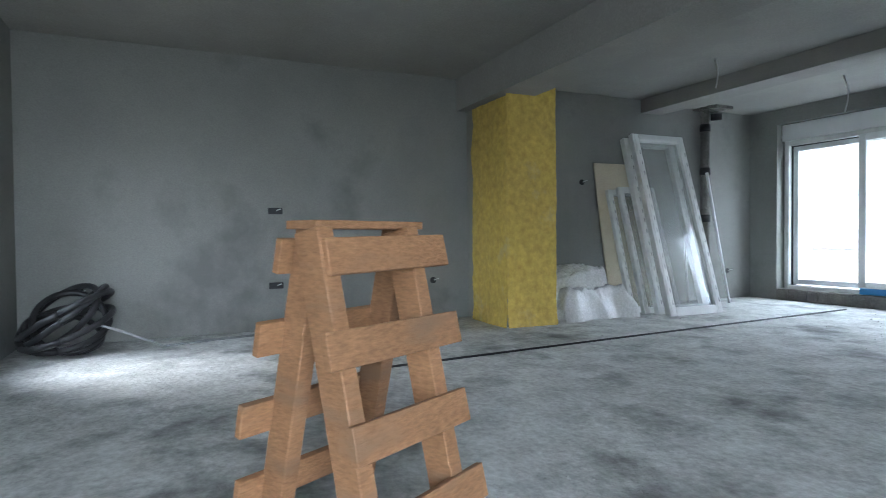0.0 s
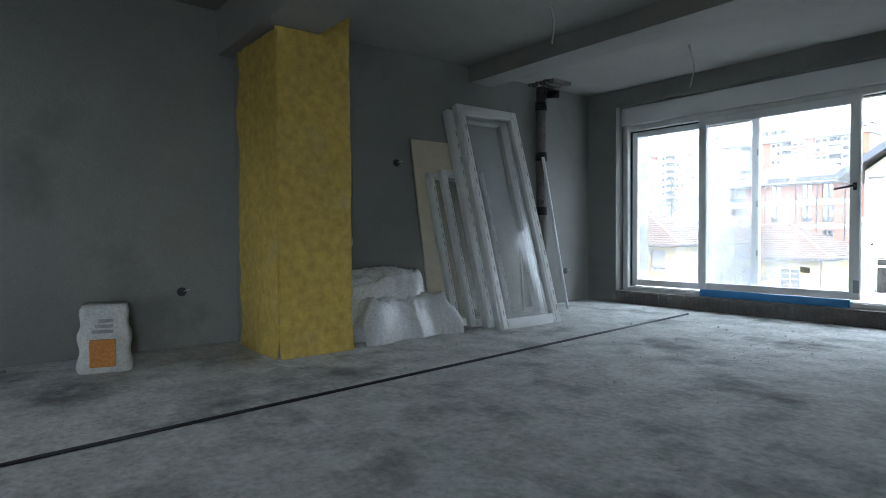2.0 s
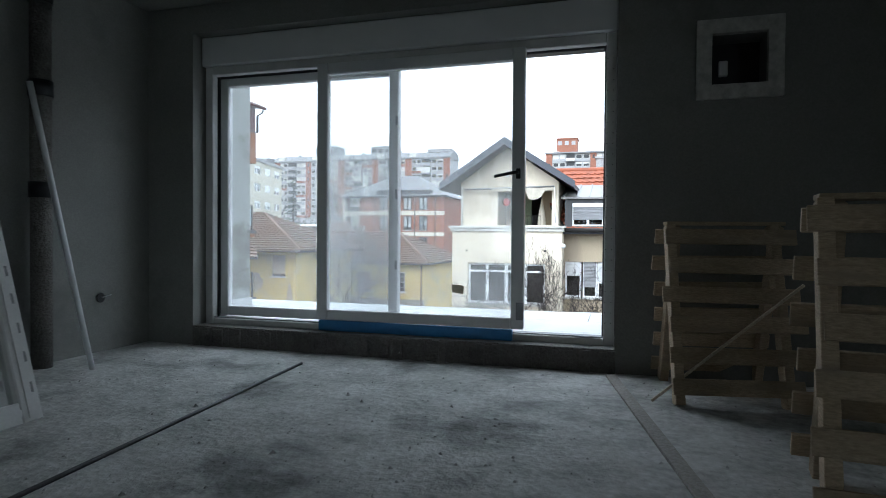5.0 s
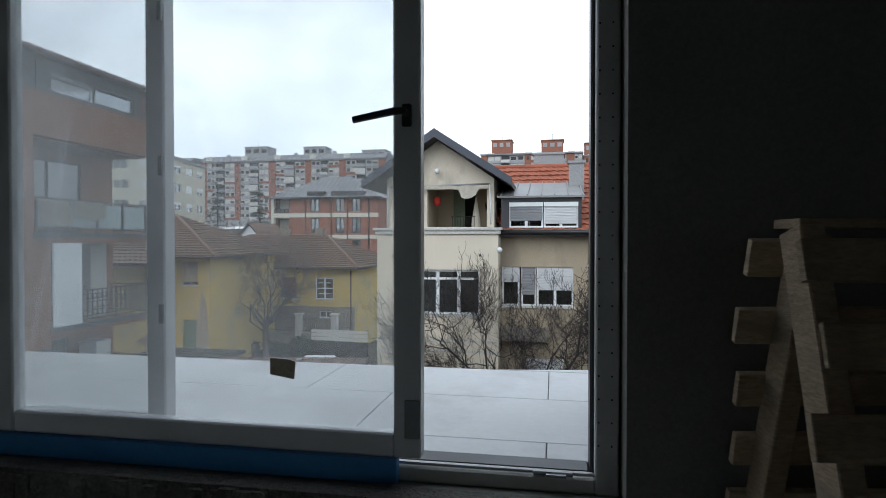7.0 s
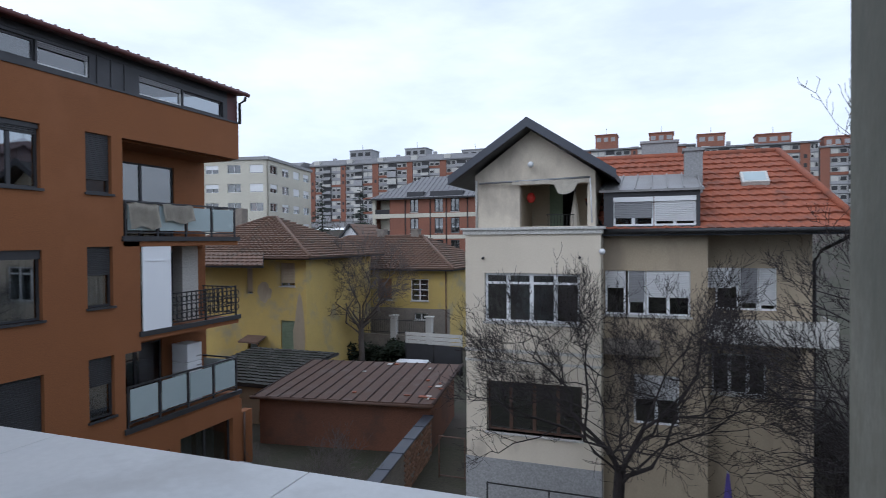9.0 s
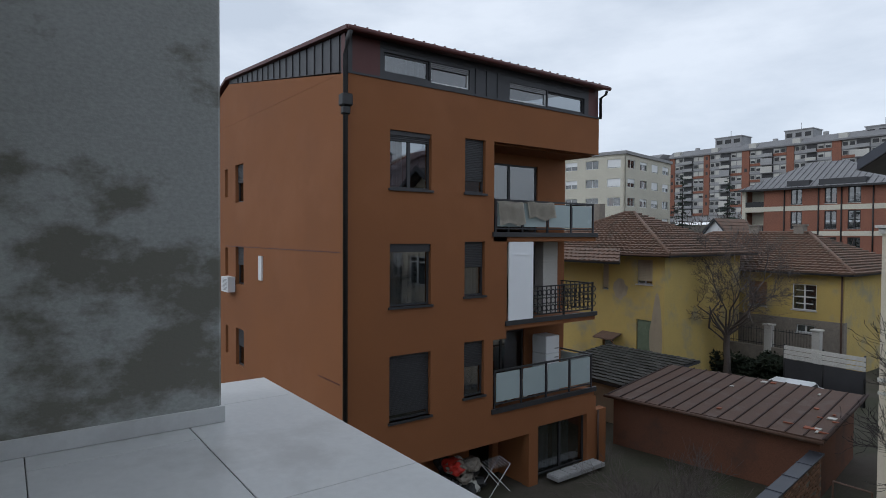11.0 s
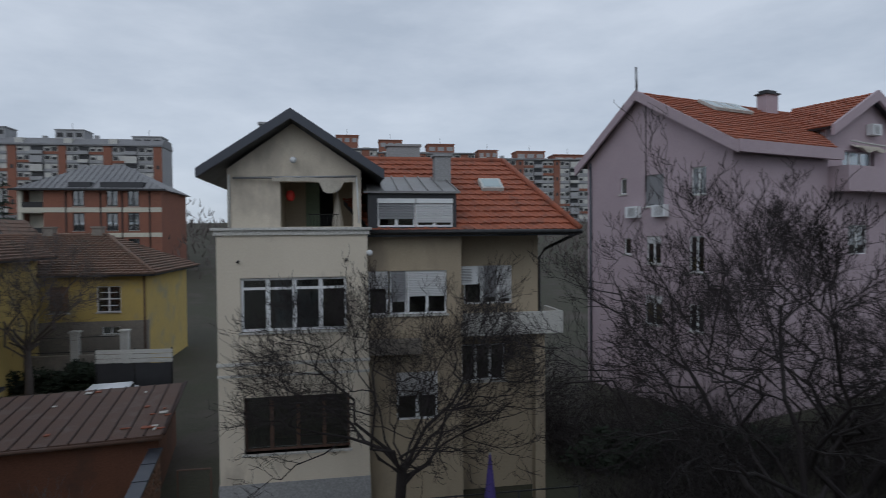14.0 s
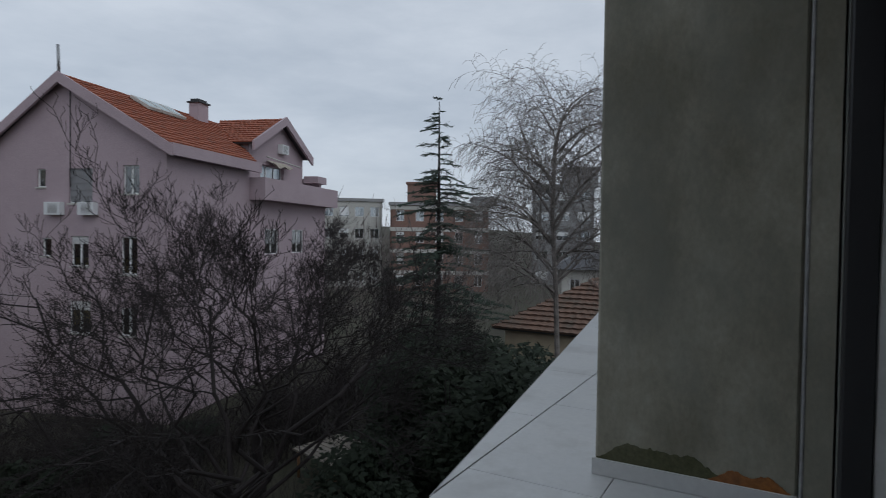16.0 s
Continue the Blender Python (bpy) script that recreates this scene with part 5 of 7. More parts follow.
window(hs, R2, 2.62, 3.1, -1.2, 0.0, fmat="pvc", shut=0.85, shutmat="shutterg", inset=0.06)
window(hs, R2, 3.12, 3.55, -1.2, 0.0, fmat="pvc", shut=0.9, shutmat="shutterw", inset=0.06)
window(hs, R2, *rv[1], lights=3, fmat="pvc", inset=0.06, sill="farwhite")
air_unit(hs, R2, 1.98, -0.55, -0.34)
# flower box
bm = B()
pbox(bm, R1, -1.0, 0.5, -2.4, -2.0, -0.4, -0.05)
part("flower_box", bm, M["stone"], hs)
# tiled roof
EZ, RZ, EY, RY = 1.08, 3.55, 24.55, 28.6
tiles(hs, L(-0.9, EY, EZ), L(5.2, EY, EZ), L(-2.9, RY, RZ), L(4.0, RY, RZ), "redtile", 0.36, 0.26)
tiles(hs, L(5.2, EY, EZ), L(5.2, 32.4, EZ), L(4.0, RY, RZ), L(4.0, RY + 0.3, RZ), "redtile", 0.36, 0.26)
tiles(hs, L(5.2, 32.4, EZ), L(-4.95, 32.4, EZ), L(4.0, RY + 0.2, RZ), L(-2.9, RY + 0.2, RZ), "redtile", 0.5, 0.4)
pole(hs, "ridge", [L(-2.9, RY + 0.1, RZ + 0.05), L(4.0, RY + 0.1, RZ + 0.05)], 0.11, "redtile")
pole(hs, "ridge", [L(4.0, RY, RZ + 0.05), L(5.2, EY, EZ + 0.07)], 0.1, "redtile")
bm = B()
pbox(bm, R1, -1.03, 5.2, 0.93, 1.0, -0.42, 1.5)
part("soffit", bm, M["bluemetal"], hs)
pole(hs, "gutter", [L(-0.95, EY - 0.06, EZ - 0.02), L(5.25, EY - 0.06, EZ - 0.04)], 0.07, "dark")
pole(hs, "downpipe", [L(5.1, EY, 0.98), L(4.6, 25.9, 0.5), L(4.5, 26.2, 0.2), L(4.5, 26.2, GZ)], 0.05, "dark")
# dormer
D = lambda u, v, w: L(u, 24.62 + w, v)
bm = B()
panel(bm, -0.98, 1.52, 1.12, 2.15, [(-0.72, 1.42, 1.2, 2.0)], D, 0.15)
pbox(bm, D, -0.98, -0.9, 1.1, 2.15, 0.15, 2.2)
pbox(bm, D, 1.44, 1.52, 1.1, 2.15, 0.15, 2.0)
part("dormer", bm, M["anth"], hs, "dark clad dormer")
window(hs, D, -0.72, 0.34, 1.2, 2.0, lights=2, fmat="pvc", shut=0.6, shutmat="shutterg", inset=0.03, box_h=0.13)
window(hs, D, 0.36, 1.42, 1.2, 2.0, lights=2, fmat="pvc", shut=0.7, shutmat="shutterw", inset=0.03, box_h=0.13)
slab(hs, "dormer_roof", [L(-1.1, 24.5, 2.2), L(1.62, 24.5, 2.2), L(1.4, 26.9, 2.82), L(-1.1, 26.9, 2.82)], 0.06, "tin", "grey seamed metal dormer roof")
bm = B()
for k in range(7):
    x = -1.0 + 0.42 * k
    q = [L(x, 24.5, 2.205), L(x + 0.03, 24.5, 2.205), L(x + 0.03, 26.85, 2.82), L(x, 26.85, 2.82)]
    lo, hi = [bm.verts.new(p) for p in q], [bm.verts.new((p[0], p[1], p[2] + 0.04)) for p in q]
    bm.faces.new(hi)
    for i in range(4):
        bm.faces.new((lo[i], lo[(i + 1) % 4], hi[(i + 1) % 4], hi[i]))
part("seam", bm, M["tin"], hs)
for x0, x1, y0, y1, z0, z1 in ((1.18, 1.68, 26.3, 26.8, 2.0, 3.42), (-0.1, 1.05, 28.9, 29.5, 2.8, 4.1), (-4.3, -3.9, 28.0, 28.4, 2.5, 4.6)):
    bm = B()
    box(bm, *[a - b for a, b in zip((x0, x1), (HX, HX))], y0 - HY, y1 - HY, z0 - GZ, z1 - GZ)
    box(bm, x0 - HX - 0.05, x1 - HX + 0.05, y0 - HY - 0.05, y1 - HY + 0.05, z1 - GZ, z1 - GZ + 0.08)
    part("chimney", bm, M["greyconc"], hs)
def skylight(t, c, du, dv, nrm):
    c, du, dv, nrm = map(Vector, (c, du, dv, nrm))
    bm = B()
    q = [c - du - dv, c + du - dv, c + du + dv, c - du + dv]
    lo, hi = [bm.verts.new(p + nrm * 0.0) for p in q], [bm.verts.new(p + nrm * 0.14) for p in q]
    bm.faces.new(hi), bm.faces.new(lo[::-1])
    for i in range(4):
        bm.faces.new((lo[i], lo[(i + 1) % 4], hi[(i + 1) % 4], hi[i]))
    w = part("skylight", bm, M["farwhite"], t)
    bm = B()
    bm.faces.new([bm.verts.new(c + (p - c) * 0.8 + nrm * 0.146) for p in q])
    part("pane", bm, M["frost"], w)
sl = Vector((0, RY - EY, RZ - EZ)).normalized()
skylight(hs, L(3.1, 26.9, EZ + (26.9 - EY) * (RZ - EZ) / (RY - EY) + 0.02), (0.36, 0, 0), sl * 0.34, Vector((0, -sl.z, sl.y)))

# ---------------------------------------------------------------- yellow houses
def hip_roof(t, x0, x1, y0, y1, ez, rz, ov, inset, material, row=0.42, col=0.34):
    x0, x1, y0, y1 = x0 - ov, x1 + ov, y0 - ov, y1 + ov
    ym = (y0 + y1) / 2
    a, b = (x0 + inset, ym, rz), (x1 - inset, ym, rz)
    tiles(t, (x0, y0, ez), (x1, y0, ez), a, b, material, row, col, 0.1, 0.045)
    tiles(t, (x1, y0, ez), (x1, y1, ez), b, (b[0], b[1] + 0.05, b[2]), material, row, col, 0.1, 0.045)
    tiles(t, (x0, y1, ez), (x0, y0, ez), (a[0], a[1] + 0.05, a[2]), a, material, row, col, 0.1, 0.045)
    tiles(t, (x1, y1, ez), (x0, y1, ez), b, a, material, row, col, 0.1, 0.045)
    for p, q in (((x0, y0, ez), a), ((x1, y0, ez), b), (a, b)):
        pole(t, "ridge", [(p[0], p[1], p[2] + 0.08), (q[0], q[1], q[2] + 0.08)], 0.1, material, 6)

YX, YY = -18.6, 36.5
y1_ = thing("yellow_house", "old yellow rendered villa with a weathered tiled hip roof", "house", Matrix.Translation((YX, YY, GZ)))
Y = lambda u, v, w: (u - YX, w, v - GZ)
yh = [(-20.35, -19.35, -1.65, -0.3), (-22.75, -22.3, -2.15, -0.5), (-20.35, -19.35, -5.5, -3.65), (-22.7, -21.9, GZ + 0.1, -4.85)]
bm = B()
panel(bm, -29, YX, GZ, 0.0, yh, Y, 0.3)
panel(bm, 0.3, 8.0, GZ, 0.0, [], lambda u, v, w: (-w, u, v - GZ), 0.3)
part("wall", bm, M["yellowwall"], y1_)
hip_roof(y1_, -29 - YX, 0, 0, 8.0, 0.02 - GZ, 2.5 - GZ, 0.75, 5.6, "oldtile")
tiles(y1_, (-10.4, -1.9, 6.6), (-1.5, -1.9, 6.6), (-10.4, -0.4, 7.3), (-2.6, -0.4, 7.3), "oldtile", 0.42, 0.34, 0.06, 0.045, name="lower_roof")
bm = B()
for x in (-10.0, -6.5):
    box(bm, x, x + 0.15, -1.6, -1.45, 0, 6.6)
part("porch_post", bm, M["wood"], y1_)
for k, h in enumerate(yh[:3]):
    window(y1_, Y, *h, lights=1 if k == 1 else 2, fmat="shutterg", inset=0.1, sill=None if k == 1 else "farwhite", shut=0.93, shutmat="oldgreen" if k == 2 else "ochre", slat=0.09)
window(y1_, Y, *yh[3], lights=1, fmat="wood", inset=0.1)
slab(y1_, "porch_roof", [(-4.1, -0.9, 2.15), (-2.75, -0.9, 2.15), (-2.75, 0, 2.4), (-4.1, 0, 2.4)], 0.08, "oldtile", "small tiled canopy over the door")
pole(y1_, "canopy_strut", [(-2.85, -0.85, 2.1), (-2.85, 0.0, 1.3)], 0.04, "wood", 6)
pole(y1_, "gutter", [(-10.4, -0.82, 7.0), (0.75, -0.82, 7.0)], 0.06, "rusttin", 6)
bm = B()
for x, z, w, h, ph in ((-0.45, 2.2, 0.42, 2.3, 0.0), (-2.9, 5.0, 0.5, 0.6, 2.0)):
    ring = []
    for i in range(28):
        a = math.tau * i / 28
        f = 1 + 0.35 * noise.noise(Vector((math.cos(a) * 1.6 + ph, math.sin(a) * 1.6, ph)))
        ring.append(bm.verts.new((min(-0.02, x + w * f * math.cos(a)), -0.005, z + h * f * math.sin(a))))
    bm.faces.new(ring)
part("bare_render_patch", bm, M["ochre"], y1_)
bm = B()
box(bm, -8.0, -7.4, 3.7, 4.3, 8.6, 10.2)
part("chimney", bm, M["stone"], y1_)

ZX, ZY = -27.0, 45.0
y2_ = thing("yellow_house", "low yellow house with a broad weathered tiled hip roof", "house", Matrix.Translation((ZX, ZY, GZ)))
Y2 = lambda u, v, w: (u - ZX, w, v - GZ)
y2w = [(-15.75, -14.45, -3.2, -1.7), (-22.2, -20.9, -3.2, -1.7), (-18.3, -17.2, -3.2, -1.7), (-15.5, -14.5, -4.5, -4.05), (-20.2, -19.3, -4.5, -4.05)]
bm = B()
panel(bm, ZX, -13.05, -3.72, -1.0, y2w[:3], Y2, 0.3)
panel(bm, 0.3, 9.0, GZ, -1.0, [], lambda u, v, w: (13.95 - w, u, v - GZ), 0.3)
panel(bm, 0.3, 9.0, GZ, -1.0, [], lambda u, v, w: (w, u, v - GZ), 0.3)
part("wall", bm, M["yellowwall"], y2_)
bm = B()
panel(bm, ZX - 0.05, -13.0, GZ, -3.72, y2w[3:], lambda u, v, w: Y2(u, v, w - 0.05), 0.35)
part("plinth", bm, M["stone"], y2_)
hip_roof(y2_, 0, 13.95, 0, 9.6, -1.0 - GZ, 1.25 - GZ, 0.65, 4.4, "oldtile")
for k, h in enumerate(y2w):
    window(y2_, Y2, *h, lights=2, fmat="pvc" if k in (0, 3) else "shutterg", inset=0.08, sill="farwhite", transom=(h[2] + h[3]) / 2 if k == 0 else 0.0, curtain=(0, 1) if k == 0 else None, shut=0.9 if k in (1, 2) else 0, shutmat="wood", slat=0.09)
bm = B()
for x0, x1, y0, y1 in ((0.2, 1.1, 0.35, 0.4), (0.2, 1.1, 0.75, 0.8), (0.2, 1.1, 1.12, 1.16)):
    pbox(bm, Y2, y2w[0][0] + x0, y2w[0][0] + x1, -3.2 + y0, -3.2 + y1, 0.07, 0.09)
part("glazing_bar", bm, M["pvc"], y2_)
for x in (6.4, 9.3):
    bm = B()
    box(bm, x, x + 0.6, 4.6, 5.2, 7.4, 8.75)
    box(bm, x - 0.06, x + 0.66, 4.54, 5.26, 8.75, 8.85)
    part("chimney", bm, M["stone"], y2_)
pole(y2_, "downpipe", [(13.85, -0.08, 5.9), (13.85, -0.08, 0)], 0.05, "rusttin")
# iron fence on a low stone wall before it, and the gate to the lane
ff = thing("iron_fence", "wrought iron fence on a low weathered stone wall", "fence", Matrix.Translation((-25.0, 43.0, GZ)))
bm = B()
box(bm, 0, 11.4, -0.15, 0.15, 0, 1.75, bevel=0.03)
part("base_wall", bm, M["stone"], ff)
for z in (1.9, 2.7):
    pole(ff, "rail", [(0, 0, z), (11.4, 0, z)], 0.02, "dark", 4)
meb = bpy.data.meshes.new("bar")
bm = B()
tube(bm, [(0, 0, 1.75), (0, 0, 2.85)], 0.012, 4)
bm.to_mesh(meb)
bm.free()
meb.materials.append(M["dark"])
for k in range(76):
    o = new("bar", meb)
    o.parent = ff
    o.location = (0.1 + 0.15 * k, 0, 0)
for x in (5.6, 8.9, 11.4):
    bm = B()
    box(bm, x - 0.2, x + 0.2, -0.2, 0.2, 0, 2.95, bevel=0.02)
    box(bm, x - 0.27, x + 0.27, -0.27, 0.27, 2.95, 3.05, bevel=0.02)
    part("pillar", bm, M["farwhite"], ff)
lg = thing("lane_gate", "dark sheet metal gate with white boards along its top", "gate", Matrix.Translation((-13.9, 40.0, GZ)) @ Matrix.Rotation(radians(-4), 4, "Z"))
bm = B()
box(bm, 0, 3.6, -0.02, 0.02, 0.1, 1.78)
part("sheet", bm, M["anth"], lg)
for k in range(3):
    bm = B()
    box(bm, -0.05, 3.65, -0.06, -0.03, 1.82 + 0.23 * k, 2.02 + 0.23 * k, bevel=0.004)
    part("board", bm, M["farwhite"], lg)
for x in (-0.05, 1.8, 3.6):
    pole(lg, "post", [(x, 0, 0), (x, 0, 2.55)], 0.05, "dark", 6)

# shed with a rusty sheet roof, garden wall
sh = thing("shed", "brown rendered shed with a rusty sheet metal roof", "shed", Matrix.Translation((-14.25, 26.1, GZ)) @ Matrix.Rotation(radians(8.9), 4, "Z"))
bm = B()
box(bm, 0.15, 6.95, 0.3, 5.1, 0, 1.95)
part("wall", bm, M["shedwall"], sh)
slab(sh, "roof", [(0, 0, 2.05), (7.13, 0, 2.05), (7.3, 5.3, 2.4), (0.15, 5.25, 2.4)], 0.1, "rusttin", "rusty brown seamed roof")
for k in range(15):
    bm = B()
    a, b = Vector((0.05 + 0.5 * k, 0, 2.055)), Vector((0.2 + 0.5 * k, 5.27, 2.405))
    lo = [bm.verts.new(p) for p in (a, a + Vector((0.045, 0, 0)), b + Vector((0.045, 0, 0)), b)]
    hi = [bm.verts.new(v.co + Vector((0, 0, 0.03))) for v in lo]
    bm.faces.new(hi)
    for i in range(4):
        bm.faces.new((lo[i], lo[(i + 1) % 4], hi[(i + 1) % 4], hi[i]))
    part("seam", bm, M["darkrust"], sh)
pole(sh, "gutter", [(-0.05, -0.06, 2.0), (7.1, -0.06, 1.95)], 0.06, "rusttin")
pole(sh, "verge", [(7.15, -0.05, 2.08), (7.32, 5.3, 2.43)], 0.05, "darkrust", 6)
rs = random.Random(5)
for k in range(16):
    bm = B()
    x, y = (rs.uniform(6.4, 7.0), rs.uniform(0.1, 2.5)) if k < 8 else (rs.uniform(3.2, 6.9), rs.uniform(0.5, 5.0))
    z = 2.06 + 0.35 * y / 5.3
    box(bm, x, x + rs.uniform(0.08, 0.3), y, y + rs.uniform(0.06, 0.25), z, z + 0.035, bevel=0.008)
    part("loose_tile", bm, M["redtile" if k % 3 else "farwhite"], sh)
s2 = thing("lean_to", "low lean-to with a mossy dark slate roof", "shed", Matrix.Translation((-19.6, 28.2, GZ)))
bm = B()
box(bm, 0, 4.3, 0.2, 5.0, 0, 1.75)
part("wall", bm, M["ochre"], s2)
tiles(s2, (-0.2, 0, 1.85), (4.5, 0, 1.85), (-0.2, 5.2, 2.35), (4.9, 5.2, 2.35), "mossy", 0.35, 0.35)
gw = thing("garden_wall", "rough brick garden wall with a blue-grey metal coping", "wall", Matrix.Translation((-7.5, 27.4, GZ)) @ Matrix.Rotation(radians(-82.2), 4, "Z"))
bm = B()
box(bm, 0, 6.5, -0.12, 0.12, 0, 1.5)
part("core", bm, M["stone"], gw)
bm = B()
box(bm, -0.05, 6.5, -0.2, 0.2, 1.5, 1.56, bevel=0.01)
for k in range(5):
    box(bm, 1.3 * k, 1.3 * k + 0.03, -0.205, 0.205, 1.56, 1.585)
part("coping", bm, M["bluemetal"], gw)
rs = random.Random(8)
meb = bpy.data.meshes.new("brick")
bm = B()
box(bm, 0, 0.23, 0, 0.03, 0, 0.065, bevel=0.006)
bm.to_mesh(meb)
bm.free()
meb.materials.append(mat("old_brick", (0.30, 0.17, 0.11), (0.22, 0.13, 0.09), 6, 40, 0.9, 0.3, rand=0.3))
for j in range(19):
    for i in range(14):
        if rs.random() < 0.9:
            o = new("brick", meb)
            o.parent = gw
            o.matrix_basis = pose(0.05 + i * 0.245 + (0.12 if j % 2 else 0) + rs.uniform(-0.01, 0.01), 0.115 + rs.uniform(-0.012, 0.012), 0.03 + j * 0.077)

# gate and fences in the garden
gt = thing("garden_gate", "rusty steel garden gate frame", "gate", Matrix.Translation((-6.4, 25.6, GZ)))
bm = B()
for a, b in (((0, 0, 0), (0, 0, 1.5)), ((0.9, 0, 0), (0.9, 0, 1.5)), ((0, 0, 1.5), (0.9, 0, 1.5)), ((0, 0, 0.2), (0.9, 0, 0.2))):
    tube(bm, [a, b], 0.025, 6)
part("gate_frame", bm, M["rusttin"], gt)
fn = thing("garden_fence", "thin steel post and rail fence in front of the house", "fence", Matrix.Translation((-4.0, 23.0, GZ)))
for k in range(6):
    pole(fn, "post", [(k * 1.7, 0, 0), (k * 1.7, 0, 1.3)], 0.03, "dark", 6)
pole(fn, "rail", [(0, 0, 1.28), (8.5, 0, 1.28)], 0.02, "dark", 6)
tb = thing("garden_table", "green plastic garden table by a closed purple parasol", "table", Matrix.Translation((2.2, 22.0, GZ)))
bm = B()
tube(bm, [(0, 0, 0.7), (0, 0, 0.75)], 0.6, 20)
part("tabletop", bm, M["green"], tb)
for a in range(4):
    pole(tb, "leg", [(0.35 * math.cos(a * 1.57 + 0.78), 0.35 * math.sin(a * 1.57 + 0.78), 0), (0.3 * math.cos(a * 1.57 + 0.78), 0.3 * math.sin(a * 1.57 + 0.78), 0.7)], 0.03, "green", 6)
pu = thing("parasol", "closed purple garden parasol on a pole", "parasol", Matrix.Translation((2.0, 22.9, GZ)))
pole(pu, "pole", [(0, 0, 0), (0, 0, 2.4)], 0.025, "steel", 6)
bm = B()
tube(bm, [(0, 0, 1.0), (0, 0, 1.2), (0, 0, 2.35)], [0.17, 0.16, 0.03], 10)
part("canopy", bm, M["purple"], pu)


# ---------------------------------------------------------------- mauve house
pk = thing("mauve_house", "mauve rendered house with a red tiled gable roof", "house", Matrix.Translation((14.0, 29.9, GZ)) @ Matrix.Rotation(radians(17), 4, "Z"))
PG = lambda u, v, w: (w, u, v - GZ)
PS = lambda u, v, w: (u, w, v - GZ)
EV, AP = 4.85, 7.85
pw = [(3.6, 4.8, 2.35, 3.85), (1.3, 2.1, 2.75, 3.95), (3.8, 4.7, -0.35, 0.95), (6.0, 6.45, 3.05, 3.85), (5.7, 6.2, 0.05, 0.85), (1.4, 2.2, -0.65, 0.95), (3.7, 4.8, -3.25, -1.85), (1.4, 2.2, -3.25, -2.05)]
zE, zR = EV - GZ, AP - GZ
bm = B()
panel(bm, 0, 8.9, GZ, EV, pw, PG, 0.3)
prism(bm, [(0, zE), (8.9, zE), (5.0, zR - 0.1)], "x", 0, 0.3)
part("gable_wall", bm, M["pink"], pk)
for nm, a, b, top, pl in (("front_wall", 0.3, 6.4, EV, PS), ("wing_front_wall", 6.4, 16, 3.1, PS), ("rear_wall", 0.3, 16, EV, lambda u, v, w: (u, 8.9 - w, v - GZ)), ("end_wall", 0.3, 8.6, EV, lambda u, v, w: (16 - w, u, v - GZ))):
    bm = B()
    panel(bm, a, b, GZ, top, [(8.0, 9.6, 0.0, 1.4), (11.2, 12.8, 0.0, 1.4)] if nm == "wing_front_wall" else [], pl, 0.3)
    part(nm, bm, M["pink"], pk)
for u in (8.0, 11.2):
    window(pk, PS, u, u + 1.6, 0.0, 1.4, lights=2, fmat="pvc", inset=0.1)
for k, h in enumerate(pw):
    window(pk, PG, *h, lights=2 if h[1] - h[0] > 0.75 else 1, fmat="pvc", inset=0.08, sill="farwhite", shut=0.95 if k in (0,) else 0.3 if k in (2, 6) else 0, shutmat="shutterg" if k == 0 else "shutterw")
tiles(pk, (-0.35, -0.45, zE - 0.12), (6.5, -0.45, zE - 0.12), (-0.35, 5.0, zR), (11.6, 5.0, zR), "redtile", 0.38, 0.28)
tiles(pk, (16, 9.4, zE - 0.12), (-0.35, 9.4, zE - 0.12), (16, 5.0, zR), (-0.35, 5.0, zR), "redtile", 0.5, 0.4)
bm = B()
for a, b in (((-0.55, zE - 0.2), (5.0, zR)), ((9.5, zE - 0.2), (5.0, zR))):
    prism(bm, [(a[0], a[1] - 0.4), (a[0], a[1] + 0.06), (b[0], b[1] + 0.08), (b[0], b[1] - 0.4)], "x", -0.42, -0.3)
part("barge_board", bm, M["pink"], pk, "mauve barge boards")
bm = B()
box(bm, -0.4, 6.6, -0.6, -0.4, zE - 0.55, zE - 0.05)
part("eaves_board", bm, M["pink"], pk)
pole(pk, "flagpole", [(-0.3, 5.0, zR), (-0.3, 5.05, zR + 1.2)], 0.06, "steel")
pole(pk, "downpipe", [(-0.06, 8.6, zE), (-0.06, 8.6, 0)], 0.06, "bluemetal")
pole(pk, "cable", [(-0.03, 4.7, zR - 0.6), (-0.03, 4.7, zE - 1.8)], 0.02, "dark", 4)
nrm = Vector((0, -(zR - zE), 5.45)).normalized()
dv = Vector((0, 5.45, zR - zE + 0.12)).normalized()
for k in range(3):
    c = Vector((3.5 + 0.95 * k, -0.45, zE - 0.12)) + dv * 5.0 + nrm * 0.07
    skylight(pk, c, (0.42, 0, 0), dv * 0.6, nrm)
bm = B()
box(bm, 8.0, 8.9, 4.1, 4.7, zR - 1.2, zR + 0.55)
part("chimney", bm, M["pink"], pk)
bm = B()
box(bm, 7.9, 9.0, 4.0, 4.8, zR + 0.55, zR + 0.63)
box(bm, 8.05, 8.85, 4.15, 4.65, zR + 0.63, zR + 0.78)
part("chimney_cap", bm, M["dark"], pk)
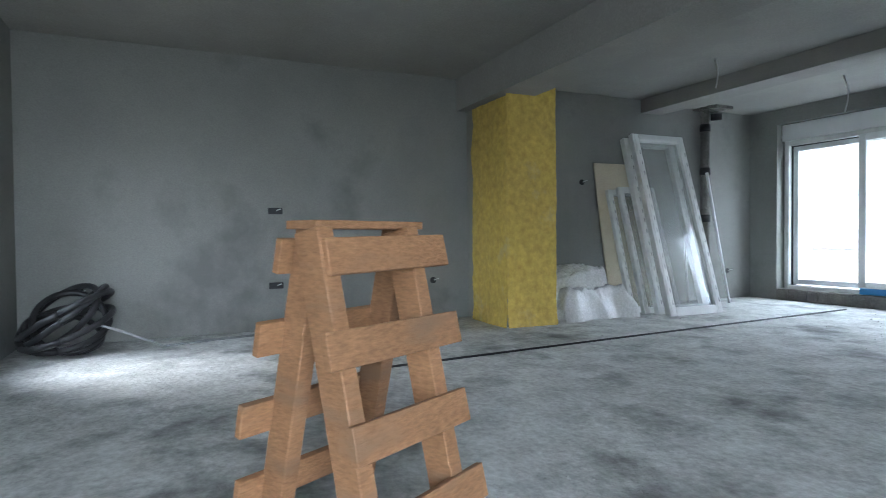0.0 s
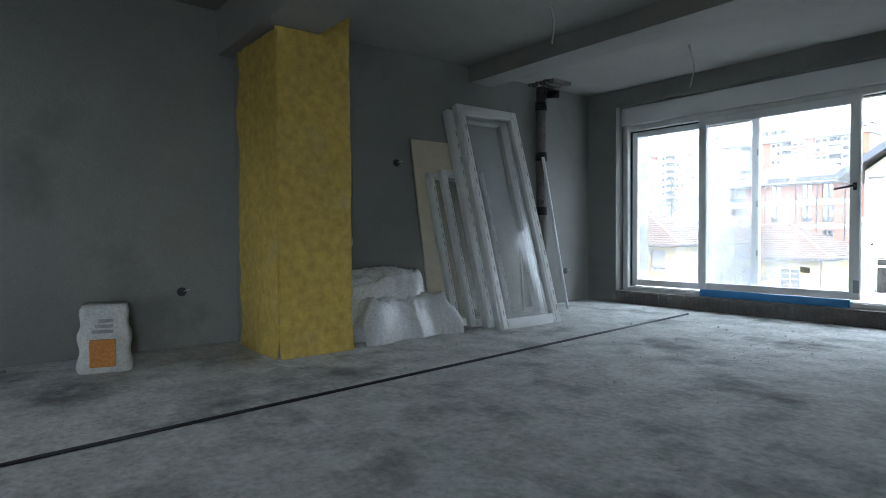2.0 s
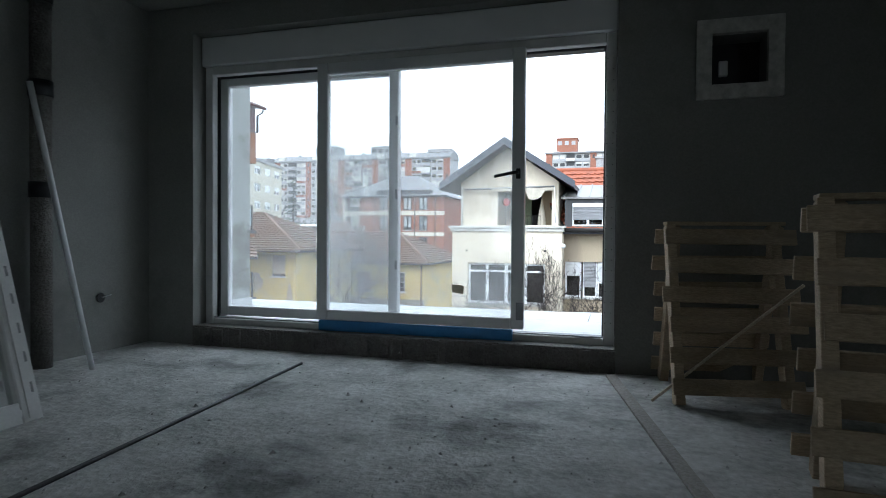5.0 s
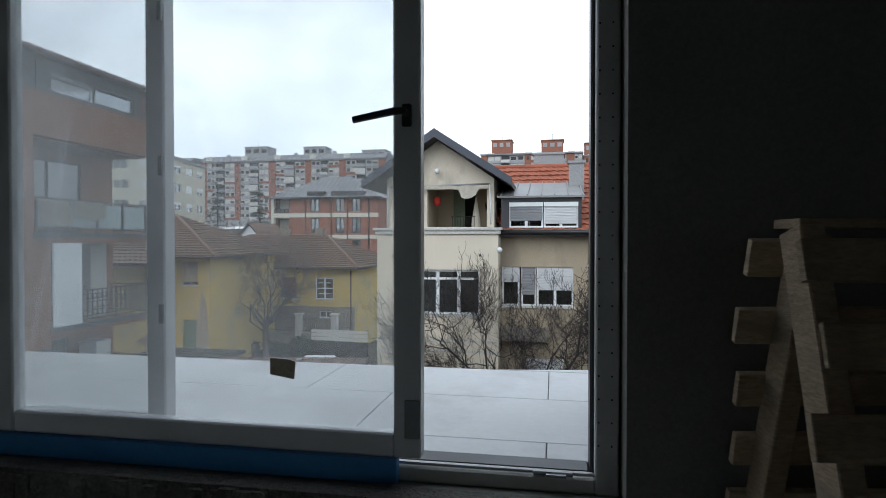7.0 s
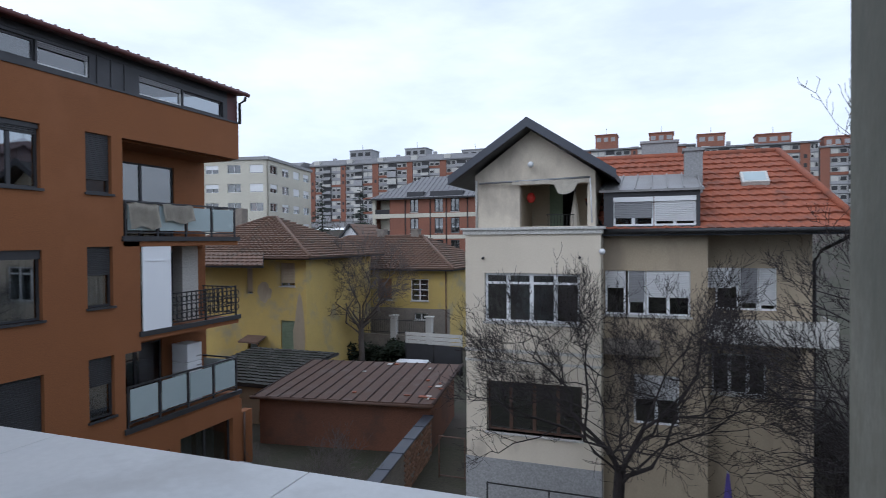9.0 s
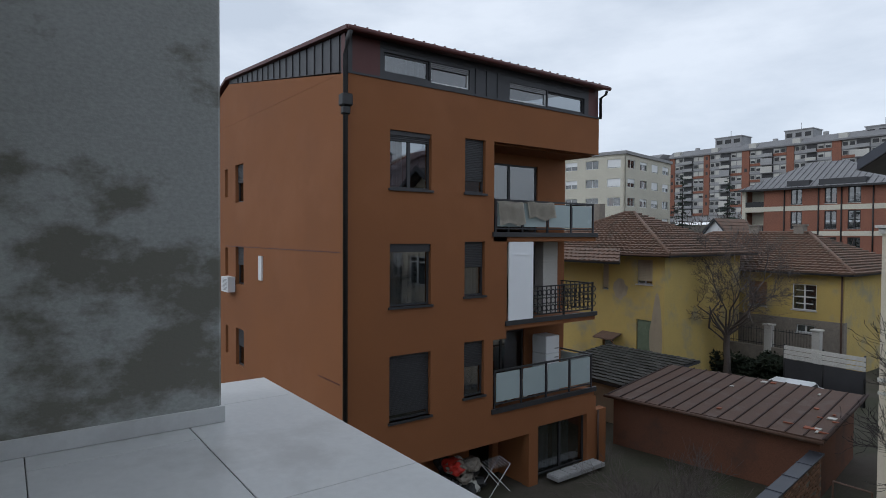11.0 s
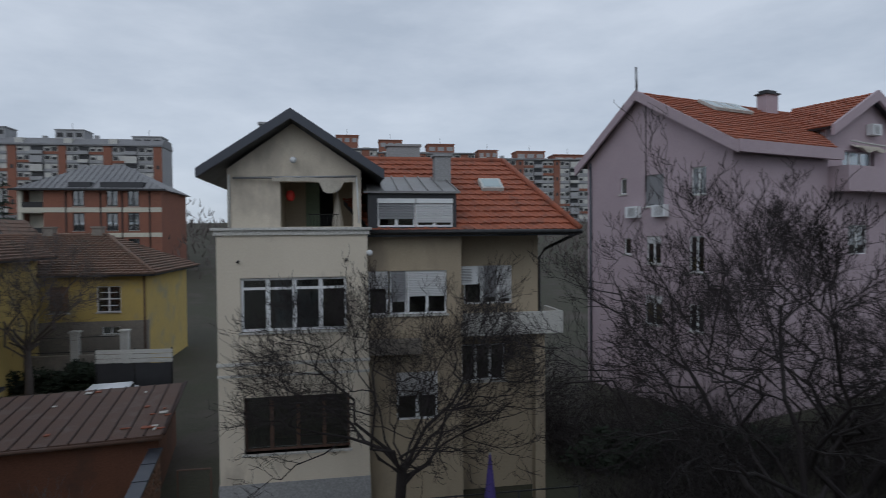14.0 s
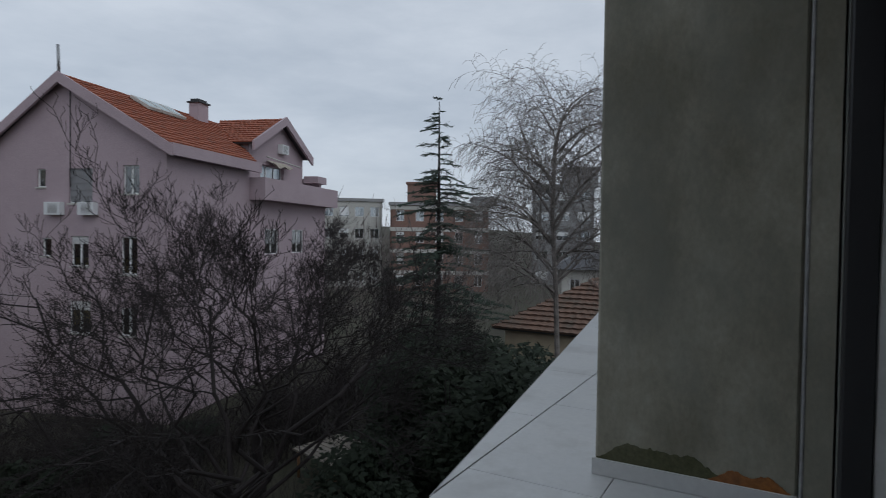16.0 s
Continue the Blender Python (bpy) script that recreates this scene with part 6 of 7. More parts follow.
# gabled wing set back behind a balcony
WG = lambda u, v, w: (u, 1.2 + w, v - GZ)
wE, wR, wx = 13.15, 15.1, 11.65
bm = B()
panel(bm, 8.3, 15.0, 3.1, wE + GZ, [(9.6, 12.4, 3.3, 5.15)], WG, 0.3)
prism(bm, [(8.3, wE), (15.0, wE), (wx, wR - 0.15)], "y", 1.2, 1.5)
part("wing_gable", bm, M["pink"], pk)
bm = B()
panel(bm, 1.5, 4.6, 3.1, wE + GZ, [], lambda u, v, w: (8.3 + w, u, v - GZ), 0.2)
part("wing_cheek", bm, M["tin"], pk)
window(pk, WG, 9.6, 12.4, 3.3, 5.15, lights=3, fmat="pvc", inset=0.2)
tiles(pk, (7.95, 3.1, wE), (7.95, 0.75, wE), (wx, 5.1, wR), (wx, 0.75, wR), "redtile", 0.38, 0.28)
tiles(pk, (15.35, 0.75, wE), (15.35, 3.1, wE), (wx, 0.75, wR), (wx, 5.1, wR), "redtile", 0.38, 0.28)
bm = B()
for a in (7.9, 15.4):
    prism(bm, [(a, wE - 0.45), (a, wE + 0.06), (wx, wR + 0.1), (wx, wR - 0.42)], "y", 0.6, 0.74)
part("wing_barge_board", bm, M["pink"], pk)
bm = B()
pbox(bm, PS, 6.4, 16.0, 2.9, 3.1, -0.9, 1.2)
part("balcony_slab", bm, M["pink"], pk)
bm = B()
pbox(bm, PS, 6.4, 16.0, 3.1, 4.05, -0.9, -0.75)
pbox(bm, PS, 6.4, 6.55, 3.1, 4.05, -0.75, 1.2)
part("balcony_parapet", bm, M["pink"], pk)
bm = B()
pbox(bm, PS, 15.0, 16.4, 4.5, 4.95, 0.1, 1.1)
part("side_eaves", bm, M["pink"], pk)
air_unit(pk, WG, 12.0, 6.0, -0.35)
bm = B()
rows = []
for j in range(6):
    row = []
    for i in range(25):
        f = i / 24
        sag_ = 0.12 + 0.42 * max(0, math.sin(math.pi * f)) ** 1.5 * (0.6 + 0.4 * math.sin(f * 9))
        row.append(bm.verts.new((10.2 + 2.5 * f, 1.15 - 0.5 * j / 5, 12.45 - 0.1 * j / 5 - sag_ * math.sin(math.pi * j / 5 * 0.6))))
    rows.append(row)
for p, q in zip(rows, rows[1:]):
    for i in range(24):
        bm.faces.new((p[i], p[i + 1], q[i + 1], q[i]))
part("awning", bm, M["cloth"], pk, "sagging cream awning", True)
pole(pk, "awning_bar", [(9.3, 0.62, 12.5), (13.6, 0.62, 12.35)], 0.04, "farwhite", 6)
for u, v in ((5.4, 1.85), (3.7, 1.85)):
    air_unit(pk, PG, u, v)

# ---------------------------------------------------------------- farther buildings
def block(name, label, m, W, Dp, H, storeys, cols, wall, band=None, roof="flat", rh=2.0, ww=0.5, wh=0.5, fmat="pvc", side_cols=3, group="", rooftop=0, v0=0.0, bal=()):
    """A plain building: walls with real openings, a window in each, bands, and a flat or hipped roof."""
    t = thing(name, label, "building", m, group)
    sh_ = (H - v0) / storeys
    faces_ = ((lambda u, v, w: (u, w, v), W, cols), (lambda u, v, w: (w, Dp - u, v), Dp, side_cols), (lambda u, v, w: (W - w, u, v), Dp, side_cols))
    bm, bw, bg, bb = B(), B(), B(), B()
    r = random.Random(int(W * 10 + H))
    for pl, wd, nc in faces_:
        holes = []
        cw = wd / nc
        for s in range(storeys):
            for c in range(nc):
                a, z = c * cw + cw * (1 - ww) / 2, v0 + s * sh_ + sh_ * (1 - wh) * 0.55
                holes.append((a, a + cw * ww, z, z + sh_ * wh))
        panel(bm, 0, wd, 0, H, holes, pl, 0.3)
        for k, h in enumerate(holes):
            b = 0.06 if W < 40 else 0.12
            for q in ((h[0], h[0] + b, h[2], h[3]), (h[1] - b, h[1], h[2], h[3]), (h[0], h[1], h[2], h[2] + b), (h[0], h[1], h[3] - b, h[3]), ((h[0] + h[1]) / 2 - b / 2, (h[0] + h[1]) / 2 + b / 2, h[2], h[3])):
                pbox(bw, pl, *q, 0.12, 0.18)
            sft = r.choice((0, 0, 0.3, 0.5, 0.9))
            if sft:
                pbox(bw, pl, h[0], h[1], h[3] - (h[3] - h[2]) * sft, h[3], 0.1, 0.115)
            pbox(bg, pl, h[0], h[1], h[2], h[3], 0.2, 0.21)
            if (k % nc) in bal and pl is faces_[0][0]:
                pbox(bb, pl, h[0] - cw * 0.1, h[1] + cw * 0.1, h[2] - sh_ * 0.18, h[2] + sh_ * 0.2, -1.1, -1.0)
                pbox(bb, pl, h[0] - cw * 0.1, h[1] + cw * 0.1, h[2] - sh_ * 0.2, h[2] - sh_ * 0.14, -1.1, 0)
    part("wall", bm, M[wall], t)
    w_ = part("window_frames", bw, M[fmat], t)
    part("panes", bg, M["farglass"], t)
    for o in t.children:
        if o.name.startswith(("window_frames", "panes")):
            o["kind"] = "stuff"
    if bal:
        part("balcony", bb, M["farwhite"], t)["kind"] = "stuff"
    else:
        bb.free()
    if band:
        for s in range(1, storeys + 1):
            z = v0 + s * sh_
            bm = B()
            box(bm, -0.06, W + 0.06, -0.06, Dp, z - 0.6, z - 0.05)
            part("band", bm, M[band], t)
    bm = B()
    if roof == "hip":
        o = 0.7
        p = [(-o, -o, H), (W + o, -o, H), (W + o, Dp + o, H), (-o, Dp + o, H)]
        i = min(W, Dp) * 0.42
        a, b = (i, Dp / 2, H + rh), (W - i, Dp / 2, H + rh)
        vs = [bm.verts.new(q) for q in (*p, a, b)]
        for f in ((0, 1, 5, 4), (1, 2, 5), (2, 3, 4, 5), (3, 0, 4), (3, 2, 1, 0)):
            bm.faces.new([vs[k] for k in f])
        part("roof", bm, M["anth"], t)
        bm = B()
        for k in range(int(W / 0.8)):
            x = 0.8 * k
            f = min(1, min(x, W - x) / i)
            tube(bm, [(x, -o, H + 0.03), (x, -o + (Dp / 2 + o) * max(0.05, f), H + rh * max(0.05, f) + 0.03)], 0.05, 4)
        part("roof_seams", bm, M["anth"], t)
    else:
        box(bm, -0.25, W + 0.25, -0.25, Dp + 0.25, H, H + 0.45)
        part("roof", bm, M["greyconc"], t)
        for k in range(rooftop):
            x = W * (k + 0.5) / rooftop + r.uniform(-2, 2)
            bm = B()
            hh = r.uniform(0.9, 2.2) if k % 3 else 3.2
            ww_ = r.uniform(1.5, 4) if k % 3 else min(9, W / rooftop * 0.6)
            box(bm, x, x + ww_, 2, Dp - 2, H + 0.45, H + hh)
            box(bm, x - 0.2, x + ww_ + 0.2, 1.8, Dp - 1.8, H + hh, H + hh + 0.3)
            part("rooftop_hut", bm, M[wall if k % 3 == 0 else "greyconc"], t)
    return t

BX, BYY, BZ = -44.1, 95.0, -3.6
bb_ = thing("brick_building", "red brick apartment building with pale bands and dark roof", "building", Matrix.Translation((BX, BYY, BZ)))
BP = lambda u, v, w: (u, w, v - BZ)
bwin = [(u, u + 1.45, v0, v1) for v0, v1 in ((5.45, 7.55), (2.1, 4.5), (-1.3, 1.0)) for u in (6.7, 10.9, 13.6)]
bm = B()
panel(bm, 3.1, 17.9, BZ, 7.6, [(a0, a1, c0, c1) for a0, a1, c0, c1 in bwin], BP, 0.3)
panel(bm, 0.3, 13, BZ, 7.6, [], lambda u, v, w: (17.9 - w, u, v - BZ), 0.3)
panel(bm, 0.3, 13, BZ, 7.6, [], lambda u, v, w: (w, u, v - BZ), 0.3)
part("wall", bm, M["farbrick"], bb_)
for h in bwin:
    window(bb_, BP, *h, lights=2, fmat="blackpvc", inset=0.12, sill="farwhite", bar=0.12)
for z0, z1 in ((4.6, 5.25), (1.2, 1.8), (-2.2, -1.6)):
    bm = B()
    pbox(bm, BP, 0.0, 17.95, z0, z1, -0.06, 0.02)
    part("band", bm, M["palewall"], bb_)
    bm = B()
    pbox(bm, BP, 0.5, 3.1, z0 - 0.1, z0 + 0.1, 0.0, 2.0)
    part("loggia_slab", bm, M["palewall"], bb_)
    bm = B()
    pbox(bm, BP, 0.5, 3.1, z1 - 0.1, z1 + 0.75, 0.0, 0.1)
    part("loggia_rail", bm, M["dark"], bb_)
bm = B()
pbox(bm, BP, 0.0, 0.5, BZ, 7.6, -0.02, 0.5)
part("corner_pillar", bm, M["palewall"], bb_)
bm = B()
pbox(bm, BP, 0.5, 3.1, BZ, 7.6, 2.0, 2.2)
part("loggia_back", bm, M["palewall"], bb_)
for u in (5.9, 10.2, 12.9, 16.4):
    pole(bb_, "downpipe", [(u, -0.1, 11.1), (u, -0.1, 0)], 0.09, "dark", 5)
bm = B()
p = [(-0.7, -0.7, 11.2), (18.6, -0.7, 11.2), (18.6, 13.7, 11.2), (-0.7, 13.7, 11.2)]
vs_ = [bm.verts.new(q) for q in (*p, (6.8, 6.5, 15.3), (11.2, 6.5, 15.3))]
for f in ((0, 1, 5, 4), (1, 2, 5), (2, 3, 4, 5), (3, 0, 4), (3, 2, 1, 0)):
    bm.faces.new([vs_[k] for k in f])
part("roof", bm, M["roofgrey"], bb_, "dark grey seamed hip roof")
bm = B()
pbox(bm, BP, -0.8, 18.7, 7.5, 7.75, -0.85, -0.6)
part("gutter", bm, M["dark"], bb_)
bm = B()
for k in range(24):
    x = -0.3 + 0.8 * k
    f = min(1, min((x + 0.7) / 7.5, (18.6 - x) / 7.4))
    tube(bm, [(x, -0.7, 11.25), (x, -0.7 + 7.2 * max(0.04, f), 11.25 + 4.1 * max(0.04, f))], 0.05, 4)
part("roof_seams", bm, M["anth"], bb_)["kind"] = "stuff"
for u0, u1 in ((6.2, 9.0), (10.2, 15.6)):
    bm = B()
    pbox(bm, BP, u0, u1, 7.55, 8.7, -0.1, 3.0)
    part("dormer", bm, M["anth"], bb_)
block("pale_building", "weathered pale concrete apartment building with white windows", Matrix.Translation((-67.2, 77.2, -3.8)) @ Matrix.Rotation(radians(11.5), 4, "Z"), 14, 17, 16.7, 6, 4, "palewall", None, "flat", 1, 0.6, 0.45, side_cols=4)

def far_block(label, m, W, H, attic, huts, seed, storey=2.75):
    """A long far apartment house: brick piers, grey bays with windows or balconies, a sloping attic and lift huts."""
    t = thing("apartment_block", label, "building", m, "far apartment blocks")
    r = random.Random(seed)
    wall, bays, white, dark, rail = B(), B(), B(), B(), B()
    F_ = lambda u, v, w: (u, w, v)
    n = int(H / storey)
    pbox(bays, F_, 0, W, 0, H, 0.3, 12)
    u = 0.0
    k = 0
    while u < W - 1:
        wd = min((2.4, 4.2, 3.4, 4.6)[k % 4] * r.uniform(0.85, 1.15), W - u)
        kind = ("pier", "win", "balc", "win")[k % 4]
        for f in range(n):
            z = H - storey * (f + 1)
            if kind == "pier":
                pbox(wall, F_, u, u + wd, z, z + storey, -0.2, 0.3)
                if r.random() < 0.5:
                    pbox(dark, F_, u + wd * 0.35, u + wd * 0.7, z + 0.9, z + 2.1, -0.24, -0.19)
            elif kind == "win":
                pbox(wall if r.random() < 0.25 else rail, F_, u, u + wd, z, z + 0.85, 0.0, 0.3)
                for q in range(2):
                    a_, b_ = u + wd * (0.06 + 0.48 * q), u + wd * (0.46 + 0.48 * q)
                    pbox(white, F_, a_, b_, z + 0.9, z + 2.35, 0.1, 0.3)
                    lo = r.choice((0.0, 0.0, 0.4, 0.9))
                    if lo < 0.8:
                        pbox(dark, F_, a_ + 0.15, b_ - 0.15, z + 1.02, z + 2.22 - lo, 0.05, 0.11)
            else:
                pbox(dark, F_, u + 0.1, u + wd - 0.1, z + 0.3, z + storey - 0.25, 0.2, 0.31)
                pbox(white if r.random() < 0.4 else rail, F_, u, u + wd, z + 0.1, z + (2.2 if r.random() < 0.2 else 1.1), -0.9, -0.75)
                pbox(rail, F_, u, u + wd, z - 0.05, z + 0.12, -0.9, 0.3)
        u += wd
        k += 1
    for nm, bm, mt in (("brick_pier", wall, "farbrick"), ("bay_wall", bays, "fargrey"), ("window_frame", white, "farwhite"), ("pane", dark, "blackpvc"), ("parapet", rail, "fargrey")):
        part(nm, bm, M[mt], t)["kind"] = "stuff"
    bm = B()
    prism(bm, [(-0.6, H), (-0.6, H + 0.5), (2.6, H + attic), (10, H + attic), (12, H)], "x", -0.3, W + 0.3)
    part("attic_roof", bm, M["roofgrey"], t)
    for q in range(int(W / 7)):
        x = 2 + 7 * q + r.uniform(-1, 1)
        bm = B()
        if q % 2:
            box(bm, x, x + 1.3, 3.5, 4.6, H + attic, H + attic + r.uniform(0.6, 1.5))
            part("chimney", bm, M["fargrey"], t)
        else:
            box(bm, x, x + 2.4, -0.3, 2.4, H + 0.5, H + attic * 0.85)
            part("roof_window", bm, M["farwhite"], t)
    for x0, x1, top in huts:
        bm = B()
        box(bm, x0, x1, 2, 9, H + 0.2, top)
        box(bm, x0 - 0.25, x1 + 0.25, 1.75, 9.25, top, top + 0.3)
        h_ = part("lift_hut", bm, M["farbrick" if seed > 1 else "fargrey"], t)
        bm = B()
        for q in range(3):
            w_ = (x1 - x0) / 3
            box(bm, x0 + w_ * q + 0.5, x0 + w_ * (q + 1) - 0.5, 1.94, 1.99, top - 2.2, top - 0.8)
        part("vent_opening", bm, M["fargrey" if seed > 1 else "blackpvc"], h_)["kind"] = "stuff"
        pole(t, "aerial", [((x0 + x1) / 2, 4, top), ((x0 + x1) / 2, 4, top + 2.6)], 0.07, "dark", 4)
    return t
far_block("long far brick apartment block with a grey attic roof", Matrix.Translation((-133, 215, 6.5)), 73.5, 24.2, 2.7, [(17, 26.5, 30.0), (41, 49.5, 29.4), (64, 73, 27.6)], 1)
far_block("grey far apartment block behind the trees", Matrix.Translation((-190, 212, 4)), 54, 26.5, 2.4, [(30, 38, 30.5)], 1.5)
far_block("long far brick apartment block with brick lift huts", Matrix.Translation((-24.5, 216, 4.5)) @ Matrix.Rotation(radians(-1), 4, "Z"), 35, 26.4, 0.9, [(3.5, 10.5, 31.9), (21, 28.5, 31.4)], 3)
far_block("long far brick apartment block with brick lift huts", Matrix.Translation((10.8, 215, 4.0)) @ Matrix.Rotation(radians(-1), 4, "Z"), 34, 25.6, 0.9, [(0.5, 8.5, 30.4), (17.5, 27, 29.2)], 4)
far_block("long far brick apartment block with brick lift huts", Matrix.Translation((45.0, 214, 3.0)) @ Matrix.Rotation(radians(-1.5), 4, "Z"), 44, 24.8, 0.9, [(1.5, 8.5, 28.2), (15.5, 26, 28.0), (29.5, 41, 26.9)], 5)
cg = thing("white_cottage", "small white gabled cottage with a dark tiled roof", "house", Matrix.Translation((-36.0, 70, -5.2)))
bm = B()
prism(bm, [(0, 0), (3.4, 0), (3.4, 6.2), (1.7, 8.1), (0, 6.2)], "y", 0, 6)
part("wall", bm, M["white"], cg)
for q in (((-0.3, -0.4, 5.9), (-0.3, 6.4, 5.9), (1.7, -0.4, 8.2), (1.7, 6.4, 8.2)), ((3.7, 6.4, 5.9), (3.7, -0.4, 5.9), (1.7, 6.4, 8.2), (1.7, -0.4, 8.2))):
    tiles(cg, *q, "oldtile", 0.5, 0.4)
bm = B()
tube(bm, [(0.2, -0.3, 6.1), (0.15, -0.35, 6.12)], [0.5, 0.46], 14)
part("satellite_dish", bm, M["farwhite"], cg)
# beyond the trees to the east
block("brick_building", "low orange brick building behind the bare trees", Matrix.Translation((68.2, 56, -7)) @ Matrix.Rotation(radians(-60), 4, "Z"), 14, 12, 12.3, 4, 5, "brickfar", "farwhite", "flat", 1, 0.4, 0.5, rooftop=2)
block("grey_block", "grey apartment block far behind the birch", Matrix.Translation((91.6, 43.6, -7)) @ Matrix.Rotation(radians(-72), 4, "Z"), 10, 14, 16.3, 5, 3, "greyconc", None, "flat", 1, 0.6, 0.45, rooftop=1)
block("grey_block", "pale low block far behind the bare trees", Matrix.Translation((66, 66.9, -7)) @ Matrix.Rotation(radians(-51), 4, "Z"), 9, 12, 13, 4, 4, "farwhite", None, "flat", 1, 0.6, 0.45)
block("white_house", "white house with a dark roof behind the birch", Matrix.Translation((40.9, 22.1, -7)) @ Matrix.Rotation(radians(-73), 4, "Z"), 5, 7, 5.8, 2, 2, "farwhite", None, "hip", 1.4, 0.3, 0.45)
lr = thing("low_roofed_house", "low house with a broad brown tiled roof", "house", Matrix.Translation((25.5, 12.2, GZ)))
bm = B()
box(bm, 0.4, 9.6, 0.4, 7.6, 0, 3.6)
part("wall", bm, M["ochre"], lr)
hip_roof(lr, 0.4, 9.6, 0.4, 7.6, 3.6, 5.9, 0.5, 3.0, "oldtile", 0.5, 0.4)
# west, past the end of the orange house
block("street_building", "pale street building with open galleries across the road", Matrix.Translation((-60, 7, -7.5)) @ Matrix.Rotation(radians(90), 4, "Z"), 22, 10, 11.3, 4, 7, "farwhite", "greyconc", "flat", 1, 0.62, 0.6, bal=(1, 2, 4, 5))
bm = B()
box(bm, -48, -36, -60, 60, GZ + 0.1, GZ + 0.15)
struct("road", bm, M["asphalt"], "narrow asphalt street", "road")
def car(m, paint, label):
    t = thing("parked_car", label, "car", m, "parked cars")
    bm = B()
    prism(bm, [(-2.1, 0.35), (2.1, 0.35), (2.1, 0.75), (1.9, 0.9), (1.0, 0.97), (0.45, 1.42), (-1.1, 1.45), (-1.75, 1.0), (-2.1, 0.9)], "y", -0.85, 0.85)
    bmesh.ops.bevel(bm, geom=bm.edges[:], offset=0.06, segments=2, affect="EDGES")
    part("body", bm, M[paint], t, "", True)
    for s in (-1, 1):
        bm = B()
        prism(bm, [(0.85, 1.0), (0.4, 1.36), (-1.0, 1.38), (-1.5, 1.02)], "y", s * 0.84, s * 0.862)
        part("side_window", bm, M["rubber"], t)
        for x in (-1.3, 1.3):
            bm = B()
            tube(bm, [(x, s * 0.7, 0.32), (x, s * 0.88, 0.32)], 0.32, 18)
            w = part("tyre", bm, M["rubber"], t)
            bm = B()
            tube(bm, [(x, s * 0.87, 0.32), (x, s * 0.89, 0.32)], 0.2, 14)
            part("rim", bm, M["steel"], w)
    return t
car(Matrix.Translation((-44.5, 17.5, GZ + 0.15)) @ Matrix.Rotation(radians(80), 4, "Z"), "carpaint", "dark blue car parked in the street")
car(Matrix.Translation((-41.0, 21.5, GZ + 0.15)) @ Matrix.Rotation(radians(85), 4, "Z"), "steel", "grey car parked in the street")
car(Matrix.Translation((-47.0, 24.0, GZ + 0.15)) @ Matrix.Rotation(radians(85), 4, "Z"), "red", "red car parked in the street")
car(Matrix.Translation((-12.0, 36.4, GZ + 0.12)) @ Matrix.Rotation(radians(98), 4, "Z"), "white", "white car parked behind the shed")


# ---------------------------------------------------------------- trees
def branches(seed, base, height, spread, levels=5, r0=0.16, trunk=0.25, up=0.35, droop=0.0, kids=(5, 5, 5, 4, 4), twig_len=0.5, wild=0.35, r_min=0.004, limb=(0.32, 0.5)):
    """Tapered trunk and limbs. Gives (trunk verts, faces), (limb verts, faces)."""
    r = random.Random(seed)
    sets = [([], []), ([], [])]

    def grow(p, d, length, rad, lvl):
        n = 5 if lvl < 2 else 4 if lvl < levels - 1 else 3
        sides = 8 if lvl == 0 else 5 if lvl == 1 else 3
        pts, rads, dirs = [p], [rad], [d]
        for i in range(n):
            k = Vector((r.gauss(0, 1), r.gauss(0, 1), r.gauss(0, 0.8))) * wild * (0.45 if lvl == 0 else 0.8)
            d = (d + k * 0.45 + Vector((0, 0, up * 0.12 - droop * lvl * 0.1))).normalized()
            p = p + d * length / n
            pts.append(p), dirs.append(d)
            rads.append(max(r_min, rad * (1 - (0.45 if lvl < levels - 1 else 0.75) * (i + 1) / n)))
        vs, fs = sets[0 if lvl == 0 else 1]
        b = len(vs)
        for q, rr, dd in zip(pts, rads, dirs):
            u = dd.orthogonal().normalized()
            v = dd.cross(u)
            vs.extend(tuple(q + (u * math.cos(a) + v * math.sin(a)) * rr) for a in (math.tau * j / sides for j in range(sides)))
        for i in range(n):
            for j in range(sides):
                a0, a1 = b + i * sides + j, b + i * sides + (j + 1) % sides
                fs.append((a0, a1, a1 + sides, a0 + sides))
        if lvl >= levels:
            return
        m = kids[min(lvl, len(kids) - 1)]
        for c in range(m):
            f = 0.35 + 0.65 * (c + r.random()) / m if lvl else 0.55 + 0.45 * (c + r.random()) / m
            i = min(n - 1, int(f * n))
            q = pts[i].lerp(pts[i + 1], f * n - i)
            side = dirs[i].orthogonal().normalized()
            side.rotate(Matrix.Rotation(r.random() * math.tau, 3, dirs[i]))
            nd = (dirs[i] * (0.55 if lvl else 0.45) + side * (0.75 if lvl else spread) + Vector((0, 0, up * 0.5))).normalized()
            grow(q, nd, length * r.uniform(0.5, 0.78) if lvl else height * r.uniform(*limb), max(r_min, rads[i] * (r.uniform(0.5, 0.8) if lvl < 2 else r.uniform(0.42, 0.62))), lvl + 1)
        if lvl:
            grow(pts[-1], dirs[-1], length * 0.6, rads[-1], lvl + 1)

    grow(Vector((0, 0, 0)), Vector((0.05, 0.03, 1)).normalized(), height * trunk, r0, 0)
    return sets


def bare_tree(name, label, m, seed, material="bark", **kw):
    t = thing(name, label, "tree", m)
    for nm, (vs, fs) in zip(("trunk", "crown"), branches(seed, m, **kw)):
        me = bpy.data.meshes.new(nm)
        me.from_pydata(vs, [], fs)
        me.materials.append(M[material])
        o = new(nm, me)
        o.parent = t
    return t

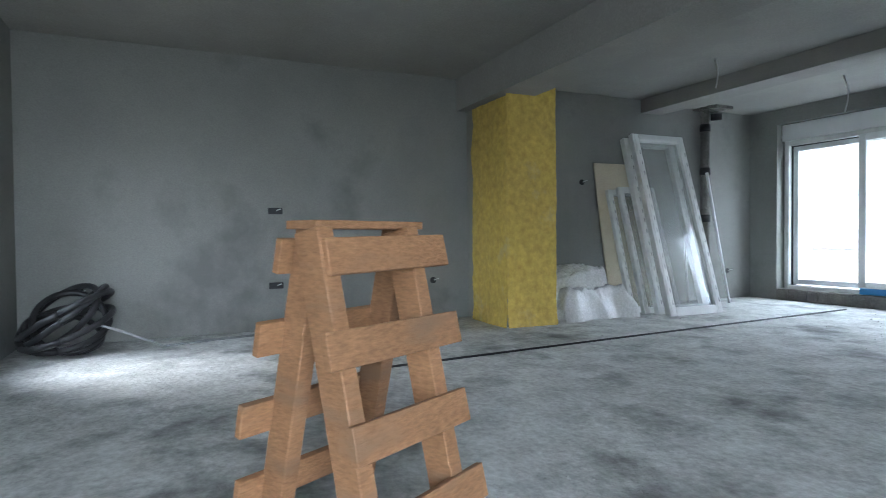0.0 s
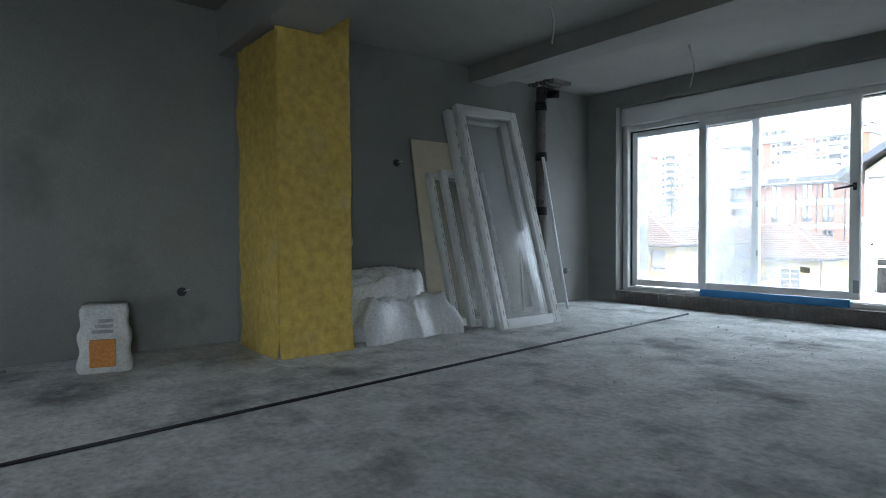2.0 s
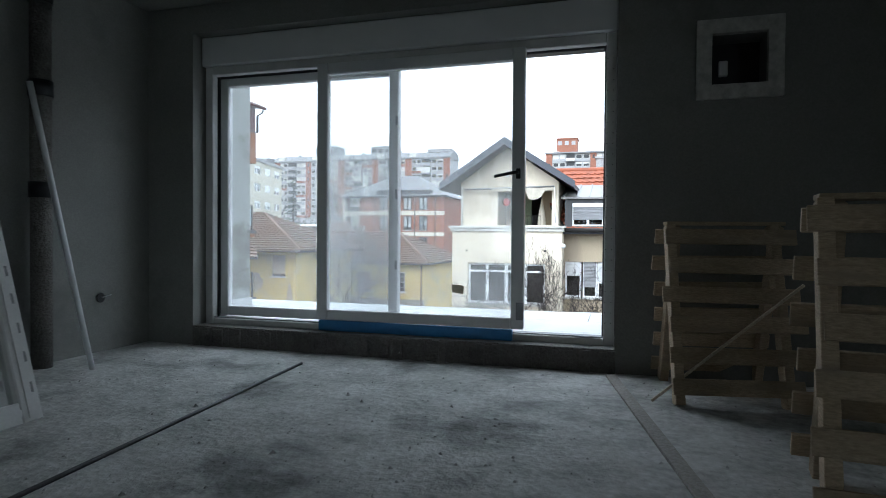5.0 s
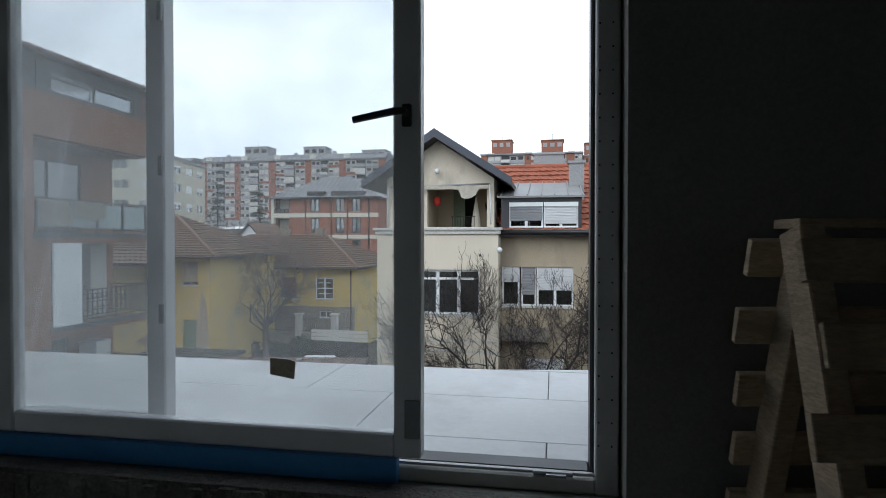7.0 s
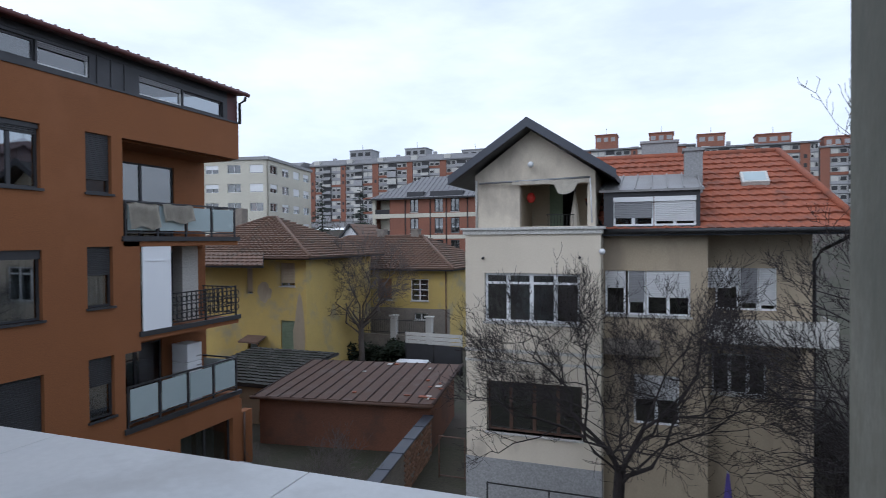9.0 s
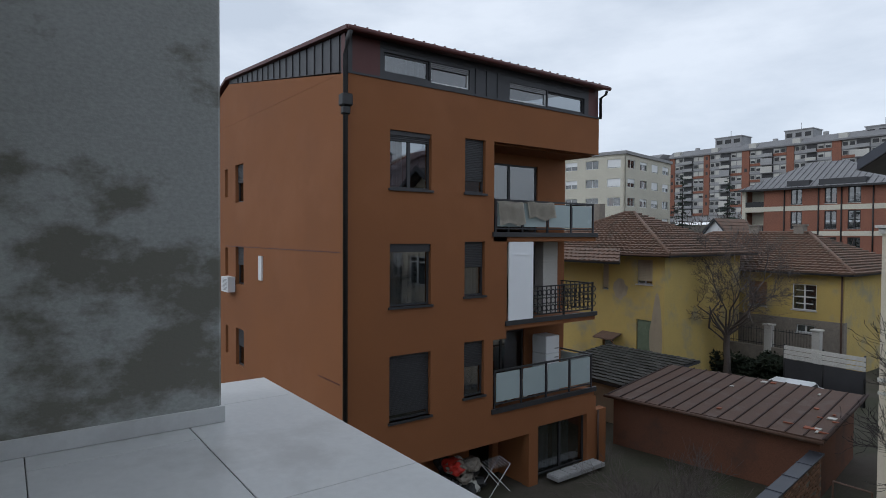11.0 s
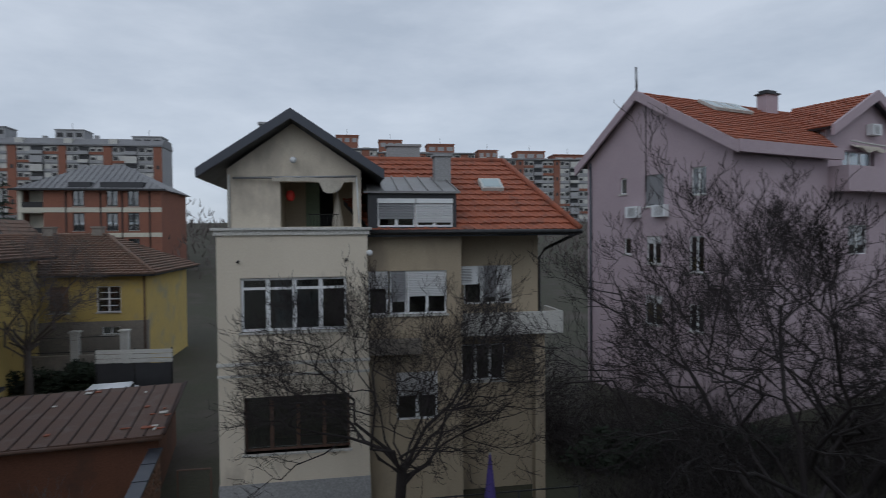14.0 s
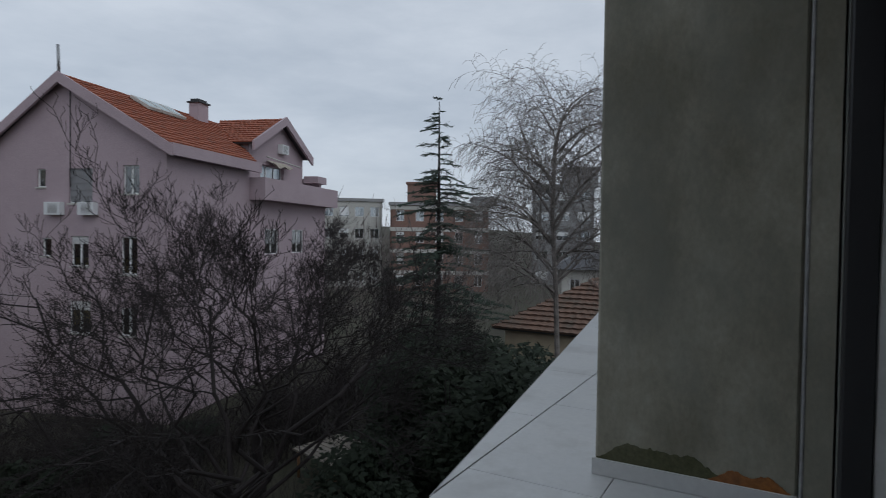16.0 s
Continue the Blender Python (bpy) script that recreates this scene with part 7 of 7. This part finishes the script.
def crown_tree(label, m, seed, fork, centre, radii, limbs=7, kids=(9, 8, 6), r0=0.2, lean=(0.0, 0.0), name="bare_tree", r_min=0.005, lens=(1.7, 0.85, 0.32), material="bark"):
    """An old fruit tree: a short thick trunk that forks into a few stout knotty limbs, which curve out to a rounded crown."""
    r = random.Random(seed)
    C, R = Vector(centre), Vector(radii)
    sets = {"trunk": ([], []), "limb": ([], []), "crown": ([], [])}

    def stem(key, pts, rads, sides):
        vs, fs = sets[key]
        b = len(vs)
        for i, q in enumerate(pts):
            d = (pts[min(i + 1, len(pts) - 1)] - pts[max(i - 1, 0)]).normalized()
            u = d.orthogonal().normalized()
            v = d.cross(u)
            vs.extend(tuple(q + (u * math.cos(a) + v * math.sin(a)) * rads[i]) for a in (math.tau * k / sides for k in range(sides)))
        for i in range(len(pts) - 1):
            for k in range(sides):
                a0, a1 = b + i * sides + k, b + i * sides + (k + 1) % sides
                fs.append((a0, a1, a1 + sides, a0 + sides))

    def course(p, d0, goal, n, rough):
        """A knotty curve that leaves p along d0 and ends at goal."""
        ln = (goal - p).length
        pts = [p]
        for i in range(1, n + 1):
            f = i / n
            a = p + d0 * ln * 0.55 * f * 1.6
            q = a.lerp(goal, f ** 1.15)
            k = rough * ln * (0.12 if i < n else 0.03)
            pts.append(q + Vector((r.gauss(0, k), r.gauss(0, k), r.gauss(0, k * 0.7))))
        return pts

    def off(pts, rads, lvl):
        """Side shoots of one stem, longer low down, turned up at their ends."""
        n = len(pts) - 1
        m_ = kids[lvl] if lvl < len(kids) else 0
        for c in range(m_):
            f = (0.28 if lvl == 0 else 0.2) + (0.98 - (0.28 if lvl == 0 else 0.2)) * (c + r.random()) / m_
            i = min(n - 1, int(f * n))
            p = pts[i].lerp(pts[i + 1], f * n - i)
            d = (pts[i + 1] - pts[i]).normalized()
            out = Vector(((p.x - C.x) / R.x, (p.y - C.y) / R.y, (p.z - C.z) / R.z))
            g = Vector((r.gauss(0, 1), r.gauss(0, 1), r.gauss(0, 1))).normalized()
            nd = (d * 0.55 + out * 0.45 + g * 0.85 + Vector((0, 0, 0.28))).normalized()
            ln = lens[lvl] * r.uniform(0.5, 1.25) * (1.1 - 0.35 * f)
            goal = p + nd * ln
            e = Vector(((goal.x - C.x) / R.x, (goal.y - C.y) / R.y, (goal.z - C.z) / R.z)).length
            if e > 1.12 and r.random() < 0.75:
                goal = p + (goal - p) * 0.5
            ns = (6, 5, 3)[lvl]
            pp = course(p, (nd + g * 0.3 - Vector((0, 0, 0.2))).normalized(), goal, ns, (0.35, 0.35, 0.4)[lvl])
            ra = min(rads[i] * (0.62, 0.6, 0.7)[lvl], (0.021, 0.0095, r_min + 0.001)[lvl])
            rr = [max(r_min * 0.8, ra * (1 - 0.72 * k / ns)) for k in range(ns + 1)]
            stem("limb" if lvl == 0 else "crown", pp, rr, (5, 4, 3)[lvl])
            off(pp, rr, lvl + 1)

    top = Vector((lean[0], lean[1], fork))
    tp = [Vector((0, 0, 0)), top * 0.35 + Vector((0.06, -0.04, 0)), top * 0.7 + Vector((-0.05, 0.05, 0)), top]
    stem("trunk", tp, [r0 * 1.25, r0, r0 * 0.95, r0 * 0.9], 10)
    for k in range(limbs):
        az = math.tau * (k + r.uniform(-0.3, 0.3)) / limbs
        el = r.uniform(-0.02, 0.42) if k % 2 else r.uniform(0.55, 1.25)
        goal = C + Vector((R.x * math.cos(az) * math.cos(el), R.y * math.sin(az) * math.cos(el), R.z * math.sin(el)))
        p = tp[2].lerp(tp[3], r.uniform(0.35, 1.0))
        d0 = Vector((math.cos(az) * 0.75, math.sin(az) * 0.75, 0.75)).normalized()
        pts = course(p, d0, goal, 9, 0.33)
        ra = r0 * r.uniform(0.22, 0.45)
        rads = [max(0.008, ra * (1 - 0.9 * (i / 9) ** 0.7)) for i in range(10)]
        stem("limb", pts, rads, 7)
        off(pts, rads, 0)
    t = thing(name, label, "tree", m)
    for nm, (vs, fs) in sets.items():
        me = bpy.data.meshes.new(nm)
        me.from_pydata(vs, [], fs)
        me.materials.append(M[material])
        o = new({"limb": "limb_work", "crown": "crown"}.get(nm, nm), me)
        o.parent = t
    return t

crown_tree("bare spreading fruit tree with stout knotty limbs", Matrix.Translation((-0.4, 21.8, GZ)), 21, 2.6, (0.0, 0, 3.9), (3.8, 3.0, 3.0), 12, (11, 9, 6), 0.14, r_min=0.0055, lens=(1.9, 0.95, 0.45))
crown_tree("large bare fruit tree with a forked dark trunk", Matrix.Translation((5.75, 16.6, GZ)), 34, 3.4, (0.1, 0, 5.3), (4.8, 4.2, 3.2), 12, (11, 10, 7), 0.19, r_min=0.0048, lean=(0.1, 0), lens=(2.1, 0.95, 0.36))
crown_tree("bare dark tree beside a larger one", Matrix.Translation((10.2, 20.5, GZ)), 47, 3.0, (0, 0, 5.2), (4.1, 3.6, 3.2), 11, (12, 10, 7), 0.15, r_min=0.0055)
bare_tree("birch_tree", "tall pale birch with fine drooping bare twigs", Matrix.Translation((16.8, 13.9, GZ)), 61, "birch", height=12.9, spread=0.56, levels=5, r0=0.11, trunk=0.86, up=0.5, droop=0.9, kids=(24, 5, 4, 4, 2), wild=0.35, r_min=0.0042, limb=(0.1, 0.19))
crown_tree("greyish bare tree in front of the yellow house", Matrix.Translation((-17.6, 41.2, GZ)), 72, 2.4, (0, 0, 4.6), (3.3, 2.2, 3.4), 14, (9, 7, 5), 0.19, material="twig", r_min=0.008, lens=(1.5, 0.9, 0.5))
bare_tree("bare_tree", "greyish bare tree before the pale building", Matrix.Translation((-41, 64, GZ + 0.1)), 74, "twig", height=10, spread=0.9, levels=5, r0=0.22, trunk=0.25, up=0.5, kids=(7, 5, 4, 4, 3), wild=0.4, r_min=0.012)
bare_tree("bare_bush", "leafless bush in the courtyard", Matrix.Translation((-9.3, 22.0, GZ)), 77, "twig", height=3.0, spread=1.3, levels=4, r0=0.04, trunk=0.1, up=0.6, kids=(9, 5, 4, 3), wild=0.4, r_min=0.004)
crown_tree("bare tree in the garden of the mauve house", Matrix.Translation((17.5, 23.5, GZ)), 79, 2.6, (0, 0, 4.4), (3.2, 3.0, 2.6), 7, (8, 7, 5), 0.18, r_min=0.007)
bare_tree("bare_tree", "bare street tree past the end of the orange house", Matrix.Translation((-38, 22, GZ)), 83, "twig", height=6.6, spread=0.9, levels=4, r0=0.16, trunk=0.3, up=0.4, kids=(6, 5, 5, 4), wild=0.45, r_min=0.01)


def conifer(label, m, height, radius, seed, whorls=22, low=0.12):
    """A fir: straight trunk, whorls of drooping limbs, each with many flat needle sprays."""
    r = random.Random(seed)
    t = thing("fir_tree", label, "tree", m)
    bm = B()
    tube(bm, [(0, 0, 0), (0.05, 0, height * 0.5), (0, 0.04, height)], [0.2, 0.12, 0.02], 8)
    part("trunk", bm, M["bark"], t)
    vs, fs = [], []
    for k in range(whorls):
        z = height * (low + (0.985 - low) * (k + r.random() * 0.7) / whorls)
        full = radius * (1 - z / height) ** 0.85 + 0.2
        for a in range(r.randint(4, 7)):
            z = height * (low + (0.985 - low) * (k + r.random() * 2.4 - 0.6) / whorls)
            ln = full * r.uniform(0.4, 1.2)
            an = r.random() * math.tau
            dx, dy = math.cos(an), math.sin(an)
            dip = r.uniform(0.2, 0.42)
            n = max(5, int(ln / 0.11))
            for i in range(n):
                f = (i + 0.6) / n
                c = Vector((dx * ln * f, dy * ln * f, z + ln * (0.16 * f - dip * f * f) + 0.22 * ln * max(0, f - 0.72)))
                w = 0.1 + 0.34 * min(1, ln) * (1 - 0.75 * f) * (0.35 + 0.65 * min(1, 3 * f))
                for s in range(6):
                    d = Vector((dx + r.gauss(0, 0.75), dy + r.gauss(0, 0.75), r.gauss(-0.2, 0.35))).normalized()
                    q = d.orthogonal().normalized() * 0.03 * r.uniform(0.7, 1.4)
                    b = len(vs)
                    p2 = c + d * w * r.uniform(0.5, 1.3)
                    vs.extend([tuple(c - q), tuple(c + q), tuple(p2 + q * 0.3), tuple(p2 - q * 0.3)])
                    fs.append((b, b + 1, b + 2, b + 3))
    me = bpy.data.meshes.new("crown")
    me.from_pydata(vs, [], fs)
    me.materials.append(M["fir"])
    o = new("crown", me)
    o.parent = t
    return t

conifer("tall dark fir with ragged drooping boughs", Matrix.Translation((24.2, 22.8, GZ)), 14.9, 4.6, 5, 26)
conifer("dark fir far among the houses", Matrix.Translation((-36.2, 76, GZ)), 14.6, 4.6, 6, 22)
conifer("dark fir far beside the pale building", Matrix.Translation((-51.2, 91, GZ)), 18.2, 3.4, 7, 20)


def evergreen(label, m, rx, ry, h, n, seed, leaf=0.11, name="evergreen_bush", material="ivy"):
    """A dense bush: a dark twiggy core hidden under many single leaves with an uneven outline."""
    r = random.Random(seed)
    t = thing(name, label, "bush", m)
    bm = B()
    for k in range(5):
        tube(bm, [(r.uniform(-0.2, 0.2) * rx, r.uniform(-0.2, 0.2) * ry, 0), (r.uniform(-0.4, 0.4) * rx, r.uniform(-0.4, 0.4) * ry, h * 0.75)], [0.07, 0.015], 5)
    part("stems", bm, M["bark"], t)
    vs, fs = [], []
    cl = [(r.uniform(-0.7, 0.7) * rx, r.uniform(-0.7, 0.7) * ry, r.uniform(0.15, 0.85) * h, r.uniform(0.3, 0.55)) for _ in range(22)]
    for k in range(n):
        c = r.choice(cl)
        d = Vector((r.gauss(0, 1), r.gauss(0, 1), r.gauss(0, 1))).normalized() * r.uniform(0.5, 1.05) * c[3]
        p = Vector((c[0] + d.x * rx * 0.8, c[1] + d.y * ry * 0.8, max(0.05, c[2] + d.z * h * 0.4)))
        u = Vector((r.gauss(0, 1), r.gauss(0, 1), r.gauss(0, 0.6))).normalized()
        v = u.orthogonal().normalized()
        s = leaf * r.uniform(0.6, 1.5)
        b = len(vs)
        vs.extend(tuple(p + q) for q in (-u * s, v * s * 0.45, u * s, -v * s * 0.45))
        fs.append((b, b + 1, b + 2, b + 3))
    me = bpy.data.meshes.new("leaves")
    me.from_pydata(vs, [], fs)
    me.materials.append(M[material])
    o = new("leaves", me)
    o.parent = t
    return t

evergreen("dense dark evergreen tree below the terrace", Matrix.Translation((11.4, 14.6, GZ)), 3.2, 3.2, 6.0, 30000, 3, 0.1)
evergreen("dense dark evergreen tree below the terrace", Matrix.Translation((15.2, 17.2, GZ)), 3.0, 3.0, 5.2, 24000, 4, 0.1)
evergreen("dense dark evergreen bush below the terrace", Matrix.Translation((8.6, 13.2, GZ)), 1.8, 1.8, 3.4, 11000, 9, 0.08)
evergreen("ivy covered bush beside the yellow houses", Matrix.Translation((-20.3, 40.2, GZ)), 1.5, 1.2, 5.2, 9000, 5, 0.14)
for k, (x, y) in enumerate(((-18.6, 41.9), (-16.4, 41.9), (-14.6, 41.7), (9.5, 27.5), (12.0, 26.0), (7.0, 26.5))):
    evergreen("low scrubby hedge in the garden", Matrix.Translation((x, y, GZ)), 1.5, 0.8, 1.6, 2500, 12 + k, 0.1, "hedge", "ivy")
# tangled leafless undergrowth, uncountable
ru = random.Random(19)
vs, fs = [], []
for k in range(34000):
    x, y = ru.uniform(2.5, 24), ru.uniform(12.2, 34)
    if x < 5.3 and y > 18 or x > 13 and y > 29 or 9.8 < x < 15.2 and 15.8 < y < 22.5:
        continue
    h = 0.5 + 2.4 * max(0, noise.noise(Vector((x * 0.3, y * 0.3, 4))) + 0.25) * (1.7 if y > 21 else 1.0)
    p = Vector((x, y, GZ))
    d = Vector((ru.gauss(0, 0.5), ru.gauss(0, 0.5), 1)).normalized()
    for i in range(3):
        q = p + d * h * ru.uniform(0.25, 0.5)
        s = Vector((ru.gauss(0, 1), ru.gauss(0, 1), 0)).normalized() * (0.011 - 0.003 * i)
        b = len(vs)
        vs.extend([tuple(p - s), tuple(p + s), tuple(q + s * 0.6), tuple(q - s * 0.6)])
        fs.append((b, b + 1, b + 2, b + 3))
        p, d = q, (d + Vector((ru.gauss(0, 0.6), ru.gauss(0, 0.6), ru.gauss(0, 0.4)))).normalized()
me = bpy.data.meshes.new("undergrowth")
me.from_pydata(vs, [], fs)
me.materials.append(M["bark"])
tagged(new("undergrowth", me), "tangled dark leafless undergrowth below the trees", "undergrowth", kind="stuff")
# far woods, uncountable
rw_ = random.Random(12)
vs, fs = [], []
for k in range(26000):
    x, y = rw_.uniform(-190, 130), rw_.uniform(95, 195)
    if rw_.random() < 0.35:
        x, y = rw_.uniform(30, 110), rw_.uniform(28, 95)
    if rw_.random() < 0.15:
        x, y = rw_.uniform(-75, -40), rw_.uniform(40, 75)
    h = 11 * abs(noise.noise(Vector((x * 0.06, y * 0.06, 1)))) + 5
    z = GZ + max(0, (y - 70) * 0.05) + rw_.uniform(0, h)
    d = Vector((rw_.gauss(0, 0.5), rw_.gauss(0, 0.5), 1)).normalized() * rw_.uniform(0.8, 2.2)
    s = Vector((0.06 + 0.0006 * y, 0, 0))
    b = len(vs)
    p = Vector((x, y, z))
    vs.extend([tuple(p - s), tuple(p + s), tuple(p + d)])
    fs.append((b, b + 1, b + 2))
me = bpy.data.meshes.new("far_woods")
me.from_pydata(vs, [], fs)
me.materials.append(M["twig"])
tagged(new("far_woods", me), "grey-brown leafless woods between the far houses", "woods", kind="stuff")
# hill on which the far blocks stand
bm = B()
gx, gy = 40, 16
gr = [[bm.verts.new((-420 + 840 * i / gx, 60 + 540 * j / gy, GZ - 0.05 + max(0, min(1, (60 + 540 * j / gy - 75) / 130)) * 13 + 1.5 * noise.noise(Vector((i * 0.4, j * 0.5, 0))) * min(1, j / 3))) for i in range(gx + 1)] for j in range(gy + 1)]
for j in range(gy):
    for i in range(gx):
        bm.faces.new((gr[j][i], gr[j][i + 1], gr[j + 1][i + 1], gr[j + 1][i]))
struct("ground_hill", bm, M["ground"], "far wooded hillside", "ground")
# heap of scrap below
sp = random.Random(15)
for k in range(9):
    bm = B()
    box(bm, 0, sp.uniform(0.8, 2.0), 0, sp.uniform(0.08, 0.3), 0, 0.05, Matrix.Translation((10.8 + sp.uniform(0, 1.6), 17.0 + sp.uniform(0, 1.6), GZ + 0.02 + 0.06 * k)) @ Matrix.Rotation(sp.uniform(-0.7, 0.3), 4, "Z"))
    plain("scrap_profile", bm, M["white" if k % 2 else "steel"], "discarded pale metal profile on a scrap heap", "scrap", group="scrap heap")
rf = thing("low_shelter", "low shelter with a corrugated grey roof", "shed", Matrix.Translation((12.4, 19.6, GZ)) @ Matrix.Rotation(radians(-12), 4, "Z"))
for k in range(16):
    bm = B()
    box(bm, 0.12 * k, 0.12 * k + 0.125, 0, 2.2, 1.0 + 0.02 * (k % 2), 1.06 + 0.02 * (k % 2))
    part("roof_slat", bm, M["stone"], rf)
for x, y in ((0.1, 0.1), (1.8, 0.1), (0.1, 2.0), (1.8, 2.0)):
    pole(rf, "post", [(x, y, 0), (x, y, 1.0)], 0.05, "wood", 6)
